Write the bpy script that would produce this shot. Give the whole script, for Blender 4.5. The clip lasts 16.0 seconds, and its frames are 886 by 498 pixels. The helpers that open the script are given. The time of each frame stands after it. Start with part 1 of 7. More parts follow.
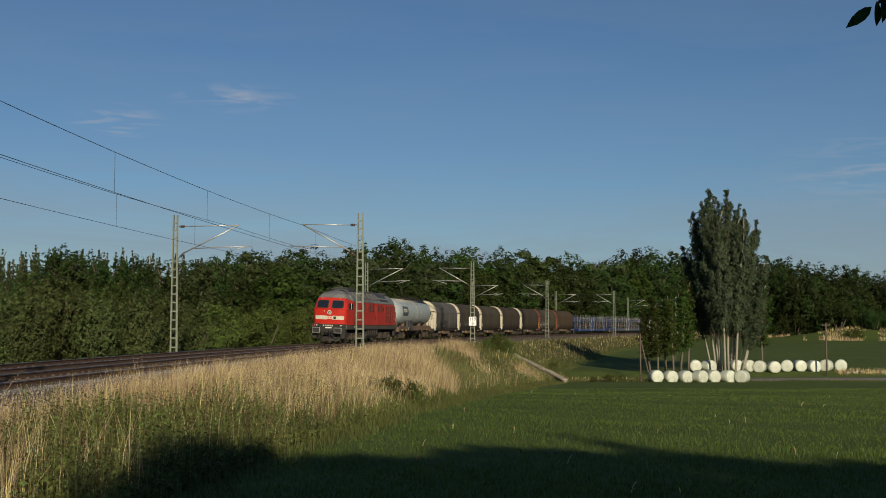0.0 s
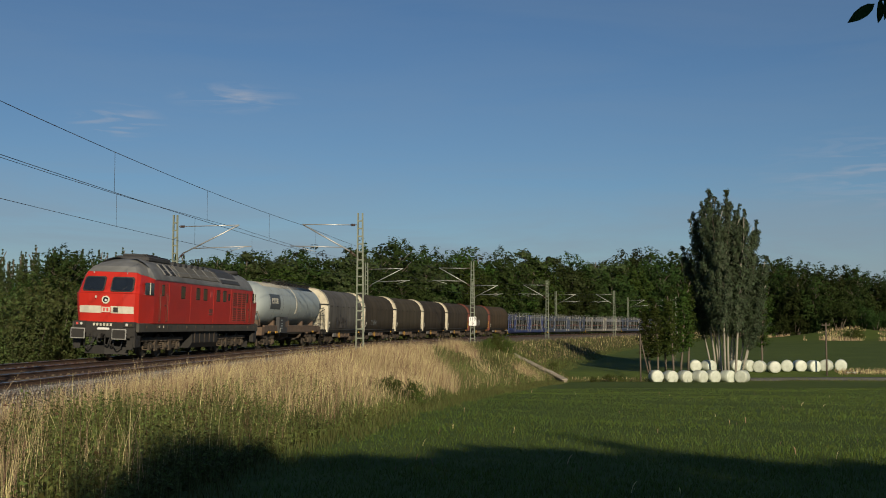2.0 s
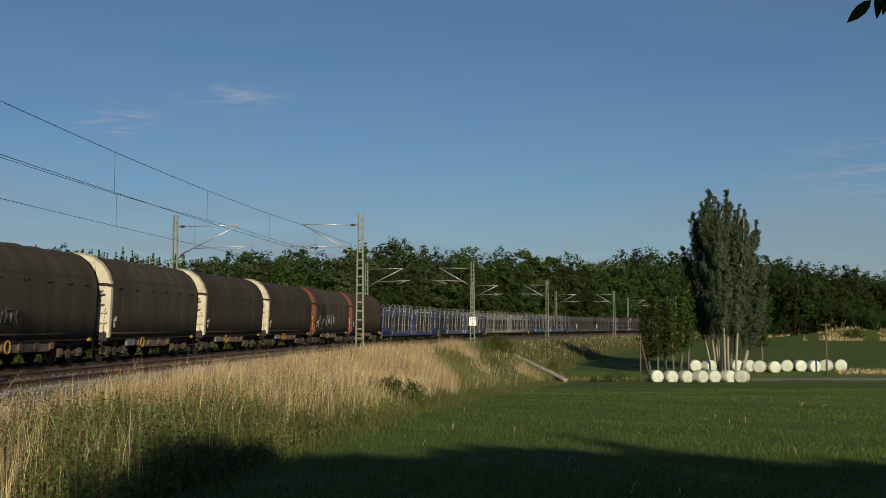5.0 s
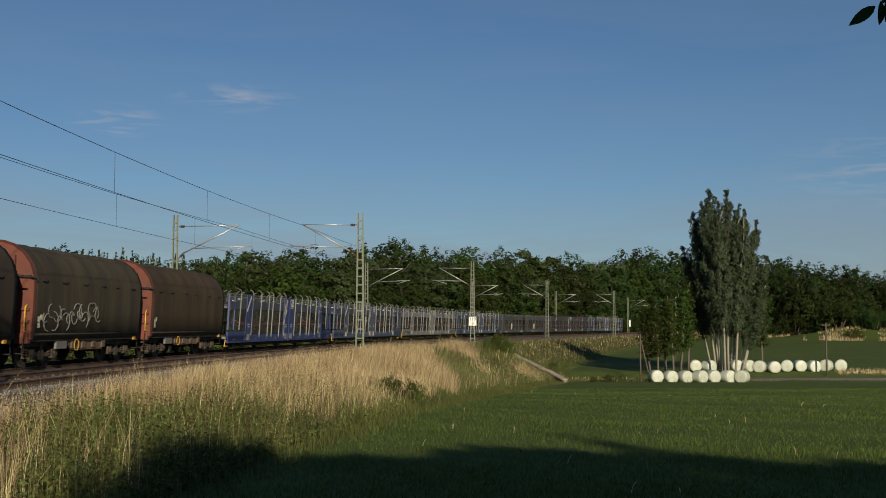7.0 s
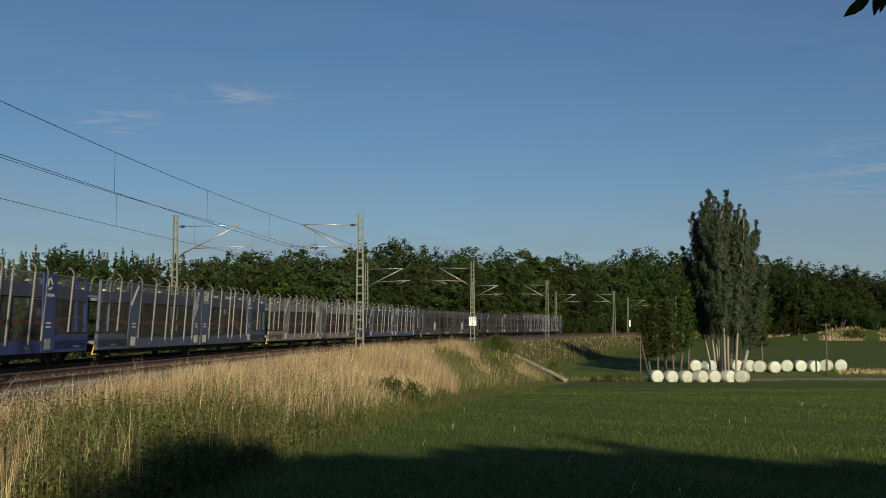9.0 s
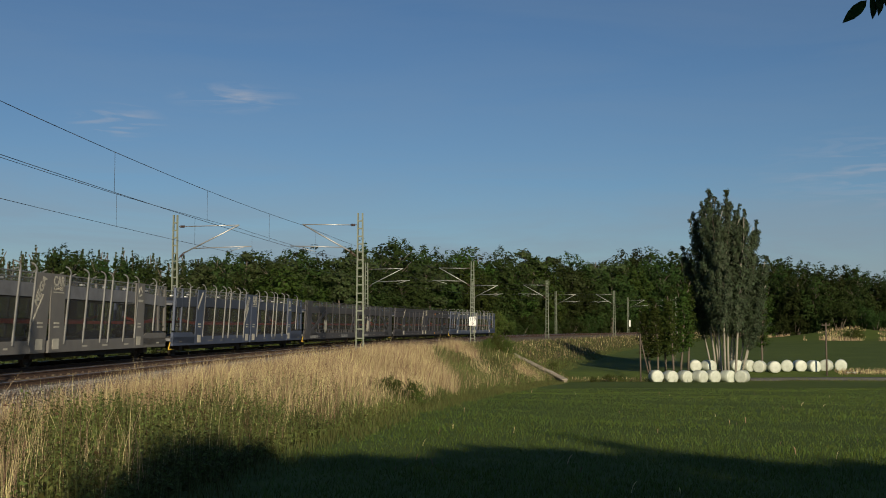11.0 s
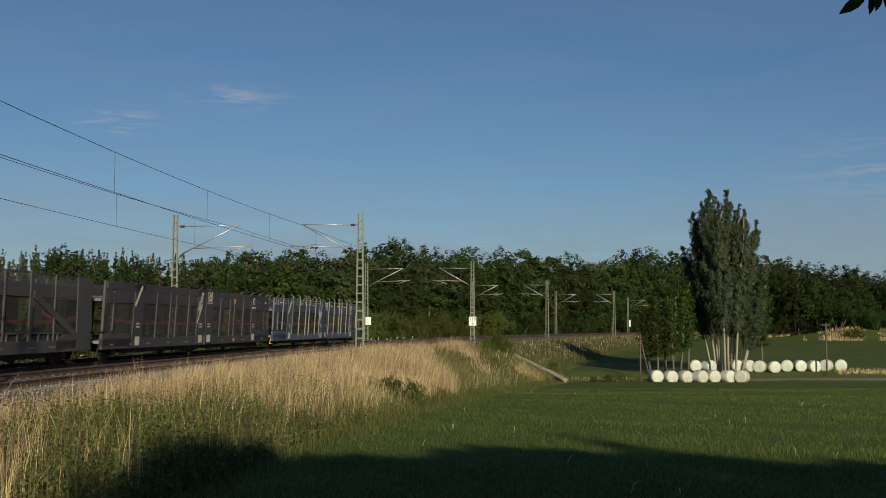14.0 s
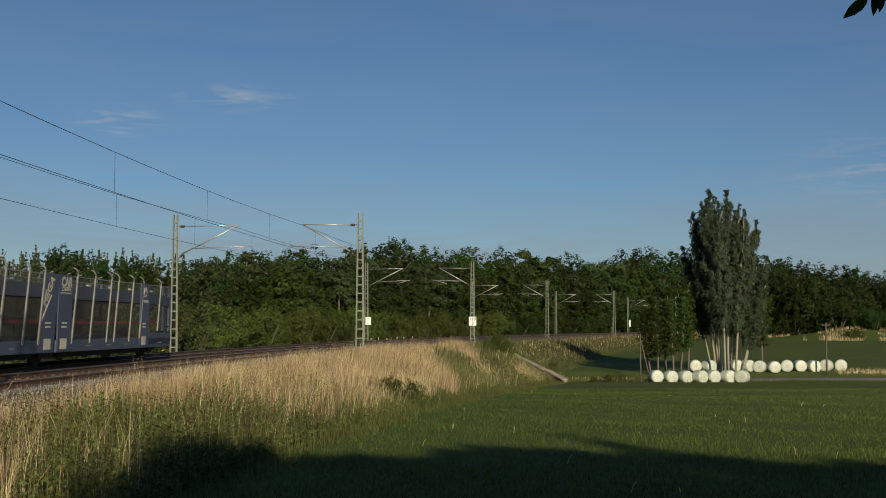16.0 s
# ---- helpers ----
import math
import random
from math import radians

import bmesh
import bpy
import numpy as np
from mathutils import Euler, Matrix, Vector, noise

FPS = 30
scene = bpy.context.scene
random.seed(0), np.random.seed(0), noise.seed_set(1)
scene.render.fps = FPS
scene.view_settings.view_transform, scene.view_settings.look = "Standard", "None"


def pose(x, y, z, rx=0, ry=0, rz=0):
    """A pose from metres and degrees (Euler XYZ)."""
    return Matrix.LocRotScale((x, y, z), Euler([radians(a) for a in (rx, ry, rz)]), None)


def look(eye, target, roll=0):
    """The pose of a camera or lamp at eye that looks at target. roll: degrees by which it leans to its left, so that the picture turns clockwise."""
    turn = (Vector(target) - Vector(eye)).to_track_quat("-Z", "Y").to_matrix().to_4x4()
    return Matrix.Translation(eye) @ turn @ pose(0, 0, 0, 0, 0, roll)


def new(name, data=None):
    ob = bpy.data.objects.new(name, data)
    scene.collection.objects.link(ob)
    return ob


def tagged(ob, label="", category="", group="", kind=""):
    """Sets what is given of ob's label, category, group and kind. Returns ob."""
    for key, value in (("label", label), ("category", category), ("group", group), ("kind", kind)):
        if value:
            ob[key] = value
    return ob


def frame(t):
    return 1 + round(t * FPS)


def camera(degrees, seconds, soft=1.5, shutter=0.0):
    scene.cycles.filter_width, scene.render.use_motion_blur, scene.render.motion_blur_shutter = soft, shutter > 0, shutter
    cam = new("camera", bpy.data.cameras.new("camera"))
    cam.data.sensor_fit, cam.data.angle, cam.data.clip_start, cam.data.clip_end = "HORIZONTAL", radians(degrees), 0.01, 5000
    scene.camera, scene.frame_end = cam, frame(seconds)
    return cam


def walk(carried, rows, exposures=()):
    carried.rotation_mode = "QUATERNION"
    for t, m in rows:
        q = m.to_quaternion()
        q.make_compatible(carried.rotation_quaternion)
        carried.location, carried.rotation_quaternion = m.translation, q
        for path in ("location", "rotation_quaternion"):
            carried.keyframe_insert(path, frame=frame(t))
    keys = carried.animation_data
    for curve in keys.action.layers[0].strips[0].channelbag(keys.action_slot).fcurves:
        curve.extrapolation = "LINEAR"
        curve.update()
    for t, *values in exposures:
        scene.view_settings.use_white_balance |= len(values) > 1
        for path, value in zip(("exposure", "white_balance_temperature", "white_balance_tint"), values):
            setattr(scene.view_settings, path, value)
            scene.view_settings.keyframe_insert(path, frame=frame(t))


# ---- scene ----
# ================= camera =================
EYE = Vector((0.0, 0.0, 1.38))
cam = camera(41.88, 16.0, soft=0.95, shutter=0.1)
walk(cam, [(0.0, pose(*EYE, 93.83, 0, 0)), (16.0, pose(*EYE, 93.83, 0, 0))])

# ================= daylight =================
SUN_EL, SUN_AZ = radians(17.0), radians(13.0)      # azimuth: degrees to the right of straight behind the camera
to_sun = Vector((math.sin(SUN_AZ) * math.cos(SUN_EL), -math.cos(SUN_AZ) * math.cos(SUN_EL), math.sin(SUN_EL)))
sun = new("sun", bpy.data.lights.new("sun", "SUN"))
sun.data.energy, sun.data.angle, sun.data.color = 4.9, radians(0.6), (1.0, 0.86, 0.64)
sun.matrix_world = look(to_sun * 100, (0, 0, 0))
scene.view_settings.exposure = 0.0


def build_world():
    world = bpy.data.worlds.new("world")
    scene.world = world
    world.use_nodes = True
    nt = world.node_tree
    nt.nodes.clear()
    N, L = nt.nodes.new, nt.links.new
    out, bg, sky = N("ShaderNodeOutputWorld"), N("ShaderNodeBackground"), N("ShaderNodeTexSky")
    sky.sky_type, sky.sun_disc = "NISHITA", False
    sky.sun_elevation, sky.sun_rotation = SUN_EL, math.pi - SUN_AZ
    sky.altitude, sky.air_density, sky.dust_density, sky.ozone_density = 300, 1.0, 0.15, 5.0
    # thin cirrus: stretched noise on the dome, denser near the horizon
    co, mp, nz, ramp = N("ShaderNodeTexCoord"), N("ShaderNodeMapping"), N("ShaderNodeTexNoise"), N("ShaderNodeValToRGB")
    mp.inputs["Scale"].default_value = (2.2, 2.2, 16.0)
    mp.inputs["Rotation"].default_value = (0, radians(14), 0)
    nz.inputs["Scale"].default_value, nz.inputs["Detail"].default_value, nz.inputs["Roughness"].default_value = 1.6, 7, 0.58
    nz.inputs["Distortion"].default_value = 0.6
    ramp.color_ramp.elements[0].position, ramp.color_ramp.elements[1].position = 0.34, 0.62
    sep, low = N("ShaderNodeSeparateXYZ"), N("ShaderNodeMapRange")
    low.inputs["From Min"].default_value, low.inputs["From Max"].default_value = 0.0, 0.15
    low.inputs["To Min"].default_value, low.inputs["To Max"].default_value = 1.0, 0.10
    mul, mix = N("ShaderNodeMath"), N("ShaderNodeMix")
    mul.operation, mix.data_type = "MULTIPLY", "RGBA"
    L(co.outputs["Generated"], mp.inputs["Vector"])
    L(mp.outputs["Vector"], nz.inputs["Vector"])
    L(nz.outputs["Fac"], ramp.inputs["Fac"])
    L(co.outputs["Generated"], sep.inputs[0])
    L(sep.outputs["Z"], low.inputs["Value"])
    L(ramp.outputs["Color"], mul.inputs[0])
    L(low.outputs["Result"], mul.inputs[1])
    low_mix = N("ShaderNodeMix")
    low_mix.data_type = "RGBA"
    L(mul.outputs[0], low_mix.inputs["Factor"]); L(sky.outputs[0], low_mix.inputs["A"])
    low_mix.inputs["B"].default_value = (3.9, 4.8, 5.8, 1)
    fac = None
    # three separate wisps high in the sky
    for d, sx, sz, k in (((-0.272, 0.96, 0.171), 24, 60, 1.0), ((-0.18, 0.98, 0.195), 17, 70, 0.8), ((0.36, 0.92, 0.125), 9, 26, 0.6)):
        sub, sc, ln, mr = N("ShaderNodeVectorMath"), N("ShaderNodeVectorMath"), N("ShaderNodeVectorMath"), N("ShaderNodeMapRange")
        n2, m2, ad = N("ShaderNodeTexNoise"), N("ShaderNodeMath"), N("ShaderNodeMath")
        sub.operation, sc.operation, ln.operation = "SUBTRACT", "MULTIPLY", "LENGTH"
        nrm = Vector(d).normalized()
        sub.inputs[1].default_value, sc.inputs[1].default_value = nrm, (sx, 4, sz)
        n2.inputs["Scale"].default_value, n2.inputs["Detail"].default_value = 9, 8
        n2.inputs["Distortion"].default_value = 1.2
        mr.inputs["From Min"].default_value, mr.inputs["From Max"].default_value = 0.1, 1.0
        mr.inputs["To Min"].default_value, mr.inputs["To Max"].default_value = k, 0.0
        m2.operation, ad.operation, ad.use_clamp = "MULTIPLY", "ADD", True
        L(co.outputs["Generated"], sub.inputs[0]); L(sub.outputs[0], sc.inputs[0]); L(sc.outputs[0], ln.inputs[0])
        L(ln.outputs["Value"], mr.inputs["Value"]); L(mp.outputs["Vector"], n2.inputs["Vector"])
        rr = N("ShaderNodeMapRange")
        rr.inputs["From Min"].default_value, rr.inputs["From Max"].default_value = 0.46, 0.72
        L(n2.outputs["Fac"], rr.inputs["Value"])
        L(mr.outputs["Result"], m2.inputs[0]); L(rr.outputs[0], m2.inputs[1])
        if fac is not None:
            L(fac, ad.inputs[0])
        else:
            ad.inputs[0].default_value = 0.0
        L(m2.outputs[0], ad.inputs[1])
        fac = ad.outputs[0]
    L(fac, mix.inputs["Factor"])
    L(low_mix.outputs["Result"], mix.inputs["A"])
    mix.inputs["B"].default_value = (5.2, 6.0, 7.4, 1)
    L(mix.outputs["Result"], bg.inputs["Color"])
    bg.inputs["Strength"].default_value = 0.060
    L(bg.outputs[0], out.inputs["Surface"])


build_world()

# ================= materials =================
def mat(name, color, rough=0.7, metal=0.0, var=0.25, scale=6.0, color2=None, bump=0.0, bscale=60.0, spec=0.5, objvar=0.0, stretch=None,
        alpha=1.0, trans=0.0, island=0.0):
    """Principled surface with colour variation at two scales, optional bump, per-object and per-piece variation."""
    m = bpy.data.materials.new(name)
    m.use_nodes = True
    nt = m.node_tree
    N, L = nt.nodes.new, nt.links.new
    b = nt.nodes["Principled BSDF"]
    b.inputs["Roughness"].default_value, b.inputs["Metallic"].default_value = rough, metal
    b.inputs["Specular IOR Level"].default_value = spec
    co, mp = N("ShaderNodeTexCoord"), N("ShaderNodeMapping")
    if stretch:
        mp.inputs["Scale"].default_value = stretch
    L(co.outputs["Object"], mp.inputs["Vector"])
    n1, n2, mx = N("ShaderNodeTexNoise"), N("ShaderNodeTexNoise"), N("ShaderNodeMix")
    n1.inputs["Scale"].default_value, n1.inputs["Detail"].default_value = scale, 6
    n2.inputs["Scale"].default_value, n2.inputs["Detail"].default_value = scale * 0.13, 3
    L(mp.outputs[0], n1.inputs["Vector"]); L(mp.outputs[0], n2.inputs["Vector"])
    ad = N("ShaderNodeMath"); ad.operation = "ADD"
    L(n1.outputs["Fac"], ad.inputs[0]); L(n2.outputs["Fac"], ad.inputs[1])
    mr = N("ShaderNodeMapRange")
    mr.inputs["From Min"].default_value, mr.inputs["From Max"].default_value = 0.72, 1.28
    L(ad.outputs[0], mr.inputs["Value"])
    mx.data_type = "RGBA"
    c2 = color2 or tuple(c * (1 - var) for c in color)
    c1 = color if color2 else tuple(min(1, c * (1 + var * 0.5)) for c in color)
    mx.inputs["A"].default_value, mx.inputs["B"].default_value = (*c1, 1), (*c2, 1)
    L(mr.outputs[0], mx.inputs["Factor"])
    last = mx.outputs["Result"]
    for amount, node, sock in ((objvar, "ShaderNodeObjectInfo", "Random"), (island, "ShaderNodeNewGeometry", "Random Per Island")):
        if amount:
            oi, hs, m1, m3 = N(node), N("ShaderNodeHueSaturation"), N("ShaderNodeMapRange"), N("ShaderNodeMapRange")
            m1.inputs["To Min"].default_value, m1.inputs["To Max"].default_value = 1 - amount, 1 + amount
            m3.inputs["To Min"].default_value, m3.inputs["To Max"].default_value = 0.5 - amount * 0.09, 0.5 + amount * 0.05
            L(oi.outputs[sock], m1.inputs["Value"]); L(oi.outputs[sock], m3.inputs["Value"])
            L(m1.outputs[0], hs.inputs["Value"]); L(m3.outputs[0], hs.inputs["Hue"])
            L(last, hs.inputs["Color"])
            last = hs.outputs[0]
    L(last, b.inputs["Base Color"])
    if bump:
        bp, n3 = N("ShaderNodeBump"), N("ShaderNodeTexNoise")
        n3.inputs["Scale"].default_value, n3.inputs["Detail"].default_value = bscale, 4
        bp.inputs["Strength"].default_value, bp.inputs["Distance"].default_value = bump, 0.02
        L(mp.outputs[0], n3.inputs["Vector"]); L(n3.outputs["Fac"], bp.inputs["Height"]); L(bp.outputs[0], b.inputs["Normal"])
    b.inputs["Alpha"].default_value = alpha
    if trans:
        tr, ms, out = N("ShaderNodeBsdfTranslucent"), N("ShaderNodeMixShader"), nt.nodes["Material Output"]
        L(last, tr.inputs["Color"])
        ms.inputs[0].default_value = trans
        L(b.outputs[0], ms.inputs[1]); L(tr.outputs[0], ms.inputs[2]); L(ms.outputs[0], out.inputs["Surface"])
    return m


M = {
    "field": mat("field_turf", (0.088, 0.120, 0.027), 0.9, var=0.4, scale=1.4, color2=(0.060, 0.088, 0.021), bump=0.6, bscale=40, spec=0.1),
    "bank": mat("bank_soil", (0.085, 0.075, 0.03), 0.95, scale=1.2, color2=(0.04, 0.055, 0.016), bump=0.6, bscale=30, spec=0.1),
    "ballast": mat("ballast", (0.115, 0.098, 0.080), 0.9, var=0.5, scale=14, color2=(0.06, 0.046, 0.034), bump=1.0, bscale=26, spec=0.2),
    "stone": mat("ballast_stone", (0.20, 0.19, 0.18), 0.9, var=0.4, scale=8, island=0.6, spec=0.2),
    "rail": mat("rail_rust", (0.068, 0.036, 0.020), 0.85, var=0.4, scale=9),
    "railtop": mat("rail_polished", (0.45, 0.42, 0.40), 0.32, 1.0, var=0.15, scale=5),
    "sleeper": mat("sleeper_concrete", (0.098, 0.072, 0.05), 0.95, var=0.4, scale=7, color2=(0.06, 0.044, 0.03), objvar=0.25),
    "mast": mat("mast_paint", (0.20, 0.225, 0.175), 0.65, var=0.3, scale=5, color2=(0.13, 0.148, 0.11)),
    "galv": mat("galvanised", (0.50, 0.50, 0.48), 0.45, 0.6, var=0.2, scale=5),
    "wire": mat("wire_copper", (0.05, 0.045, 0.04), 0.5, 0.4, var=0.2),
    "insul": mat("insulator", (0.08, 0.05, 0.04), 0.3, var=0.1),
    "white": mat("white_sheet", (0.68, 0.68, 0.65), 0.5, var=0.06, scale=4),
    "black": mat("black_paint", (0.02, 0.02, 0.02), 0.5, var=0.2),
    "concrete": mat("concrete", (0.40, 0.35, 0.27), 0.95, var=0.3, scale=2.2, color2=(0.20, 0.17, 0.12), bump=0.8, bscale=14),
    "film": mat("bale_film", (0.54, 0.58, 0.49), 0.42, var=0.1, scale=3, color2=(0.40, 0.43, 0.34), bump=0.4, bscale=9, objvar=0.1),
    "wood": mat("pole_wood", (0.095, 0.075, 0.055), 0.85, var=0.4, scale=8, stretch=(6, 6, 0.6)),
    "asphalt": mat("asphalt", (0.07, 0.07, 0.07), 0.9, var=0.3, scale=6),
    "leaf": mat("leaf_green", (0.040, 0.066, 0.013), 0.65, scale=0.9, color2=(0.024, 0.043, 0.009), objvar=0.45, island=0.22, spec=0.08, trans=0.2),
    "leaf_bush": mat("leaf_bush", (0.076, 0.104, 0.024), 0.65, scale=0.9, color2=(0.040, 0.063, 0.014), objvar=0.35, island=0.3, spec=0.1, trans=0.22),
    "leaf_dark": mat("leaf_dark", (0.028, 0.049, 0.012), 0.65, scale=0.9, color2=(0.019, 0.034, 0.009), objvar=0.45, island=0.22, spec=0.08, trans=0.18),
    "leaf_grey": mat("leaf_greygreen", (0.072, 0.094, 0.030), 0.6, scale=0.9, color2=(0.034, 0.052, 0.015), objvar=0.2, island=0.5, spec=0.15, trans=0.2),
    "needle": mat("needle_green", (0.046, 0.068, 0.022), 0.6, scale=0.9, color2=(0.03, 0.046, 0.017), objvar=0.25, island=0.3, spec=0.15, trans=0.06),
    "poplar": mat("leaf_poplar", (0.054, 0.076, 0.038), 0.55, scale=0.8, color2=(0.027, 0.043, 0.019), objvar=0.1, island=0.45, spec=0.25, trans=0.18),
    "bark": mat("bark", (0.12, 0.10, 0.075), 0.9, var=0.4, scale=5, stretch=(3, 3, 0.6), bump=0.5, bscale=20),
    "bark_pale": mat("bark_pale", (0.27, 0.25, 0.20), 0.85, var=0.4, scale=4, stretch=(3, 3, 0.6), bump=0.3, bscale=20),
    "dry": mat("dry_grass", (0.54, 0.435, 0.25), 0.75, scale=0.5, color2=(0.30, 0.23, 0.12), island=0.75, spec=0.15, trans=0.25),
    "weed": mat("weed_green", (0.115, 0.125, 0.04), 0.7, scale=0.6, color2=(0.065, 0.08, 0.024), island=0.45, spec=0.2, trans=0.25),
    "herb": mat("weed_leaf", (0.15, 0.178, 0.05), 0.6, scale=1.2, color2=(0.055, 0.074, 0.02), island=0.6, spec=0.2, trans=0.22),
    "umbel": mat("faded_stalk", (0.16, 0.10, 0.055), 0.85, scale=2, color2=(0.09, 0.055, 0.03), island=0.4, spec=0.1),
    "grass": mat("meadow_grass", (0.090, 0.134, 0.026), 0.65, scale=0.25, color2=(0.062, 0.10, 0.021), island=0.35, spec=0.15, trans=0.25),
}

# ================= mesh helpers =================
def part(name, bm, material, parent, label=""):
    """One mesh object under a thing or a part, or at top level when parent is None."""
    if isinstance(bm, bpy.types.Mesh):
        me = bm
    else:
        me = bpy.data.meshes.new(name)
        bmesh.ops.recalc_face_normals(bm, faces=bm.faces)
        bm.to_mesh(me)
        bm.free()
    if not me.materials:
        for mm in (material if isinstance(material, (list, tuple)) else (material,)):
            me.materials.append(mm)
    ob = new(name, me)
    ob.parent = parent
    if label:
        tagged(ob, label)
    return ob


def thing(name, label, category, group="", kind="", m=None):
    ob = new(name)
    ob.empty_display_size = 0.2
    tagged(ob, label, category, group, kind)
    if m is not None:
        ob.matrix_basis = m
    return ob


def B():
    return bmesh.new()


def box(bm, x0, x1, y0, y1, z0, z1, mi=0):
    v = [bm.verts.new(c) for c in ((x0, y0, z0), (x1, y0, z0), (x1, y1, z0), (x0, y1, z0), (x0, y0, z1), (x1, y0, z1), (x1, y1, z1), (x0, y1, z1))]
    for f in ((0, 3, 2, 1), (4, 5, 6, 7), (0, 1, 5, 4), (1, 2, 6, 5), (2, 3, 7, 6), (3, 0, 4, 7)):
        bm.faces.new([v[i] for i in f]).material_index = mi
    return bm


def bevel(bm, w=0.02, seg=1):
    bmesh.ops.bevel(bm, geom=bm.edges[:], offset=w, segments=seg, affect="EDGES", clamp_overlap=True)
    return bm


def rod(bm, a, b, r, r2=None, seg=8, cap=True, smooth=True):
    """A round bar from a to b."""
    a, b = Vector(a), Vector(b)
    d = (b - a).normalized()
    u = d.orthogonal().normalized()
    w = d.cross(u)
    r2 = r if r2 is None else r2
    ra = [bm.verts.new(a + (u * math.cos(t) + w * math.sin(t)) * r) for t in (2 * math.pi * i / seg for i in range(seg))]
    rb = [bm.verts.new(b + (u * math.cos(t) + w * math.sin(t)) * r2) for t in (2 * math.pi * i / seg for i in range(seg))]
    for i in range(seg):
        bm.faces.new((ra[i], ra[(i + 1) % seg], rb[(i + 1) % seg], rb[i])).smooth = smooth
    if cap:
        bm.faces.new(ra[::-1]); bm.faces.new(rb)
    return bm


def tube(bm, pts, r, seg=6):
    for a, b in zip(pts, pts[1:]):
        rod(bm, a, b, r, seg=seg, cap=True)
    return bm


def bar(bm, a, b, w, h):
    """A rectangular bar from a to b, w wide across and h deep."""
    a, b = Vector(a), Vector(b)
    d = (b - a).normalized()
    u = d.cross(Vector((0, 0, 1)))
    u = u.normalized() if u.length > 1e-3 else Vector((1, 0, 0))
    n = u.cross(d)
    u, n = u * w / 2, n * h / 2
    v = [bm.verts.new(p + q) for p in (a, b) for q in (-u - n, u - n, u + n, -u + n)]
    for f in ((0, 1, 2, 3), (7, 6, 5, 4), (0, 4, 5, 1), (1, 5, 6, 2), (2, 6, 7, 3), (3, 7, 4, 0)):
        bm.faces.new([v[i] for i in f])
    return bm


def loft(bm, rings, closed=True, cap=True, smooth=False, mi=0):
    """Skins rings of points, one after the other."""
    R = [[bm.verts.new(c) for c in ring] for ring in rings]
    n = len(R[0])
    for a, b in zip(R, R[1:]):
        for i in range(n if closed else n - 1):
            f = bm.faces.new((a[i], a[(i + 1) % n], b[(i + 1) % n], b[i]))
            f.smooth, f.material_index = smooth, mi
    if cap:
        bm.faces.new(R[0][::-1]).material_index = mi
        bm.faces.new(R[-1]).material_index = mi
    return bm


def raw(name, verts, faces, material, smooth=False):
    me = bpy.data.meshes.new(name)
    verts = np.asarray(verts, np.float32)
    faces = np.asarray(faces, np.int32)
    n, k = faces.shape
    me.vertices.add(len(verts)); me.loops.add(n * k); me.polygons.add(n)
    me.vertices.foreach_set("co", verts.ravel())
    me.loops.foreach_set("vertex_index", faces.ravel())
    me.polygons.foreach_set("loop_start", np.arange(0, n * k, k, dtype=np.int32))
    me.polygons.foreach_set("loop_total", np.full(n, k, np.int32))
    if smooth:
        me.polygons.foreach_set("use_smooth", np.ones(n, bool))
    me.update(calc_edges=True)
    me.materials.append(material)
    return me


# ================= plan of the railway =================
CANT = 0.035
DS = 2.0
_s = np.arange(-420, 520, DS)
_x = np.clip(_s, -30, 260) / 100
_k = np.where(_s < -70, 0.0, (0.1433 + 0.0711 * _x - 0.0319 * _x * _x) / 100)
_i0 = int(np.argmin(abs(_s)))
_th = np.concatenate([[0], np.cumsum((_k[1:] + _k[:-1]) / 2 * DS)])
_th += 0.0975 - _th[_i0]
_X = np.concatenate([[0], np.cumsum((np.sin(_th[1:]) + np.sin(_th[:-1])) / 2 * DS)])
_Y = np.concatenate([[0], np.cumsum((np.cos(_th[1:]) + np.cos(_th[:-1])) / 2 * DS)])
_X += -13.148 - _X[_i0]
_Y += 58.512 - _Y[_i0]
RAIL_Z = 0.04
TRACK_GAP = 4.0


def rail_point(s, lat=0.0, z=0.0):
    """A point s metres along the far track, lat metres to its right (towards the field), with the heading there."""
    th = np.interp(s, _s, _th)
    return Vector((np.interp(s, _s, _X) + lat * math.cos(th), np.interp(s, _s, _Y) - lat * math.sin(th), z)), th


def lateral(X, Y):
    """Signed distance (to the right) from the far track's centre line, and the station."""
    X, Y = np.asarray(X, float), np.asarray(Y, float)
    st = np.interp(Y, _Y, _s)
    for _ in range(3):
        th = np.interp(st, _s, _th)
        dx, dy = X - np.interp(st, _s, _X), Y - np.interp(st, _s, _Y)
        st = st + dx * np.sin(th) + dy * np.cos(th)
    th = np.interp(st, _s, _th)
    dx, dy = X - np.interp(st, _s, _X), Y - np.interp(st, _s, _Y)
    return dx * np.cos(th) - dy * np.sin(th), st


def sstep(a, b, x):
    t = np.clip((x - a) / (b - a), 0, 1)
    return t * t * (3 - 2 * t)


def wob(X, Y, f, seed=0):
    """Smooth pseudo-random waves, about -1 to 1."""
    return (np.sin(X * f * 1.3 + Y * f * 0.7 + seed) + np.sin(X * f * 0.6 - Y * f * 1.1 + 2.1 * seed + 1) + np.sin(X * f * 2.3 + Y * f * 1.9 + 0.7 * seed + 4)) / 3


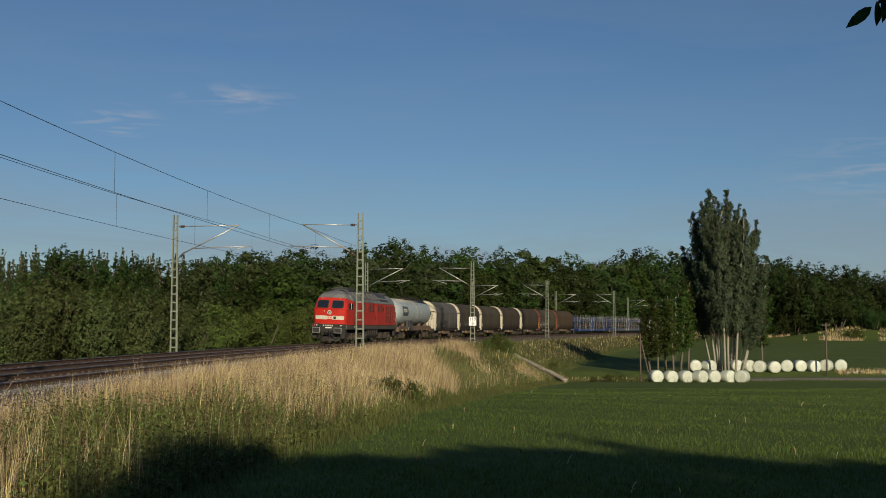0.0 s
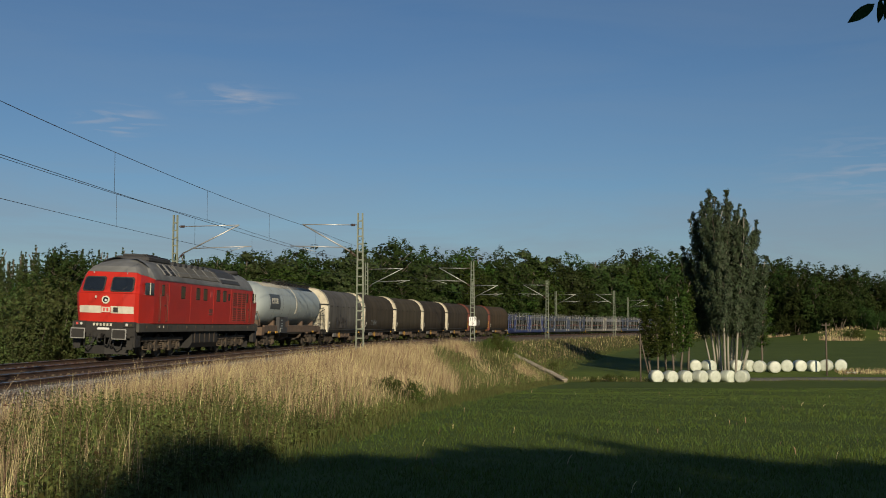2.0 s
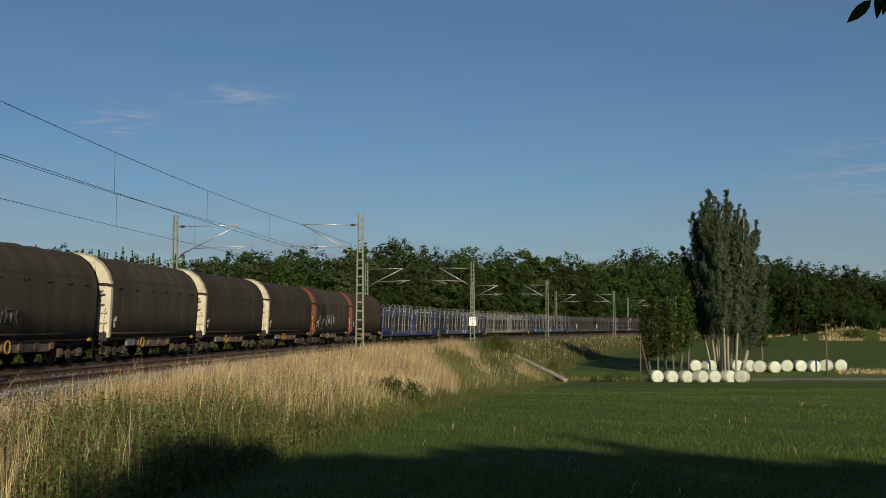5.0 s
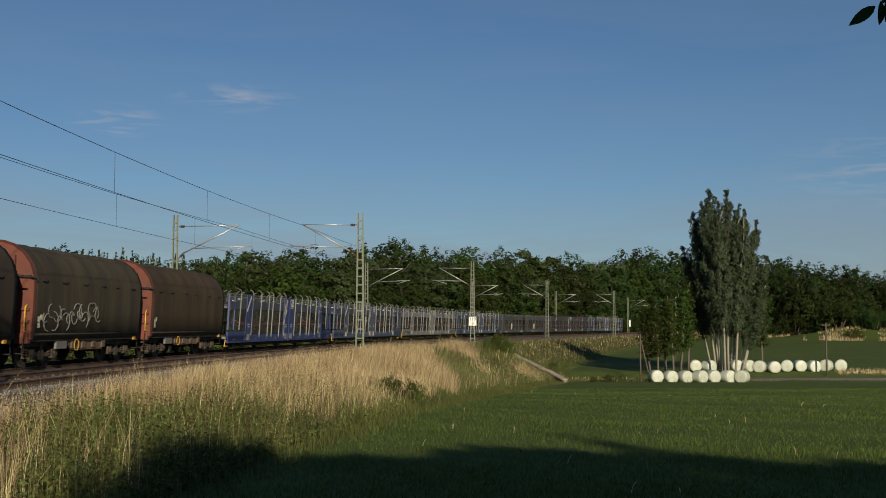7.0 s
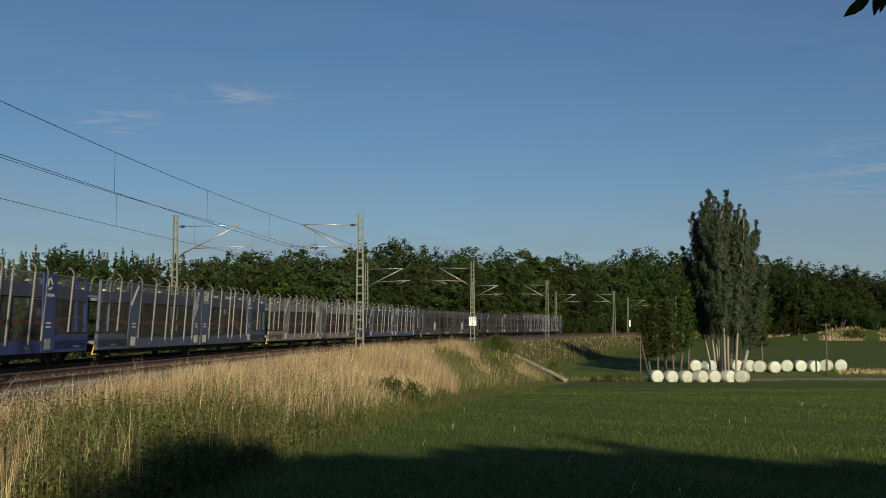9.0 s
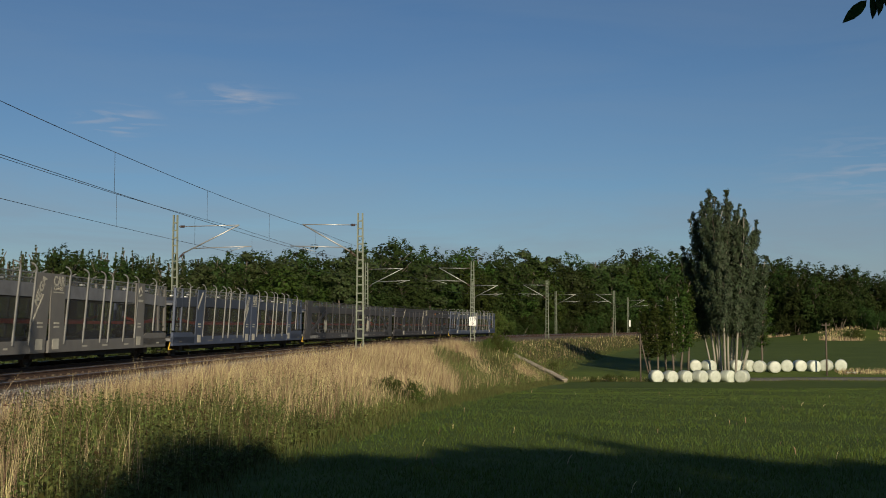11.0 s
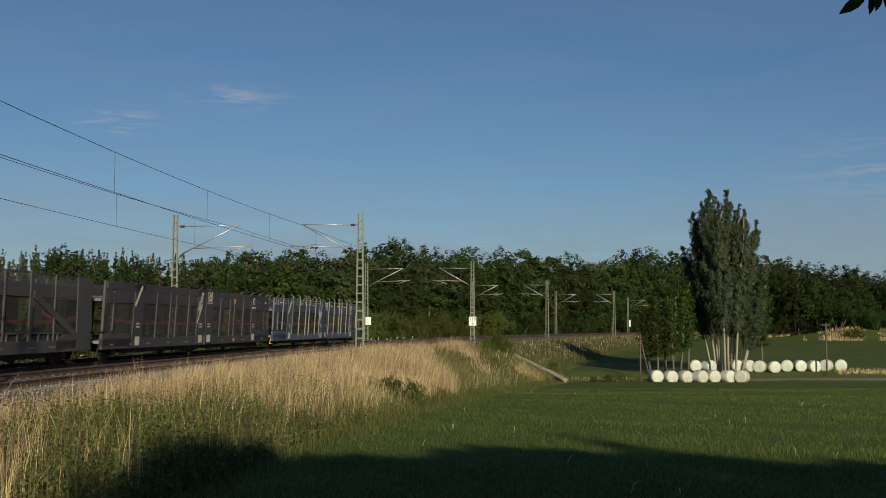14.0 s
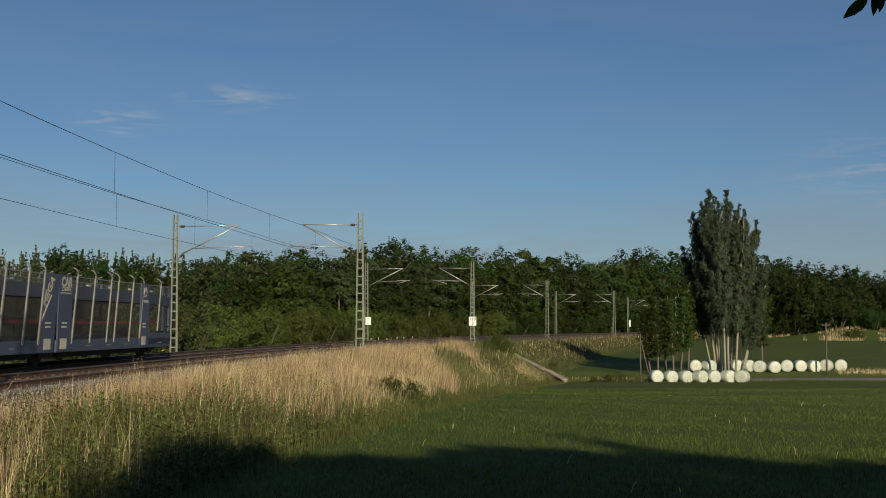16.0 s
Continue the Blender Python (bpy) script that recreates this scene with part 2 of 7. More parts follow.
def field_z(X, Y):
    """Height of the meadow: it falls from the camera to the bales and rises to the wood."""
    a = np.interp(Y, [-400, -30, 0, 20, 60, 112, 115, 119, 150, 260, 600, 3000], [0.5, 0.3, -0.2, -0.86, -2.25, -3.98, -3.9, -3.2, -2.9, -1.4, -0.6, -0.6])
    return a + 0.06 * wob(X, Y, 0.11, 3) + 2.3 * np.exp(-((np.asarray(X, float) - 93) / 13.0) ** 2 - ((np.asarray(Y, float) - 262) / 9.0) ** 2)


def ground_z(X, Y):
    la, st = lateral(X, Y)
    f = field_z(X, Y)
    bed = -0.62
    width = 6.0 + 4.5 * np.clip((-f - 1.0) / 3, 0, 1)
    t = sstep(7.6, 7.6 + width, la)
    z = bed * (1 - t) + f * t
    far_side = np.minimum(-0.9, 0 * f - 0.9)
    t2 = sstep(4.0, 7.0, -la)
    z = np.where(la < 0, bed * (1 - t2) + far_side * t2, z)
    return z + 0.05 * wob(X, Y, 0.5, 1) * np.where((la > 8.5) | (la < -6), 1.0, 0.0)


# ================= ground =================
def build_ground():
    ys = np.concatenate([np.arange(-420, -40, 20), np.arange(-40, 8, 3), np.arange(8, 130, 1.0), np.arange(130, 300, 4), np.arange(300, 600, 25), np.arange(600, 4200, 300)])
    xs = np.concatenate([np.arange(-3000, -200, 280), np.arange(-200, -60, 14), np.arange(-60, -30, 3), np.arange(-30, 40, 1.0), np.arange(40, 160, 4), np.arange(160, 400, 20), np.arange(400, 3300, 280)])
    X, Y = np.meshgrid(xs, ys)
    Z = ground_z(X, Y)
    n, m = X.shape
    idx = np.arange(n * m).reshape(n, m)
    F = np.stack([idx[:-1, :-1], idx[:-1, 1:], idx[1:, 1:], idx[1:, :-1]], -1).reshape(-1, 4)
    me = raw("ground", np.stack([X, Y, Z], -1).reshape(-1, 3), F, M["field"], True)
    me.materials.append(M["bank"])
    cx = (X[:-1, :-1] + X[1:, 1:]).ravel() / 2
    cy = (Y[:-1, :-1] + Y[1:, 1:]).ravel() / 2
    la, st = lateral(cx, cy)
    w = 6.0 + 4.5 * np.clip((-field_z(cx, cy) - 1.0) / 3, 0, 1)
    mi = ((la < 7.6 + w * 0.8 + 0.5 * wob(cx, cy, 0.9, 5)) & (la > -16)).astype(np.int32)
    me.polygons.foreach_set("material_index", mi)
    tagged(new("ground", me), "mown green meadow falling from the railway bank towards white bales", "ground", kind="structure")


build_ground()


def strip(name, s0, s1, step, prof, material, label, cat, lat0=0.0, z0=0.0, cant=True):
    """A profile (lat, z) drawn along the railway."""
    rings = []
    for s in np.arange(s0, s1 + 0.01, step):
        rings.append([tuple(rail_point(s, lat0 + a, z0 + b - (a * CANT if cant else 0))[0]) for a, b in prof])
    bm = loft(B(), rings)
    ob = part(name, bm, material, None)
    return tagged(ob, label, cat, kind="structure")


S0, S1 = -80.0, 330.0
strip("ballast_bed", S0, S1, 3.0, [(-3.2, -0.75), (-2.0, -0.162), (6.0, -0.162), (7.3, -0.8)], M["ballast"], "grey-brown crushed stone ballast under two railway tracks", "ballast", 0, RAIL_Z, False)
for _n, _c, _z in (("far", 0.0, RAIL_Z), ("near", TRACK_GAP, RAIL_Z)):
    _track = thing("railway_track", "rusty steel rails on concrete sleepers in ballast", "railway track", "tracks", "structure")
    for side in (-1, 1):
        c = side * 0.755
        rings_w, rings_t = [], []
        for s in np.arange(S0, S1 + 0.1, 3.0):
            def P(a, b):
                return tuple(rail_point(s, _c + a, _z + b - a * CANT)[0])
            rings_w.append([P(c - 0.07, -0.16), P(c + 0.07, -0.16), P(c + 0.07, -0.145), P(c + 0.012, -0.12), P(c + 0.012, -0.05), P(c + 0.036, -0.035), P(c + 0.036, -0.006), P(c - 0.036, -0.006), P(c - 0.036, -0.035), P(c - 0.012, -0.05), P(c - 0.012, -0.12), P(c - 0.07, -0.145)])
            rings_t.append([P(c - 0.03, -0.004), P(c + 0.03, -0.004), P(c + 0.026, 0.0), P(c - 0.026, 0.0)])
        r = part("rail", loft(B(), rings_w), M["rail"], _track)
        part("rail_head", loft(B(), rings_t), M["railtop"], r)
    # sleepers: the near stretch as pieces, the far stretch joined
    bm = B()
    box(bm, -1.3, 1.3, -0.13, 0.13, -0.32, -0.155)
    for sx in (-0.755, 0.755):
        for o in (-0.12, 0.12):
            box(bm, sx + o - 0.035, sx + o + 0.035, -0.06, 0.06, -0.155, -0.12)
    sl = bpy.data.meshes.new("sleeper")
    bm.to_mesh(sl); bm.free(); sl.materials.append(M["sleeper"])
    for i, s in enumerate(np.arange(-45, 100, 0.6)):
        ob = part("sleeper", sl, None, _track)
        p, th = rail_point(s, _c, _z)
        ob.matrix_basis = pose(*p, 0, math.degrees(CANT), -math.degrees(th))


# ================= overhead line =================
MAST_S = [-92.0, -41.0, 10.0, 62.0, 112.5, 164.0, 215.0, 266.0]
MAST_TOP, ARM_Z, CONTACT_Z, MESS_Z = 8.02, 7.33, 5.72, 7.30


def build_mast(s, side):
    """Lattice mast with cantilever. side -1: beyond the far track, +1: at the field side."""
    lat = 7.3 if side > 0 else -3.9
    p, th = rail_point(s, lat, 0)
    lamp_side = "field side" if side > 0 else "wooded side"
    t = thing("catenary_mast", "grey-green steel lattice mast with cantilever on the railway's " + lamp_side, "catenary mast", "catenary masts",
              m=pose(p.x, p.y, 0, 0, 0, -math.degrees(th)))
    zb = -0.75 if side > 0 else -0.8
    w0, w1 = (0.205, 0.115) if side > 0 else (0.17, 0.10)
    bm = B()
    box(bm, -0.42, 0.42, -0.42, 0.42, zb - 0.4, zb + 0.35)
    part("foundation", bevel(bm, 0.04), M["concrete"], t, "weathered concrete foundation")
    for sx in (-1, 1):
        bm = B()
        # channel section, leaning in towards the top
        bar(bm, (sx * w0, 0, zb + 0.3), (sx * w1, 0, MAST_TOP), 0.15, 0.045)
        for dy in (-0.07, 0.07):
            bar(bm, (sx * (w0 + 0.022), dy, zb + 0.3), (sx * (w1 + 0.022), dy, MAST_TOP), 0.012, 0.06)
        part("upright", bm, M["mast"], t)
    z = 0.15
    while z < MAST_TOP - 0.1:
        k = (z - zb) / (MAST_TOP - zb)
        w = w0 + (w1 - w0) * k
        bm = B()
        box(bm, -w, w, -0.075, 0.075, z - 0.035, z + 0.035)
        part("batten", bm, M["mast"], t)
        z += 0.56 - 0.13 * k
    # cantilever reaches over its track
    dx = -1.0 if side > 0 else 1.0
    reach = 3.45 if side > 0 else 3.9
    zig = 0.25 if (round(s) // 10) % 2 else -0.25
    wx = dx * (reach - 0.15)
    bm = B(); rod(bm, (dx * 0.62, 0, ARM_Z), (dx * reach, 0, ARM_Z + 0.06), 0.028)
    part("top_tube", bm, M["galv"], t)
    bm = B(); rod(bm, (dx * 0.60, 0, 5.78), (dx * reach, 0, ARM_Z + 0.06), 0.042)
    part("strut_tube", bm, M["galv"], t)
    bm = B(); rod(bm, (dx * 1.15, 0, 6.02), (dx * (reach + 0.75), 0, 6.12), 0.03)
    rod(bm, (dx * (reach + 0.4), 0, 6.1), (dx * (reach - 0.75), 0, CONTACT_Z + 0.06), 0.018)
    part("registration_tube", bm, M["galv"], t)
    for z0, z1, x1 in ((ARM_Z, ARM_Z, 0.62), (5.45, 5.78, 0.60)):
        bm = B()
        a, b = Vector((dx * 0.22, 0, z0)), Vector((dx * x1, 0, z1))
        rod(bm, a, b, 0.025)
        for i in range(5):
            c = a.lerp(b, 0.25 + 0.13 * i)
            rod(bm, c, c + (b - a).normalized() * 0.03, 0.075, seg=10)
        part("insulator", bm, M["insul"], t)
    return t


for _sm in MAST_S[1:]:
    build_mast(_sm, 1)
    build_mast(_sm, -1)


def build_wires():
    for name, lat, zm, zc in (("near", 4.0, 7.30, 5.80), ("far", 0.0, 7.2, 5.66)):
        line = thing("overhead_line", "thin dark catenary and contact wire with droppers above a track", "overhead line", "overhead lines")

        def sag(s):
            i = max(0, min(len(MAST_S) - 2, int(np.searchsorted(MAST_S, s)) - 1))
            k = (s - MAST_S[i]) / (MAST_S[i + 1] - MAST_S[i])
            return zm - 0.17 * 4 * k * (1 - k)
        st = np.arange(MAST_S[0], MAST_S[-1] + 0.1, 3.4)
        part("messenger_wire", tube(B(), [rail_point(s, lat, sag(s))[0] for s in st], 0.011, 5), M["wire"], line)
        part("contact_wire", tube(B(), [rail_point(s, lat, zc)[0] for s in st], 0.010, 5), M["wire"], line)
        s = (-86.3 if name == "near" else -86.2)
        while s < MAST_S[-1]:
            part("dropper", rod(B(), rail_point(s, lat, sag(s))[0], rail_point(s, lat, zc)[0], 0.007, seg=4), M["wire"], line)
            s += 11.0


build_wires()


# ================= kilometre board and signs =================
def text_mesh(body, size, material, parent, m, name="numerals", weight=0.0):
    cu = bpy.data.curves.new(name, "FONT")
    cu.body, cu.size, cu.align_x, cu.align_y, cu.extrude, cu.offset = body, size, "CENTER", "CENTER", 0.002, size * weight
    tmp = bpy.data.objects.new("tmp", cu)
    me = bpy.data.meshes.new_from_object(tmp)
    bpy.data.objects.remove(tmp); bpy.data.curves.remove(cu)
    me.name = name
    me.materials.clear(); me.materials.append(material)
    ob = new(name, me)
    ob.parent = parent
    ob.matrix_basis = m
    return ob


def km_board():
    p, th = rail_point(62.0, 7.3, 0)
    t = thing("kilometre_board", "white kilometre board with black numerals on a mast", "railway sign", m=pose(p.x, p.y - 0.22, 1.92, 0, 0, 0))
    bm = B(); box(bm, -0.375, 0.375, -0.012, 0.012, -0.45, 0.45)
    part("board", bevel(bm, 0.008), M["white"], t)
    bm = B()
    for z in (-0.2, 0.2):
        box(bm, -0.12, 0.12, 0.012, 0.10, z - 0.03, z + 0.03)
    part("bracket", bm, M["galv"], t)
    text_mesh("119", 0.46, M["black"], t, pose(0, -0.016, 0.2, 90, 0, 0))
    text_mesh("6", 0.46, M["black"], t, pose(0, -0.016, -0.2, 90, 0, 0))
    q, th = rail_point(62.0, -3.9, 0)
    t = thing("mast_sign", "small white board on a far-side mast", "railway sign", m=pose(q.x + 0.2, q.y - 0.2, 1.95, 0, 0, 0))
    bm = B(); box(bm, -0.28, 0.30, -0.012, 0.012, -0.4, 0.4)
    part("board", bevel(bm, 0.008), M["white"], t)
    bm = B(); box(bm, -0.20, -0.02, -0.018, -0.013, -0.28, 0.22)
    part("marking", bm, M["galv"], t)
    bm = B(); box(bm, -0.15, 0.05, 0.012, 0.12, -0.03, 0.03)
    part("bracket", bm, M["galv"], t)
    q, th = rail_point(215.0, -3.9, 0)
    t = thing("mast_sign", "narrow white board on a distant mast", "railway sign", m=pose(q.x + 0.35, q.y - 0.2, 2.1, 0, 0, 0))
    bm = B(); box(bm, -0.17, 0.17, -0.012, 0.012, -0.75, 0.75)
    part("board", bevel(bm, 0.008), M["white"], t)


km_board()

def marker_stake(s_, h):
    p, th = rail_point(s_, -4.6, -0.85)
    t = thing("marker_stake", "short pale marker stake beside the far track", "marker stake", "stakes beside the far track", m=pose(p.x, p.y, p.z, 0, 0, -math.degrees(th)))
    bm = B(); box(bm, -0.05, 0.05, -0.05, 0.05, -0.2, h)
    part("shaft", bevel(bm, 0.012), M["concrete"], t)
    bm = B(); box(bm, -0.055, 0.055, -0.055, 0.055, h, h + 0.05)
    part("cap", bevel(bm, 0.015), M["white"], t)


for _sk, _h in ((66.5, 0.9), (69.5, 0.95), (73.0, 0.85), (77.5, 0.95), (80.5, 0.9), (84.5, 1.0)):
    marker_stake(_sk, _h)

# ================= bales, poles, lane =================
def gz(x, y):
    return float(ground_z(np.array([x]), np.array([y]))[0])


def at_az(px_, Y):
    """X of a line of sight at depth Y."""
    return (px_ - 784) / 2049.0 * Y


def bale_mesh(seed):
    rnd = random.Random(seed)
    rings = []
    for y, r in ((-0.60, 0.30), (-0.60, 0.48), (-0.575, 0.57), (-0.50, 0.618), (-0.2, 0.635), (0.2, 0.635), (0.50, 0.618), (0.575, 0.57), (0.60, 0.48), (0.60, 0.30)):
        ring = []
        for i in range(28):
            a = 2 * math.pi * i / 28
            rr = r * (1 + rnd.uniform(-0.012, 0.012))
            z = rr * math.sin(a)
            ring.append((rr * math.cos(a) * (1.02 if z < 0 else 1), y + rnd.uniform(-0.01, 0.01), max(z, -0.56) + 0.56))
        rings.append(ring)
    bm = loft(B(), rings, smooth=True)
    me = bpy.data.meshes.new("silage_bale")
    bmesh.ops.recalc_face_normals(bm, faces=bm.faces)
    bm.to_mesh(me); bm.free(); me.materials.append(M["film"])
    return me


BALES = [bale_mesh(i) for i in range(4)]
_front = [1159, 1184, 1210, 1236, 1259, 1285, 1311]
_back = [(1228, 119), (1252, 119), (1300, 119), (1320, 119), (1342, 118.7), (1367, 118.5), (1390, 119), (1412, 120), (1437, 119.5), (1459, 120.5), (1485, 121)]
_rnd = random.Random(5)
for i, (x, Y) in enumerate([(x, 111.5 + 0.2 * (i % 3)) for i, x in enumerate(_front)] + _back):
    X = at_az(x, Y)
    ob = tagged(new("silage_bale", BALES[i % 4]), "round silage bale wrapped in white film on the grass", "silage bale", "row of white bales")
    ob.matrix_basis = pose(X, Y, gz(X, Y) - 0.03, 0, 0, _rnd.uniform(-35, 35))
ob = tagged(new("torn_film", bpy.data.meshes.new("torn_film")), "crumpled piece of white bale film on the grass", "plastic film")
_bm = B()
bmesh.ops.create_grid(_bm, x_segments=8, y_segments=5, size=0.5)
for v in _bm.verts:
    v.co = (v.co.x * 1.2, v.co.y * 0.8, 0.08 + 0.10 * math.sin(v.co.x * 9) * math.cos(v.co.y * 7))
bmesh.ops.solidify(_bm, geom=_bm.faces[:], thickness=0.01)
_bm.to_mesh(ob.data); _bm.free(); ob.data.materials.append(M["film"])
_xf = at_az(1503, 118); ob.matrix_basis = pose(_xf, 118, gz(_xf, 118), 0, 0, 10)


def pole(x, Y, ztop, r, name, label, strut=None, arm=False):
    X = at_az(x, Y)
    zg = gz(X, Y)
    t = thing(name, label, "utility pole", m=pose(X, Y, zg))
    part("shaft", rod(B(), (0, 0, -0.3), (0, 0, ztop - zg), r, r * 0.8, 10), M["wood"], t)
    if strut:
        part("strut", rod(B(), (strut, 0.3, -0.2), (0.05, 0, (ztop - zg) * 0.86), r * 0.85, r * 0.7, 8), M["wood"], t)
    if arm:
        bm = B(); box(bm, -0.42, 0.42, -0.05, 0.05, ztop - zg - 0.28, ztop - zg - 0.18)
        part("crossarm", bm, M["wood"], t)
        for sx in (-0.36, 0.36):
            part("insulator", rod(B(), (sx, 0, ztop - zg - 0.18), (sx, 0, ztop - zg - 0.05), 0.04), M["insul"], t)


pole(1460, 117.0, 1.75, 0.10, "utility_pole", "weathered wooden utility pole with crossarm beside the lane", arm=True)
pole(1132, 112, 0.70, 0.09, "strutted_pole", "short dark wooden pole with a diagonal strut by the bank", strut=1.05)

# lane beside the bales
def lane():
    rings = []
    for x in np.arange(22.0, 130.0, 2.0):
        y = 115.2 + 0.03 * (x - 22)
        rings.append([(x, y - 1.5, float(field_z(x, y)) - 0.3), (x, y - 1.5, float(field_z(x, y)) + 0.09), (x, y + 1.5, float(field_z(x, y)) + 0.10), (x, y + 1.5, float(field_z(x, y)) - 0.3)])
    tagged(part("lane", loft(B(), rings), M["asphalt"], None), "narrow grey asphalt lane behind the meadow", "lane", kind="structure")


lane()

# concrete coping running down the bank
def coping():
    a, b = Vector((6.91, 116.6, 0)), Vector((11.2, 106.5, 0))
    t = thing("concrete_coping", "weathered concrete coping running down the grassy bank", "wing wall", kind="structure")
    cuts = (0.0, 0.13, 0.31, 0.47, 0.68, 0.83, 1.0)
    for i, (k0, k1) in enumerate(zip(cuts, cuts[1:])):
        p, q = a.lerp(b, k0 + 0.006), a.lerp(b, k1 - 0.006)
        dz = (0.0, -0.03, 0.02, -0.02, 0.03, -0.01)[i]
        p.z, q.z = -1.33 - 2.15 * k0 + dz, -1.33 - 2.15 * k1 + dz * 0.3
        part("coping_slab", bevel(bar(B(), p, q, 0.62 + 0.05 * (i % 2), 0.13), 0.025), M["concrete"], t)
        part("wall", bar(B(), p - Vector((0, 0, 0.45)), q - Vector((0, 0, 0.45)), 0.34, 0.78), M["concrete"], t)


coping()

# ================= trees =================
def leaf_cloud(centres, radii, per, size, seed, squash=1.0, out=None, tri=False):
    """Leaves scattered in clumps; out: the way each clump faces. Returns verts and faces."""
    r = np.random.RandomState(seed)
    C = np.repeat(np.asarray(centres, float), per, axis=0)
    R = np.repeat(np.asarray(radii, float), per)
    n = len(C)
    d = r.normal(size=(n, 3)); d /= np.linalg.norm(d, axis=1)[:, None]
    rad = R * r.uniform(0.35, 1.0, n) ** 0.6
    P = C + d * rad[:, None] * np.array([1, 1, squash])
    nrm = d * 0.6 + r.normal(scale=0.42, size=(n, 3))
    if out is not None:
        nrm += np.repeat(np.asarray(out, float), per, axis=0) * 0.8
    nrm[:, 2] += 0.25
    nrm /= np.linalg.norm(nrm, axis=1)[:, None]
    u = np.cross(nrm, r.normal(size=(n, 3))); u /= np.linalg.norm(u, axis=1)[:, None] + 1e-9
    w = np.cross(nrm, u)
    sz = ((np.repeat(size, per) if np.ndim(size) else size) * r.uniform(0.6, 1.35, n))[:, None]
    if tri:
        V = np.stack([P - u * sz, P + u * sz, P + w * sz * 0.95], 1).reshape(-1, 3)
        return V, np.arange(3 * n).reshape(n, 3)
    V = np.stack([P - u * sz, P + w * sz * 0.55, P + u * sz, P - w * sz * 0.55], 1).reshape(-1, 3)
    return V, np.arange(4 * n).reshape(n, 4)


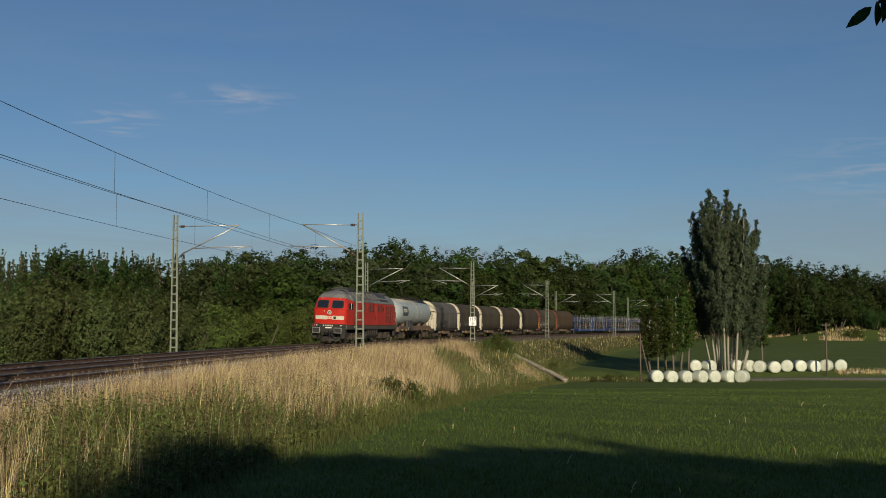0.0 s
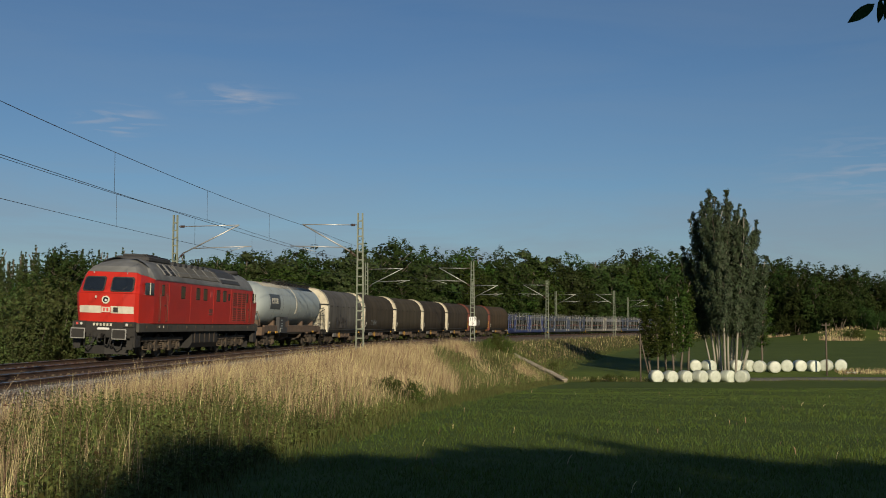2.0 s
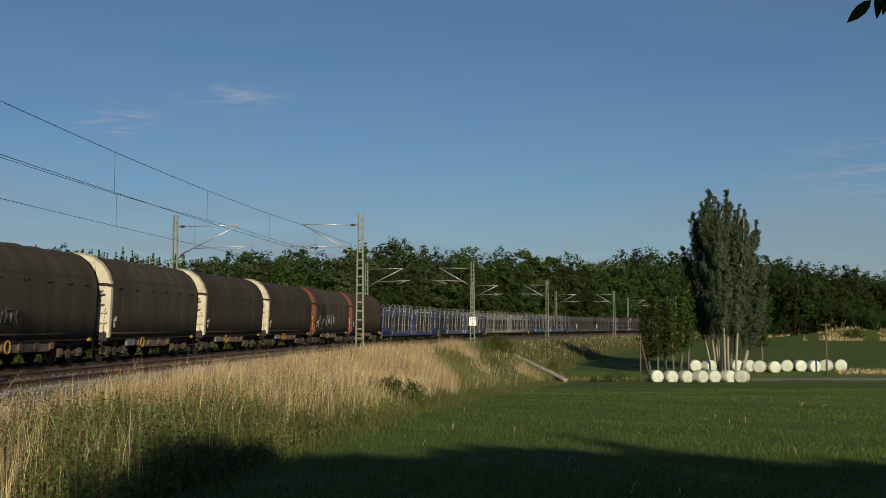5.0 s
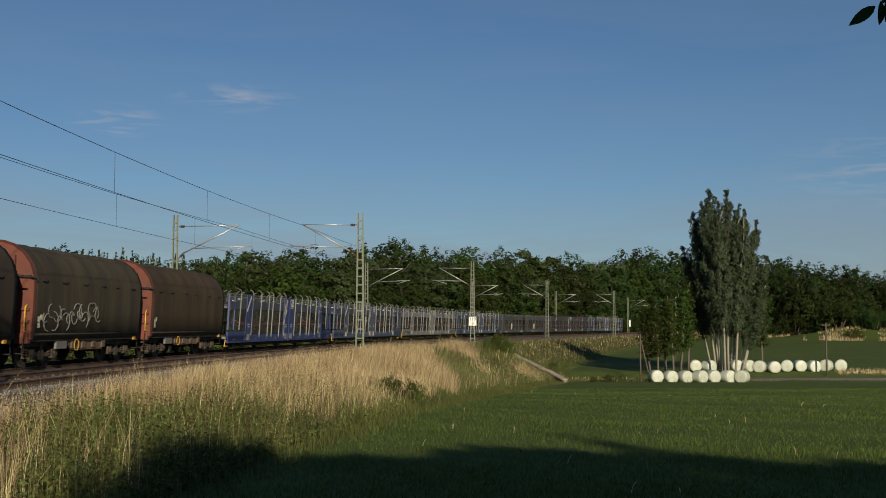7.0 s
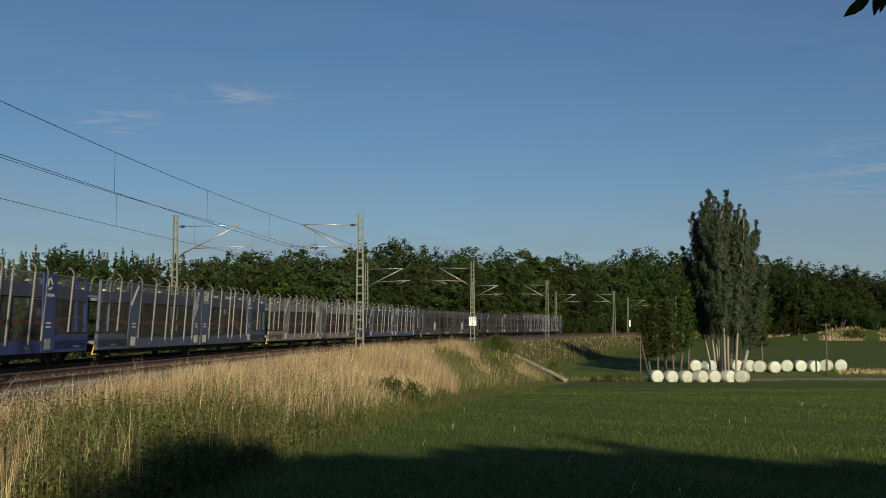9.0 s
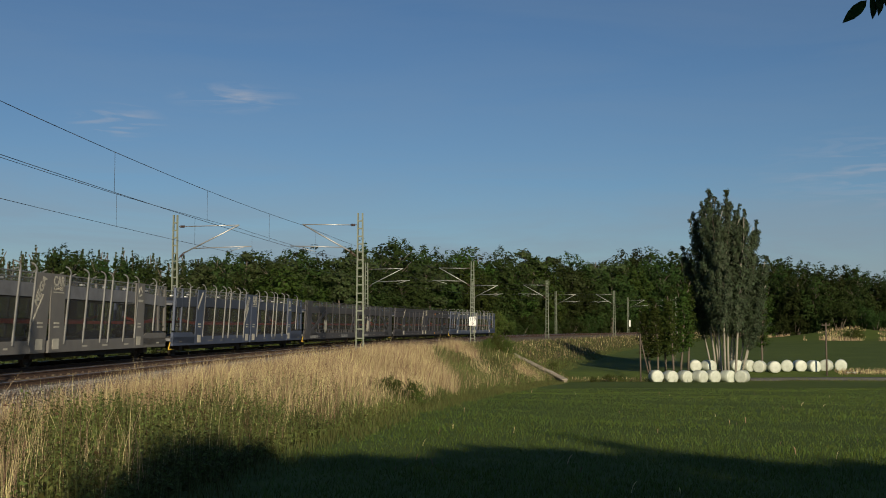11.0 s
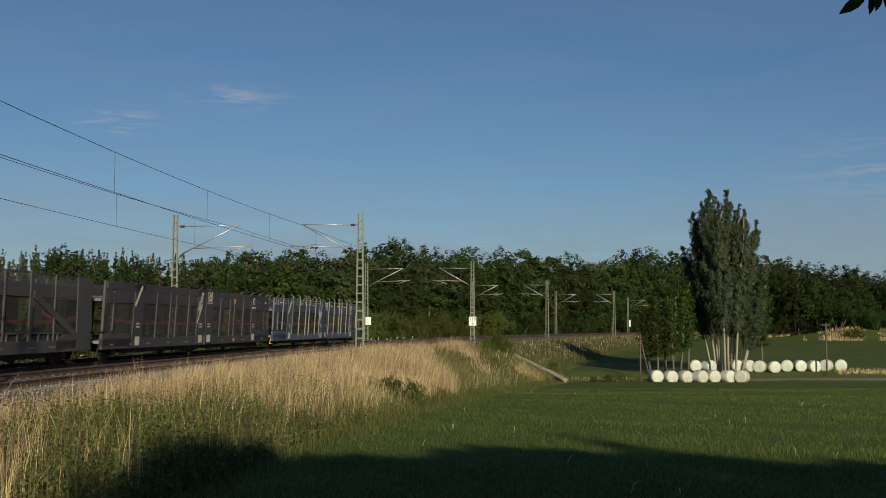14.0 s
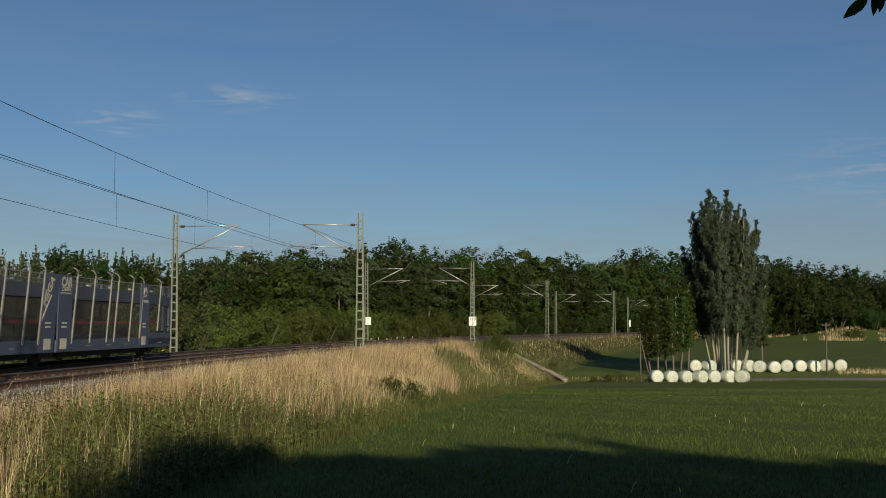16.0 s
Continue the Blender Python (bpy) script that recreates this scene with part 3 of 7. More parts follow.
def crown_points(kind, seed, n):
    """Clump centres (unit tree: height 1), clump radii and the way each clump faces."""
    r = np.random.RandomState(seed)
    C, R, O = [], [], []
    if kind in ("broad", "bush"):
        lobes = []
        if kind == "broad":
            lobes.append((r.normal(0, 0.03), r.normal(0, 0.03), 0.80, r.uniform(0.14, 0.18)))
            for ring, (cnt, rad, z, q) in enumerate(((4, 0.13, 0.66, 0.16), (6, 0.19, 0.47, 0.16), (5, 0.17, 0.28, 0.15))):
                a0 = r.uniform(0, 6.28)
                for i in range(cnt):
                    a = a0 + 6.283 * i / cnt + r.uniform(-0.35, 0.35)
                    k = rad * r.uniform(0.75, 1.2)
                    lobes.append((k * math.cos(a), k * math.sin(a), z + r.uniform(-0.07, 0.07), q * r.uniform(0.7, 1.15)))
        else:
            for i in range(13):
                a, k = r.uniform(0, 6.28), 0.36 * r.uniform(0, 1) ** 0.5
                lobes.append((k * math.cos(a), k * math.sin(a), r.uniform(0.15, 0.82) * (1 - 0.9 * k), r.uniform(0.13, 0.22)))
        wt = np.array([q[3] ** 2 for q in lobes]); wt /= wt.sum()
        for j in r.choice(len(lobes), n, p=wt):
            x, y, z, q = lobes[j]
            d = r.normal(size=3); d /= np.linalg.norm(d)
            k = q * r.uniform(0.78, 1.06)
            C.append((x + d[0] * k, y + d[1] * k, max(0.03, z + d[2] * k * 1.02)))
            R.append(r.uniform(0.026, 0.05) if kind == "broad" else r.uniform(0.035, 0.07))
            e = d + 0.9 * np.array((x, y, (z - 0.45) * 0.7))
            O.append(e / np.linalg.norm(e))
    elif kind == "willow":
        for i in range(46):
            a, k = r.uniform(0, 6.28), 0.42 * r.uniform(0, 1) ** 0.6
            top = r.uniform(0.72, 1.0) * (1 - 0.75 * k * k / 0.18 * 0.55)
            for j in range(max(3, n // 46)):
                f = r.uniform(0.08, 1.0)
                C.append((k * math.cos(a) * (0.55 + 0.55 * f) + r.normal(0, 0.02), k * math.sin(a) * (0.55 + 0.55 * f) + r.normal(0, 0.02), top * f))
                R.append(0.055 * (1.12 - f) + 0.012)
                e = np.array((math.cos(a) * k * 2.4, math.sin(a) * k * 2.4, 0.5)); O.append(e / np.linalg.norm(e))
    elif kind == "conifer":
        for j in range(n):
            z = 1.0 - 0.9 * r.uniform(0, 1) ** 0.8
            reach = (0.21 * (1.0 - z) ** 0.8 + 0.004) * (0.72 + 0.28 * math.cos(z * 95))
            a, f = r.uniform(0, 6.28), r.uniform(0.15, 1.05)
            q = reach * f * (0.85 + 0.25 * math.sin(a * 3 + z * 40))
            C.append((q * math.cos(a), q * math.sin(a), z - q * 0.35)); R.append(0.005 + 0.034 * (1.0 - z))
            O.append((math.cos(a) * 0.7, math.sin(a) * 0.7, 0.7))
    elif kind == "pine":
        lobes = [(r.normal(0, 0.07), r.normal(0, 0.07), r.uniform(0.5, 0.95), r.uniform(0.06, 0.11)) for _ in range(12)]
        for _ in range(n):
            x, y, z, q = lobes[r.randint(len(lobes))]
            d = r.normal(size=3); d /= np.linalg.norm(d)
            k = q * r.uniform(0.3, 1.05)
            C.append((x + d[0] * k, y + d[1] * k, z + d[2] * k * 0.7)); R.append(r.uniform(0.02, 0.045)); O.append(d)
    elif kind == "column":
        # tufts along steep boughs that fan out from the stem
        boughs = 48
        for i in range(boughs):
            z0 = 0.20 + 0.68 * (i / boughs) ** 1.1
            a = 2.4 * i + r.uniform(-0.5, 0.5)
            ln = (0.26 * (1.0 - z0) + 0.045) * r.uniform(0.75, 1.2)
            tilt = r.uniform(0.26, 0.55)
            for j in range(max(4, int(n / boughs * (0.6 + 1.6 * ln)))):
                f = r.uniform(0.18, 1.0)
                q = ln * f * math.sin(tilt)
                C.append((q * math.cos(a) + r.normal(0, 0.006), q * math.sin(a) + r.normal(0, 0.006), min(1.0, z0 + ln * f * math.cos(tilt))))
                R.append(0.006 + 0.022 * math.sin(min(1.0, f * 1.05) * 2.6) * r.uniform(0.6, 1.1))
                O.append((math.cos(a) * 0.8, math.sin(a) * 0.8, 0.3))
        for i in range(30):
            C.append((r.normal(0, 0.006), r.normal(0, 0.006), r.uniform(0.86, 1.0))); R.append(0.009); O.append((0, 0, 1))
    return np.array(C), np.array(R), np.array(O)


def crown_mesh(kind, seed, n, per, size, material):
    C, R, O = crown_points(kind, seed, n)
    taper = size * (0.35 + 0.75 * np.clip(1.0 - C[:, 2], 0, 1)) if kind == "conifer" else size
    V, F = leaf_cloud(C, R, per, taper, seed + 50, out=O, tri=True)
    if kind in ("broad", "bush", "willow"):
        # inner foliage that fills the lobes
        r = np.random.RandomState(seed + 7)
        I = C[::2] - O[::2] * r.uniform(0.03, 0.10, (len(C[::2]), 1))
        V2, F2 = leaf_cloud(I, np.full(len(I), 0.035), 6, size * 1.6, seed + 90, out=O[::2], tri=True)
        V, F = np.concatenate([V, V2]), np.concatenate([F, F2 + len(V)])
    return raw("crown", V, F, material)


POPLAR_BOUGHS = {}


def trunk_mesh(kind, seed, material):
    r = random.Random(seed)
    bm = B()
    limbs = []
    if kind == "bush":
        for _ in range(6):
            a = r.uniform(0, 6.28)
            p = Vector((0.05 * math.cos(a), 0.05 * math.sin(a), -0.03))
            q = p + Vector((0.22 * math.cos(a), 0.22 * math.sin(a), 0.5))
            rod(bm, p, q, 0.007, 0.003, 5)
    else:
        top = {"broad": 0.8, "conifer": 0.97, "pine": 0.93, "column": 0.95}[kind]
        r0 = {"broad": 0.018, "conifer": 0.013, "pine": 0.013, "column": 0.0062}[kind]
        pts = [Vector((r.uniform(-.006, .006) * i, r.uniform(-.006, .006) * i, -0.02 + (top + 0.02) * i / 6)) for i in range(7)]
        loft(bm, [[(p.x + q * math.cos(a), p.y + q * math.sin(a), p.z) for a in (2 * math.pi * j / 8 for j in range(8))] for p, q in ((pts[i], r0 * (1 - i / 7) + 0.002) for i in range(7))], smooth=True)
        lo, hi, ln, up = {"broad": (0.28, 0.75, 0.2, 0.16), "conifer": (0.15, 0.9, 0.12, -0.02), "pine": (0.5, 0.9, 0.11, 0.05), "column": (0.15, 0.85, 0.05, 0.15)}[kind]
        for i in range(14):
            z = lo + (hi - lo) * i / 14
            a = r.uniform(0, 6.28)
            k = ln * r.uniform(0.6, 1.1) * (1.1 - z * 0.6)
            p = pts[min(6, int(z / top * 6))].copy(); p.z = z
            lb = bm
            if kind == "column":
                lb = B()
                limbs.append(lb)
            rod(lb, p, p + Vector((k * math.cos(a), k * math.sin(a), up * r.uniform(0.6, 1.2))), r0 * 0.32, r0 * 0.08, 5, cap=False)
    me = bpy.data.meshes.new("trunk")
    bm.to_mesh(me); bm.free(); me.materials.append(material)
    POPLAR_BOUGHS[me.name] = []
    for lb in limbs:
        lm = bpy.data.meshes.new("limb")
        lb.to_mesh(lm); lb.free(); lm.materials.append(M["bark"])
        POPLAR_BOUGHS[me.name].append(lm)
    return me


# unit-height stock of crowns and trunks, shared by the trees
STOCK = {
    "broad": [(crown_mesh("broad", i, 340, 16, 0.0150, M["leaf"]), trunk_mesh("broad", i, M["bark"])) for i in range(6)],
    "oak": [(crown_mesh("broad", 20 + i, 340, 16, 0.0150, M["leaf_dark"]), trunk_mesh("broad", 20 + i, M["bark"])) for i in range(5)],
    "thicket": [(crown_mesh("bush", 50 + i, 230, 13, 0.0200, M["leaf_dark"]), trunk_mesh("bush", 50 + i, M["bark"])) for i in range(4)],
    "bush": [(crown_mesh("bush", 40 + i, 300, 16, 0.0158, M["leaf_bush"]), trunk_mesh("bush", 40 + i, M["bark"])) for i in range(5)],
    "willow": [(crown_mesh("willow", 60 + i, 560, 15, 0.0165, M["leaf_grey"]), trunk_mesh("bush", 60 + i, M["bark"])) for i in range(3)],
    "conifer": [(crown_mesh("conifer", 80 + i, 330, 14, 0.0190, M["needle"]), trunk_mesh("conifer", 80 + i, M["bark"])) for i in range(4)],
    "pine": [(crown_mesh("pine", 90 + i, 260, 16, 0.0165, M["needle"]), trunk_mesh("pine", 90 + i, M["bark"])) for i in range(3)],
    "column": [(crown_mesh("column", 100 + i, 680, 19, 0.0074, M["poplar"]), trunk_mesh("column", 100 + i, M["bark_pale"])) for i in range(5)],
    "shrub": [(crown_mesh("column", 120 + i, 230, 15, 0.0100, M["leaf"]), trunk_mesh("column", 120 + i, M["bark"])) for i in range(3)],
}
TREE_LABEL = {
    "shrub": ("shrub", "slim dark many-stemmed shrub beside the poplars", "shrub", "poplar group"),
    "broad": ("broadleaf_tree", "leafy green broadleaf tree at the wood's edge", "tree", "wood"),
    "oak": ("broadleaf_tree", "dark green broadleaf tree in the wood", "tree", "wood"),
    "bush": ("bush", "dense green bush beside the railway", "bush", "bushes by the railway"),
    "thicket": ("bush", "dense dark bush at the wood's edge", "bush", "bushes at the wood's edge"),
    "willow": ("willow_bush", "grey-green willow bush beside the railway", "bush", "bushes by the railway"),
    "conifer": ("spruce", "slender dark spruce standing in the wood", "tree", "wood"),
    "pine": ("pine", "dark pine with an open crown in the wood", "tree", "wood"),
    "column": ("poplar", "tall slim poplar with pale trunk behind the bales", "tree", "poplar group"),
}
_tr = random.Random(11)


def tree(kind, X, Y, height, width=1.0, z=None, v=None, lean=0.0):
    st = STOCK[kind]
    crown, trunk = st[_tr.randrange(len(st)) if v is None else v]
    n, lab, cat, grp = TREE_LABEL[kind]
    t = thing(n, lab, cat, grp)
    t.matrix_basis = Matrix.LocRotScale((X, Y, (gz(X, Y) if z is None else z) - 0.05), (Euler((0, lean, 0)).to_matrix() @ Euler((0, 0, _tr.uniform(0, 6.28))).to_matrix()).to_euler(), (height * width, height * width, height))
    part("trunk", trunk, None, t)
    for lm in POPLAR_BOUGHS.get(trunk.name, ()):
        part("limb", lm, None, t)
    part("crown", crown, None, t)
    return t


SKY_X = [-60, 0, 90, 200, 300, 430, 490, 560, 620, 640, 660, 690, 740, 830, 870, 910, 960, 1000, 1060, 1150, 1200, 1350, 1420, 1500, 1568, 1660]
SKY_H = [122, 126, 136, 124, 124, 138, 144, 126, 128, 165, 150, 148, 136, 140, 138, 132, 124, 118, 128, 133, 130, 128, 122, 110, 104, 98]
DEPTH_X = [-60, 300, 640, 900, 1100, 1250, 1660]
DEPTH_Y = [112, 122, 160, 226, 285, 290, 262]


def wood():
    x = -50.0
    while x < 1650:
        D0 = float(np.interp(x, DEPTH_X, DEPTH_Y))
        for row, (dd, hk) in enumerate(((0, 0.80), (10, 0.97), (22, 1.0))):
            xx = x + _tr.uniform(-14, 14) + row * 9
            D = D0 + dd + _tr.uniform(-4, 4)
            X = at_az(xx, D)
            la = float(lateral(X, D)[0])
            zg = -1.0 if la < 0 else gz(X, D)
            H = (float(np.interp(xx, SKY_X, SKY_H)) * D / 2049 + 1.38 - zg) * hk * _tr.uniform(0.92, 1.12)
            if la > -9 and D < 270:
                continue
            if xx < 330:
                kind = _tr.choice(["conifer", "oak"]) if row else _tr.choice(["broad", "oak"])
                H *= 1.0 if row else 0.95
            elif xx < 760:
                kind = _tr.choice(["oak", "broad", "pine", "oak"])
            else:
                # towards the right, dark leaves stand in for the shade on the wood
                kind = _tr.choice(["oak", "broad", "oak", "broad", "pine"] if xx < 1100 else ["oak", "oak", "broad"] if xx < 1340 else ["oak"])
            wd = {"conifer": 1.0, "pine": 1.25}.get(kind, _tr.uniform(0.95, 1.35))
            tree(kind, X, D, H, wd, zg)
        # dark thicket here too, its leaf colour carrying the wood's shade
        if x > 1080:
            X = at_az(x + 15, D0 + 4)
            if abs(x + 15 - 1180) > 60:
                tree("thicket", X, D0 + 4, _tr.uniform(5, 8), 1.0, gz(X, D0 + 4))
        # low growth that closes the edge
        for k in range(1):
            D = D0 - 7 + _tr.uniform(-3, 3)
            xx = x + _tr.uniform(-16, 16)
            X = at_az(xx, D)
            la = float(lateral(X, D)[0])
            if la > -8 and D < 255:
                continue
            zg = -1.0 if la < 0 else gz(X, D)
            tree("thicket" if x > 640 else "bush", X, D, _tr.uniform(3.2, 6.0) * D / 200 + 1.5, _tr.uniform(0.8, 1.1), zg)
        if x < 340:
            D = D0 + 26
            for o in (_tr.uniform(0, 11), _tr.uniform(11, 23), _tr.uniform(23, 34)):
                X = at_az(x + o, D)
                tree("conifer", X, D, (float(np.interp(x + o, SKY_X, SKY_H)) * D / 2049 + 2.4) * _tr.uniform(0.92, 1.08), _tr.uniform(0.9, 1.2), -1.0)
        x += 34.0


wood()


def hedge():
    """Bushes along the far side of the railway."""
    s = 24.0
    while s < 235:
        la = -9.5 - _tr.uniform(0, 3.5)
        p, th = rail_point(s, la, 0)
        h = _tr.uniform(4.4, 6.2) + (0.6 if s > 60 else 0)
        tree("bush" if s < 150 else "thicket", p.x, p.y, h, _tr.uniform(0.85, 1.15), -1.0)
        s += _tr.uniform(3.6, 5.2)
    for x, D, h, w in ((-10, 70, 5.6, 0.95), (100, 72, 6.7, 0.82), (150, 74, 5.9, 0.75), (245, 73, 5.2, 0.8), (300, 80, 5.6, 0.8), (205, 82, 6.0, 0.8), (45, 80, 6.6, 0.9), (60, 67, 5.0, 0.9), (175, 70, 5.0, 0.9), (275, 76, 5.4, 0.9), (-40, 76, 6.0, 0.9), (340, 84, 5.2, 0.9)):
        tree("willow", at_az(x, D), D, h, w, -1.0)


hedge()

# poplar group and the thin shrubs beside it
for x, D, ytop, w in ((1257, 116, 329, 1.0), (1288, 118, 335, 0.95), (1320, 117, 368, 1.05), (1341, 119, 386, 1.0), (1227, 119, 368, 1.0), (1302, 121, 372, 1.1), (1270, 121, 388, 1.2), (1207, 121, 432, 1.1), (1272, 115, 356, 0.9), (1310, 122, 360, 0.9), (1243, 121, 352, 0.85), (1360, 120, 448, 1.25), (1352, 118, 490, 1.4)):
    X = at_az(x, D)
    zg = gz(X, D)
    H = (577.9 - ytop) * D / 2049 + 1.38 - zg
    xb = at_az(1287 + (x - 1287) * 0.36, D)
    tree("column", xb, D, H, w * 0.86, gz(xb, D), lean=math.atan2(X - xb, H))
# thin many-stemmed shrubs beside them
for x, D, h, w, lean in ((1150, 117, 7.0, 1.9, -0.10), (1163, 116, 7.8, 1.8, -0.05), (1176, 118, 8.2, 1.9, 0.03), (1190, 116, 8.6, 1.6, -0.06), (1203, 117, 9.2, 1.6, 0.05), (1216, 118, 9.8, 1.5, 0.0), (1345, 122, 9.0, 1.5, 0.05)):
    X = at_az(x, D)
    tree("shrub", X, D, h, w, lean=lean)

# trees behind the camera, whose shade lies on the meadow
SHADE_X = [4.2, 4.5, 5.2, 6.8, 8.7, 10.0, 11.4, 12.2, 12.9, 13.7, 14.8, 15.9, 18.0, 24.0, 36.0]
SHADE_Z = [10.6, 11.6, 11.8, 11.9, 12.1, 12.6, 12.65, 12.4, 12.2, 12.0, 11.7, 11.3, 11.4, 12.4, 12.8]


def shade_tree(x0, x1, seed):
    """Dense broadleaf tree of a close row, its crown filling x0 to x1."""
    r = np.random.RandomState(seed)
    xc = (x0 + x1) / 2
    zg = gz(xc, -20.0)
    t = thing("broadleaf_tree", "dense broadleaf tree in a close row shading the meadow", "tree", "trees behind the meadow", m=pose(xc, -20.0, zg))
    n = int(330 * (x1 - x0))
    X = r.uniform(x0, x1, n)
    top = np.interp(X, SHADE_X, SHADE_Z) - 0.16 - 0.10 * np.abs(np.sin(X * 2.3 + seed))
    Z = 2.2 + (top - 2.2) * r.uniform(0, 1, n) ** 0.8
    Y = r.uniform(-1.5, 1.5, n) * np.sqrt(np.clip(1.15 - ((Z - 7.0) / 6.2) ** 2, 0.04, 1))
    C = np.stack([X - xc, Y, Z - zg], 1)
    V, F = leaf_cloud(C, np.full(n, 0.22), 9, 0.21, seed + 3, tri=True)
    part("crown", raw("crown", V, F, M["leaf"]), None, t)
    bm = B()
    rod(bm, (0, 0, -0.2), (0, 0, 4.5), 0.24, 0.18, 9)
    rod(bm, (0, 0, 4.5), (0.2, 0.1, 9.5), 0.18, 0.05, 8)
    for i in range(7):
        a = 2.4 * i
        rod(bm, (0, 0, 2.6 + 0.8 * i), (0.42 * (x1 - x0) * math.cos(a), 1.1 * math.sin(a), 3.8 + 0.85 * i), 0.08, 0.02, 6)
    part("trunk", bm, M["bark"], t)


for _i, (_a, _b) in enumerate(((4.35, 7.6), (7.4, 10.6), (10.3, 13.6), (13.3, 16.6), (16.3, 20.0), (19.7, 24.0), (23.6, 28.4), (28.0, 33.0))):
    shade_tree(_a, _b, 200 + _i)
# a slim leaning tree-top that shows as a long tongue of shade, and the tree that bears the branch
tagged(tree("conifer", 17.2, -19.6, 14.6, 1.1, lean=-0.285), "slim leaning spruce behind the meadow", "tree", "trees behind the meadow")
tagged(tree("broad", 2.1, -5.5, 8.4, 0.8), "broadleaf tree whose branch hangs over the meadow", "tree", "trees behind the meadow")

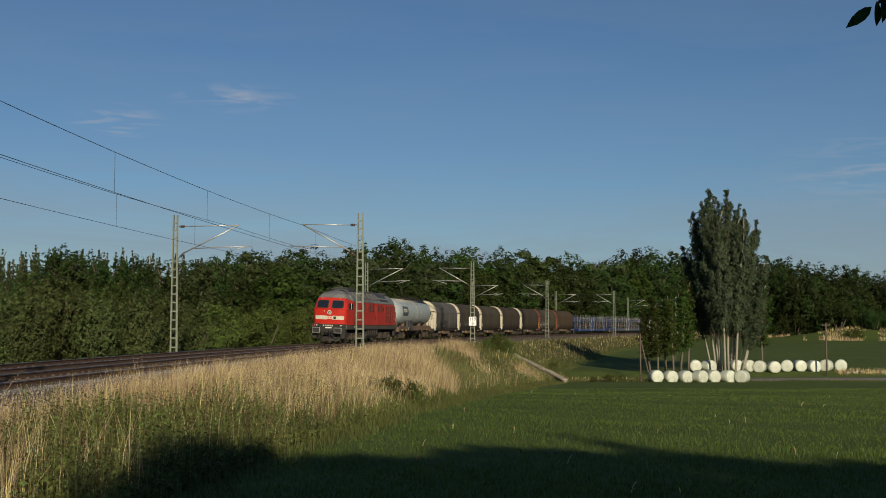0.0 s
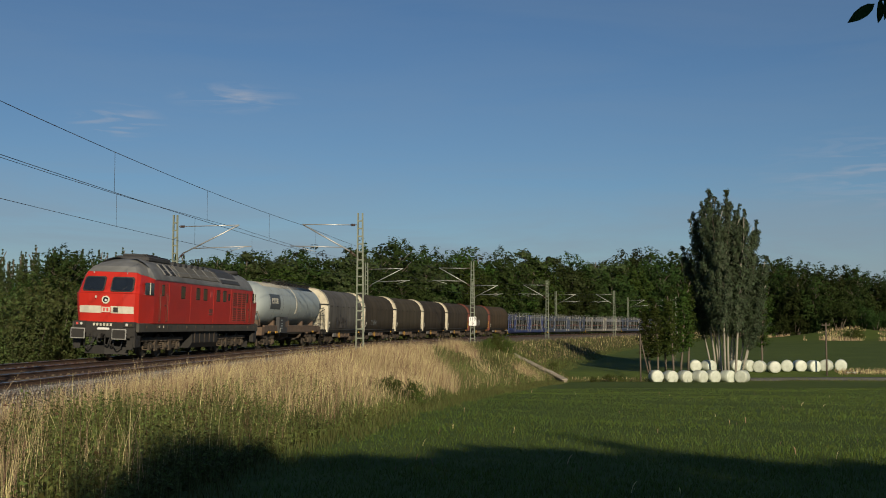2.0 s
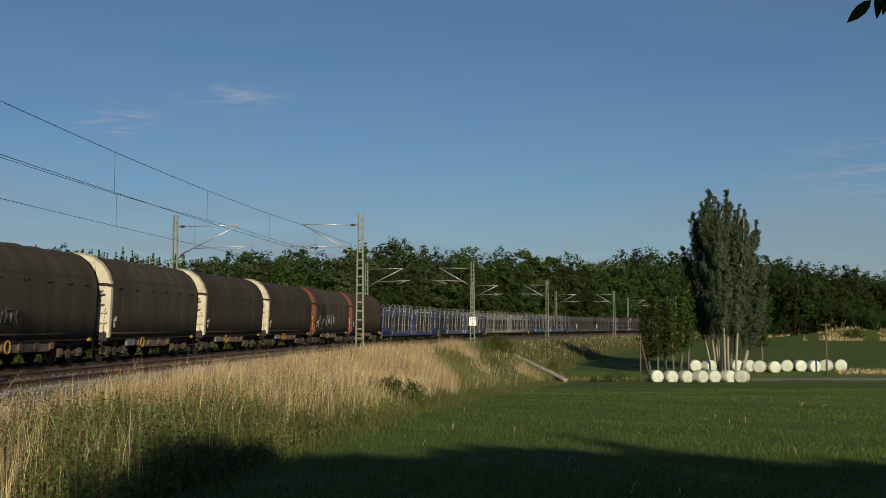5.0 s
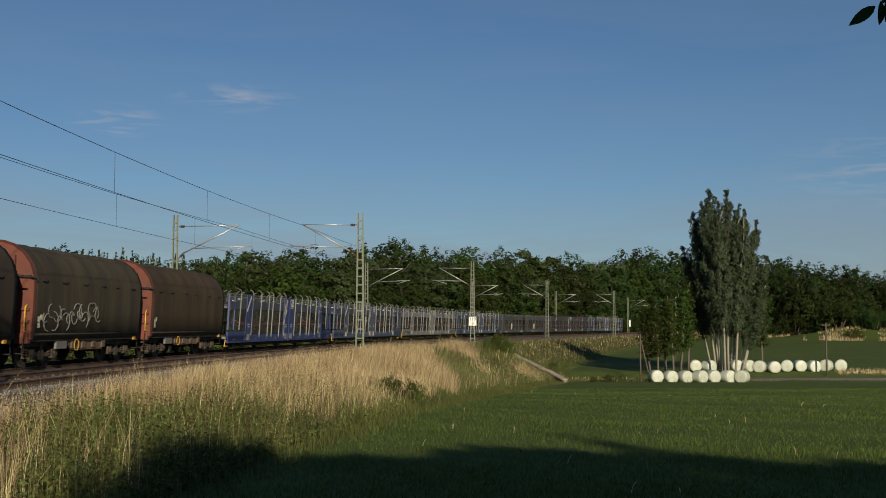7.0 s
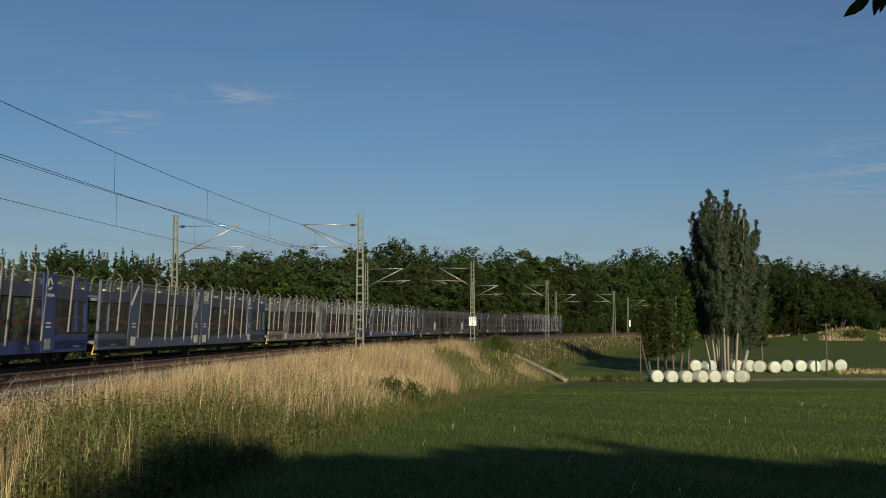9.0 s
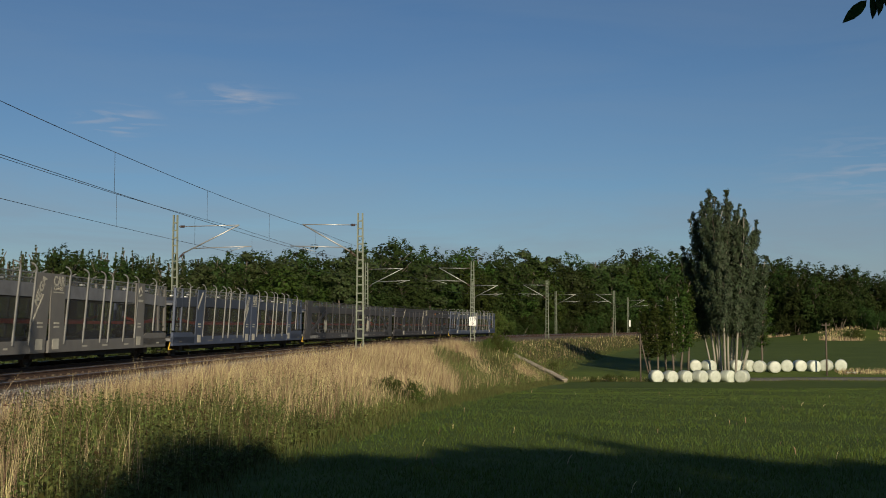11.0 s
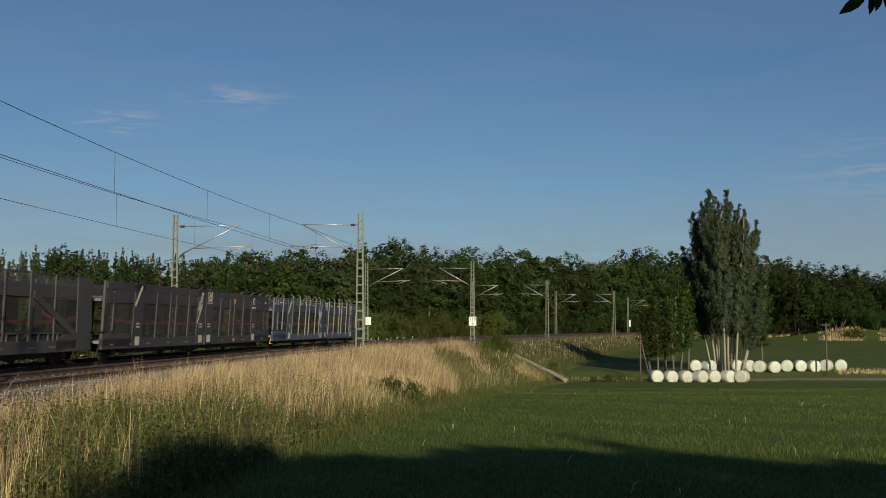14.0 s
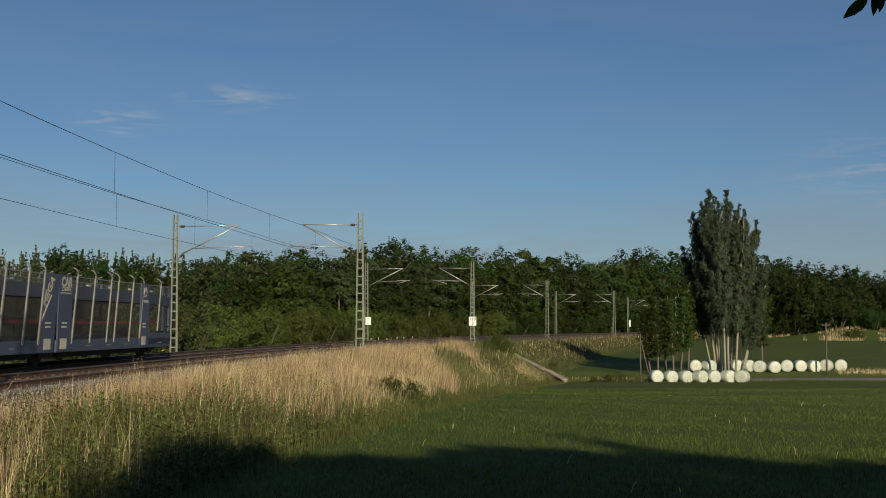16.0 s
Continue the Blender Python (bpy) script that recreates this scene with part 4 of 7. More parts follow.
# ================= the train =================
M.update({
    "red": mat("traffic_red", (0.46, 0.022, 0.012), 0.42, var=0.12, scale=1.6, color2=(0.36, 0.02, 0.013), spec=0.35),
    "roofgrey": mat("roof_grey", (0.20, 0.205, 0.20), 0.65, var=0.3, scale=1.4, color2=(0.10, 0.10, 0.097)),
    "roofdark": mat("roof_soot", (0.04, 0.04, 0.041), 0.7, var=0.3, scale=3.0),
    # grime, set darker than its own tone to deepen the shade under the train
    "frame": mat("frame_grime_shade", (0.024, 0.022, 0.019), 0.8, var=0.4, scale=5.0, color2=(0.012, 0.011, 0.010)),
    "bogie": mat("bogie_dust", (0.10, 0.075, 0.05), 0.9, var=0.5, scale=4.0, color2=(0.022, 0.018, 0.014)),
    "solebar": mat("solebar_dust", (0.066, 0.062, 0.050), 0.85, var=0.4, scale=3.0, color2=(0.036, 0.034, 0.028)),
    "wheel": mat("wheel_steel", (0.045, 0.038, 0.03), 0.7, 0.2, var=0.3, scale=6.0),
    "grille": mat("roof_grille", (0.13, 0.122, 0.098), 0.7, var=0.3, scale=4.0),
    "cabglass": mat("cab_glass", (0.012, 0.016, 0.022), 0.06, var=0.2, spec=0.8),
    "dirtyglass": mat("dusty_glass", (0.06, 0.05, 0.022), 0.35, var=0.4, scale=4),
    "rubber": mat("rubber_seal", (0.02, 0.02, 0.02), 0.7, var=0.2),
    "dirtywhite": mat("dirty_white", (0.50, 0.475, 0.385), 0.6, var=0.2, scale=5),
    "logored": mat("logo_red", (0.50, 0.06, 0.05), 0.5, var=0.1),
    "rim": mat("buffer_rim", (0.30, 0.30, 0.28), 0.6, var=0.35, scale=9, color2=(0.16, 0.16, 0.15)),
    "lampglass": mat("lamp_glass", (0.5, 0.5, 0.48), 0.15, var=0.05, spec=0.8),
    "tank": mat("tank_grey", (0.335, 0.385, 0.385), 0.5, scale=0.9, color2=(0.28, 0.315, 0.31), bump=0.05, bscale=12),
    "tanktop": mat("tank_dirt", (0.225, 0.205, 0.165), 0.8, scale=1.2, color2=(0.29, 0.285, 0.25)),
    "panelgrey": mat("panel_grey", (0.075, 0.085, 0.09), 0.55, var=0.2, scale=3),
    "rustframe": mat("rusty_frame", (0.15, 0.10, 0.065), 0.85, var=0.4, scale=3, color2=(0.085, 0.06, 0.042)),
    "ochre": mat("ochre_paint", (0.50, 0.28, 0.04), 0.7, var=0.3, scale=6),
    "yellow": mat("yellow_paint", (0.65, 0.42, 0.05), 0.6, var=0.2, scale=6),
    "tarp": mat("tarp_brown", (0.066, 0.054, 0.036), 0.85, scale=1.6, color2=(0.036, 0.030, 0.022), bump=0.4, bscale=3.0, objvar=0.15, spec=0.2, stretch=(1, 2.2, 0.4)),
    "tarpgrey": mat("tarp_faded", (0.125, 0.117, 0.10), 0.75, scale=1.0, color2=(0.046, 0.042, 0.036), bump=0.4, bscale=3.0, stretch=(1, 2.2, 0.5)),
    "tarprust": mat("tarp_rustbrown", (0.074, 0.052, 0.030), 0.85, scale=1.6, color2=(0.044, 0.033, 0.021), bump=0.35, bscale=3.0, spec=0.2, stretch=(1, 2.2, 0.4)),
    "cream": mat("cream_paint", (0.58, 0.54, 0.42), 0.6, scale=1.6, color2=(0.43, 0.39, 0.29)),
    "oxide": mat("oxide_red", (0.165, 0.045, 0.030), 0.75, scale=2.4, color2=(0.095, 0.034, 0.022)),
    "graffiti": mat("paint_silver", (0.24, 0.24, 0.23), 0.6, var=0.4, scale=5),
    "graffdark": mat("paint_dark", (0.028, 0.026, 0.026), 0.6, var=0.3, scale=5),
    "blue": mat("carrier_blue", (0.030, 0.048, 0.16), 0.5, scale=1.5, color2=(0.024, 0.037, 0.11)),
    "bluegrey": mat("carrier_bluegrey", (0.064, 0.083, 0.135), 0.55, scale=1.5, color2=(0.045, 0.058, 0.09)),
    "dustgrey": mat("carrier_dustgrey", (0.185, 0.178, 0.16), 0.7, scale=1.5, color2=(0.13, 0.126, 0.118)),
    "darkgrey": mat("carrier_darkgrey", (0.060, 0.058, 0.060), 0.7, scale=1.5, color2=(0.038, 0.038, 0.041)),
    # duller blue for deck beams, with their weaker light put into the colour
    "slate": mat("carrier_blue_dim", (0.050, 0.060, 0.088), 0.6, scale=1.5, color2=(0.034, 0.041, 0.06)),
    "umber": mat("carrier_umber", (0.048, 0.045, 0.050), 0.65, scale=1.5, color2=(0.030, 0.029, 0.033)),
    "post": mat("post_galvanised", (0.205, 0.21, 0.205), 0.55, 0.2, scale=3.0, color2=(0.135, 0.135, 0.125)),
    "redstrip": mat("red_strip", (0.42, 0.06, 0.035), 0.6, var=0.2),
    "deck": mat("deck_steel", (0.16, 0.165, 0.175), 0.7, var=0.3, scale=3),
    # colour and density carry the dimness of the interior behind the mesh
    "mesh": mat("wire_mesh", (0.07, 0.07, 0.068), 0.7, 0.2, var=0.15, alpha=0.34),
    "meshlight": mat("wire_mesh_fine", (0.16, 0.165, 0.16), 0.6, 0.3, var=0.15, alpha=0.2),
    "hazard": mat("hazard_orange", (0.75, 0.30, 0.02), 0.5, var=0.1),
})
VEHICLES, WHEELSETS = [], []


def plate(mat_, parent, name, x, y0, y1, z0, z1, th=0.012, label="", bev=0.0):
    """A thin upright plate on a side wall at x (sign gives the side it faces)."""
    s = 1 if x > 0 else -1
    bm = B(); box(bm, *sorted((x, x + s * th)), y0, y1, z0, z1)
    if bev:
        bevel(bm, bev)
    return part(name, bm, mat_, parent, label)


def wheelset_mesh(r):
    bm = B()
    for sx in (-1, 1):
        rings = []
        for x, q in ((0.69, r * 0.2), (0.69, r + 0.025), (0.715, r + 0.025), (0.72, r), (0.82, r - 0.004), (0.82, r * 0.86), (0.78, r * 0.8), (0.78, r * 0.35), (0.85, r * 0.3), (0.85, 0.01)):
            rings.append([(sx * x, q * math.cos(a), q * math.sin(a)) for a in (2 * math.pi * i / 28 for i in range(28))])
        loft(bm, rings, smooth=False)
    rod(bm, (-0.75, 0, 0), (0.75, 0, 0), 0.085, seg=12)
    me = bpy.data.meshes.new("wheelset")
    bmesh.ops.recalc_face_normals(bm, faces=bm.faces)
    bm.to_mesh(me); bm.free(); me.materials.append(M["wheel"])
    return me


WHEEL_L, WHEEL_S = wheelset_mesh(0.525), wheelset_mesh(0.475)


def wheels(parent, ys, r):
    for y in ys:
        ob = part("wheelset", WHEEL_L if r > 0.5 else WHEEL_S, None, parent)
        ob.matrix_basis = pose(0, y, r)
        WHEELSETS.append((ob, y, r))


def bogie_frame(parent, yc, half, r, axles, mat_):
    """Side frames with axle boxes and springs, one mesh a side, plus a bolster."""
    for sx in (-1, 1):
        bm = B()
        x0, x1 = (0.93, 1.07) if sx > 0 else (-1.07, -0.93)
        zt = r + 0.34
        box(bm, x0, x1, yc - half, yc + half, zt - 0.13, zt + 0.03)
        prev = None
        for ya in axles:
            box(bm, sx * 1.0 - 0.15, sx * 1.0 + 0.17 * sx * sx, ya - 0.17, ya + 0.17, r - 0.17, r + 0.14)
            rod(bm, (sx * 1.0, ya, r), (sx * 1.23, ya, r), 0.11, seg=10)
            for o in (-0.27, 0.27):
                for k in range(4):
                    rod(bm, (sx * 1.03, ya + o, r - 0.06 + k * 0.085), (sx * 1.03, ya + o, r - 0.01 + k * 0.085), 0.095, seg=8)
            if prev is not None:
                m_ = (prev + ya) / 2
                box(bm, x0, x1, prev + 0.3, ya - 0.3, r - 0.12, r + 0.02)
                box(bm, x0 - 0.02, x1 + 0.02, m_ - 0.16, m_ + 0.16, r - 0.22, zt)
            prev = ya
        for ya in (axles[0] - half * 0.33, axles[-1] + half * 0.33):
            box(bm, sx * 0.8 - 0.04, sx * 0.8 + 0.04, ya - 0.06, ya + 0.06, r - 0.28, r + 0.2)
        part("bogie_side_frame", bm, mat_, parent)
    bm = B(); box(bm, -0.92, 0.92, yc - 0.25, yc + 0.25, r + 0.06, r + 0.36)
    part("bogie_bolster", bm, mat_, parent)


def buffers(parent, ys, big=False, mat_=None):
    """Buffers at both ends; ys: face positions of front and rear."""
    for y, d in ((ys[0], 1), (ys[1], -1)):
        for sx in (-0.875, 0.875):
            bm = B()
            rod(bm, (sx, y + d * 0.62, 1.05), (sx, y + d * 0.25, 1.05), 0.12, 0.10, 12)
            rod(bm, (sx, y + d * 0.25, 1.05), (sx, y + d * 0.04, 1.05), 0.075, 0.075, 10)
            if big:
                bb = B(); box(bb, sx - 0.31, sx + 0.31, *sorted((y, y + d * 0.05)), 0.83, 1.27)
                head = part("buffer_head", bevel(bb, 0.02), M["rim"], parent, "large rectangular buffer head with worn pale rim")
                bb = B(); box(bb, sx - 0.275, sx + 0.275, *sorted((y - d * 0.006, y + d * 0.02)), 0.865, 1.235)
                part("buffer_face", bevel(bb, 0.02), M["frame"], head)
            else:
                rod(bm, (sx, y + d * 0.04, 1.05), (sx, y, 1.05), 0.23, 0.22, 16)
            part("buffer", bm, mat_ or M["frame"], parent)
        bm = B()
        rod(bm, (0, y + d * 0.6, 1.0), (0, y + d * 0.3, 1.0), 0.05)
        box(bm, -0.06, 0.06, *sorted((y + d * 0.12, y + d * 0.36)), 0.86, 1.06)
        tube(bm, [(0.35, y + d * 0.6, 0.95), (0.38, y + d * 0.35, 0.62), (0.42, y + d * 0.45, 0.55), (0.45, y + d * 0.62, 0.7)], 0.028)
        part("coupler", bm, M["frame"], parent)


# ---------------- locomotive ----------------
def locomotive():
    t = thing("locomotive", "red diesel locomotive with grey roof and pale front stripe", "locomotive")
    L = 20.82

    def ring(z, yf, wf, wfull, zf=None, zs=None):
        """Plan outline at one height: front rounded, sides straight; front and side heights may differ."""
        zf = z if zf is None else zf
        zs = z if zs is None else zs
        half = [(0.0, yf, zf), (wf * 0.55, yf + 0.015, zf), (wf * 0.9, yf + 0.10, zf), (wf, yf + 0.24, (2 * zf + zs) / 3), ((wf + wfull) / 2, yf + 0.9, (zf + 2 * zs) / 3), (wfull, 2.35, zs)]
        right = half + [(x, L - y, zz) for x, y, zz in half[::-1]]
        left = [(-x, y, zz) for x, y, zz in right[::-1] if abs(x) > 1e-6]
        return right + left

    body = part("body", loft(B(), [ring(1.52, 0.80, 1.30, 1.475), ring(2.2, 0.70, 1.33, 1.475), ring(2.72, 0.64, 1.34, 1.475), ring(2.76, 0.72, 1.32, 1.475), ring(3.5, 1.06, 1.22, 1.47, 3.48, 3.32), ring(3.6, 1.14, 1.18, 1.46, 3.64, 3.42)]), M["red"], t, "traffic red body shell")
    roof = part("roof", loft(B(), [ring(3.6, 1.14, 1.18, 1.46, 3.645, 3.425), ring(3.7, 1.20, 1.13, 1.40, 3.72, 3.60), ring(3.9, 1.40, 0.98, 1.22, 3.90, 3.88), ring(4.1, 1.9, 0.75, 0.92, 4.07, 4.12), ring(4.2, 2.4, 0.5, 0.62, 4.22, 4.27), ring(4.28, 2.8, 0.2, 0.3, 4.29, 4.34)], smooth=False), M["roofgrey"], t, "weathered grey roof")
    # roof details
    for y0, y1, m_ in ((3.9, 4.5, "dirtyglass"), (4.75, 5.35, "dirtyglass")):
        bm = B()
        loft(bm, [[(1.36, y, 3.66), (1.385, y, 3.70), (0.98, y, 4.13), (0.955, y, 4.09)] for y in (y0, y1)])
        part("roof_window", bm, M["rubber"], roof, "dark framed roof window")
        for yy in (y0 - 0.05, y1 + 0.05):
            bm = B(); bar(bm, (1.40, yy, 3.67), (0.98, yy, 4.14), 0.05, 0.06)
            part("window_frame", bm, M["roofgrey"], roof)
    bm = B(); loft(bm, [[(1.37, y, 3.66), (1.39, y, 3.70), (0.93, y, 4.17), (0.91, y, 4.12)] for y in (5.9, 12.4)])
    part("roof_grille", bm, M["grille"], roof, "dusty ribbed roof grille")
    for i in range(5):
        y = 6.1 + i * 1.5
        bm = B(); bar(bm, (1.41, y, 3.66), (0.92, y, 4.19), 0.07, 0.04)
        part("grille_rib", bm, M["roofgrey"], roof)
    bm = B(); loft(bm, [[(1.40, y, 3.60), (1.42, y, 3.64), (0.94, y, 4.18), (0.3, y, 4.44), (-0.3, y, 4.44), (-0.94, y, 4.18), (-1.42, y, 3.64), (-1.40, y, 3.6)] for y in (12.6, 16.0)])
    part("cooler_cover", bm, M["roofdark"], roof, "sooty dark cooler cover")
    bm = B(); rod(bm, (0, 17.3, 4.25), (0, 17.3, 4.45), 0.85, 0.82, 24)
    part("fan_ring", bm, M["roofdark"], roof)
    bm = B(); box(bm, -0.75, 0.75, 3.4, 6.4, 4.22, 4.46); bevel(bm, 0.06)
    part("silencer", bm, M["roofdark"], roof, "sooty exhaust silencer")
    bm = B(); box(bm, -0.55, 0.55, 3.7, 5.2, 4.46, 4.56); bevel(bm, 0.03)
    part("exhaust_hatch", bm, M["roofdark"], roof)
    for y in (6.8, 7.6, 8.4, 9.3, 10.2, 11.1):
        bm = B(); box(bm, 0.35, 0.75, y, y + 0.45, 4.2, 4.38); bevel(bm, 0.03)
        part("roof_hatch", bm, M["roofdark"], roof)
    bm = B(); tube(bm, [(0.5, 3.3, 4.5), (0.5, 6.6, 4.5), (0.5, 6.8, 4.34)], 0.02)
    part("roof_pipe", bm, M["roofdark"], roof)
    # underframe
    bm = B(); box(bm, -1.44, 1.44, 0.78, L - 0.78, 1.14, 1.52); bevel(bm, 0.02)
    fr = part("underframe", bm, M["solebar"], t, "grimy dark grey underframe")
    for i in range(14):
        y = 1.6 + i * 1.35
        plate(M["bogie"], fr, "lifting_lug", 1.44, y, y + 0.16, 1.3, 1.42, 0.02)
    for y0 in (3.2, 3.75):
        plate(M["dirtywhite"], fr, "marking", 1.442, y0, y0 + 0.1, 1.33, 1.43, 0.012)
    # fuel tank
    bm = B()
    loft(bm, [[(1.30, y, 1.14), (1.33, y, 0.62), (1.15, y, 0.36), (-1.15, y, 0.36), (-1.33, y, 0.62), (-1.30, y, 1.14)] for y in (8.3, 12.5)])
    part("fuel_tank", bm, M["frame"], t, "dark fuel tank between the bogies")
    for y in (8.6, 9.4, 10.2, 11.0, 11.8):
        plate(M["bogie"], t, "tank_rib", 1.32, y, y + 0.09, 0.6, 1.12, 0.03)
    # fronts: headstock, plough, hoses
    for y, d in ((0.0, 1), (L, -1)):
        bm = B(); box(bm, -1.32, 1.32, *sorted((y + d * 0.66, y + d * 0.95)), 0.88, 1.54); bevel(bm, 0.03)
        hs = part("headstock", bm, M["frame"], t, "dark headstock beam")
        bm = B()
        loft(bm, [[(-0.95, y + d * 1.05, 0.55), (0, y + d * 0.82, 0.55), (0.95, y + d * 1.05, 0.55), (0.95, y + d * 1.1, 0.55), (-0.95, y + d * 1.1, 0.55)],
                  [(-0.92, y + d * 1.0, 0.2), (0, y + d * 0.75, 0.2), (0.92, y + d * 1.0, 0.2), (0.92, y + d * 1.05, 0.2), (-0.92, y + d * 1.05, 0.2)]])
        part("plough", bm, M["frame"], t)
        bm = B()
        for px_, pz in ((-0.28, 0.75), (0.05, 0.62), (0.32, 0.8), (-0.6, 0.7)):
            tube(bm, [(px_, y + d * 0.66, 1.0), (px_ + 0.05, y + d * 0.52, pz), (px_ + 0.16, y + d * 0.56, pz - 0.06), (px_ + 0.22, y + d * 0.7, 0.95)], 0.03)
        part("air_hoses", bm, M["rubber"], t)
        for sx in (-1, 1):
            bm = B(); box(bm, sx * 1.22 - 0.12, sx * 1.22 + 0.12, *sorted((y + d * 0.66, y + d * 1.3)), 0.5, 1.0); bevel(bm, 0.02)
            part("step_box", bm, M["frame"], t)
        for sx in (-1, 1):
            bm = B(); tube(bm, [(sx * 0.45, y + d * 0.62, 0.95), (sx * 0.47, y + d * 0.5, 0.6), (sx * 0.62, y + d * 0.48, 0.42), (sx * 0.8, y + d * 0.55, 0.55), (sx * 0.8, y + d * 0.66, 0.85)], 0.028)
            part("brake_hose", bm, M["rubber"], hs)
            bm = B(); box(bm, sx * 1.05 - 0.25, sx * 1.05 + 0.25, *sorted((y + d * 0.60, y + d * 0.9)), 1.32, 1.56); bevel(bm, 0.03)
            hl = part("headlight", bm, M["frame"], t, "low headlight cluster in dark housing")
            for k, o, m_ in ((0.062, 0.07 * sx, "lampglass"), (0.055, -0.10 * sx, "logored" if sx < 0 else "dirtyglass")):
                bm = B(); rod(bm, (sx * 1.05 - o, y + d * 0.62, 1.44), (sx * 1.05 - o, y + d * 0.585, 1.44), k, k * 0.9, 14)
                part("lamp", bm, M[m_], hl)
            bm = B(); box(bm, sx * 1.12 - 0.14, sx * 1.12 + 0.14, *sorted((y + d * 0.5, y + d * 0.75)), 0.42, 0.46)
            box(bm, sx * 1.12 - 0.14, sx * 1.12 + 0.14, *sorted((y + d * 0.62, y + d * 0.67)), 0.44, 0.8)
            part("step", bm, M["frame"], t)
        bm = B(); rod(bm, (0, y + d * 0.70, 2.46), (0, y + d * 0.62, 2.46), 0.17, 0.165, 24)
        top = part("top_headlight", bm, M["dirtywhite"], t, "round upper headlight with pale rim")
        bm = B(); rod(bm, (0, y + d * 0.625, 2.46), (0, y + d * 0.612, 2.46), 0.115, 0.11, 20)
        part("lens", bm, M["cabglass"], top)
        bm = B(); rod(bm, (0.02 * d, y + d * 0.612, 2.44), (0.02 * d, y + d * 0.606, 2.44), 0.055, 0.05, 14)
        part("bulb_reflector", bm, M["lampglass"], top)
        bm = B(); box(bm, -0.42 * d - 0.035, -0.42 * d + 0.035, *sorted((y + d * 0.66, y + d * 0.60)), 2.50, 2.62); bevel(bm, 0.015)
        part("marker_lamp", bm, M["dirtywhite"], t)
        # pale stripe with emblem, follows the leaning panel
        def fy(z):
            return 0.70 - (z - 2.2) * 0.115 if z > 2.2 else 0.70 + (2.2 - z) * 0.147
        bm = B()
        loft(bm, [[(x, y + d * (fy(z) - 0.012 + (0.016 if abs(x) > 0.7 else 0) + (0.07 if abs(x) > 1.1 else 0)), z) for z in (1.90, 2.2)] + [(x, y + d * (fy(z) + 0.12), z) for z in (2.2, 1.90)] for x in (-1.16, -0.72, 0.72, 1.16)])
        st = part("front_stripe", bm, M["dirtywhite"], t, "dirty white stripe across the nose")
        yz = y + d * (fy(2.05) - 0.024)
        bm = B(); box(bm, -0.21, 0.21, *sorted((yz, yz + d * 0.03)), 1.915, 2.185); bevel(bm, 0.012)
        em = part("emblem", bm, M["logored"], st, "red framed emblem")
        bm = B(); box(bm, -0.18, 0.18, *sorted((yz - d * 0.006, yz + d * 0.02)), 1.945, 2.155)
        part("emblem_field", bm, M["dirtywhite"], em)
        for o in (-0.075, 0.075):
            bm = B(); box(bm, o - 0.05, o + 0.05, *sorted((yz - d * 0.012, yz + d * 0.01)), 1.975, 2.125); bevel(bm, 0.02)
            part("emblem_bar", bm, M["logored"], em)
        bm = B(); box(bm, 0.42 * d - 0.1, 0.42 * d + 0.1, *sorted((yz, yz + d * 0.03)), 1.95, 2.15)
        part("data_panel", bm, M["frame"], st)
        for i in range(6):
            x = -0.45 * d + i * 0.145 * d
            bm = B(); box(bm, x - 0.04, x + 0.04, *sorted((y + d * 0.64, y + d * 0.68)), 1.37, 1.48)
            part("number_bar", bm, M["dirtywhite"], hs)
        bm = B(); box(bm, -0.3, 0.22, *sorted((y + d * 0.60, y + d * 0.68)), 1.20, 1.30); bevel(bm, 0.025)
        part("coupling_cover", bm, M["white"], hs)
        # windscreens
        def wy(z):
            return 0.72 + (z - 2.76) * (1.06 - 0.72) / (3.48 - 2.76)
        for sx in (-1, 1):
            for nm, m_, a0, a1, z0, z1, off in (("window_seal", "rubber", 0.13, 1.10, 2.81, 3.44, 0.045), ("windscreen", "cabglass", 0.18, 1.05, 2.86, 3.40, 0.057)):
                def P(x, z, o):
                    bow = 0.006 + 0.085 * max(0, (abs(x) - 0.6) / 0.5) ** 1.5
                    return (sx * x, y + d * (wy(z) + bow - o), z)
                out = [(a0 + 0.06, z0), ((a0 + a1) / 2, z0), (a1 - 0.08, z0), (a1, z0 + 0.08), (a1 - 0.03, z1 - 0.08), (a1 - 0.11, z1), ((a0 + a1) / 2, z1), (a0 + 0.06, z1), (a0, z1 - 0.06), (a0, z0 + 0.06)]
                bm = B(); loft(bm, [[P(x, z, off) for x, z in out], [P(x, z, off - 0.07) for x, z in out]])
                part(nm, bm, M[m_], t)
            bm = B(); bar(bm, (sx * 0.55, y + d * (wy(2.83) - 0.03), 2.80), (sx * 0.85, y + d * (wy(3.05) + 0.0), 3.05), 0.02, 0.02)
            part("wiper", bm, M["rubber"], t)
        bm = B()
        for i in range(2):
            sx = -1 if i else 1
            rod(bm, (sx * 0.72, y + d * 1.08, 3.60), (sx * 0.72, y + d * 1.05, 3.60), 0.03, 0.028, 10)
        part("brow_lamps", bm, M["lampglass"], t)
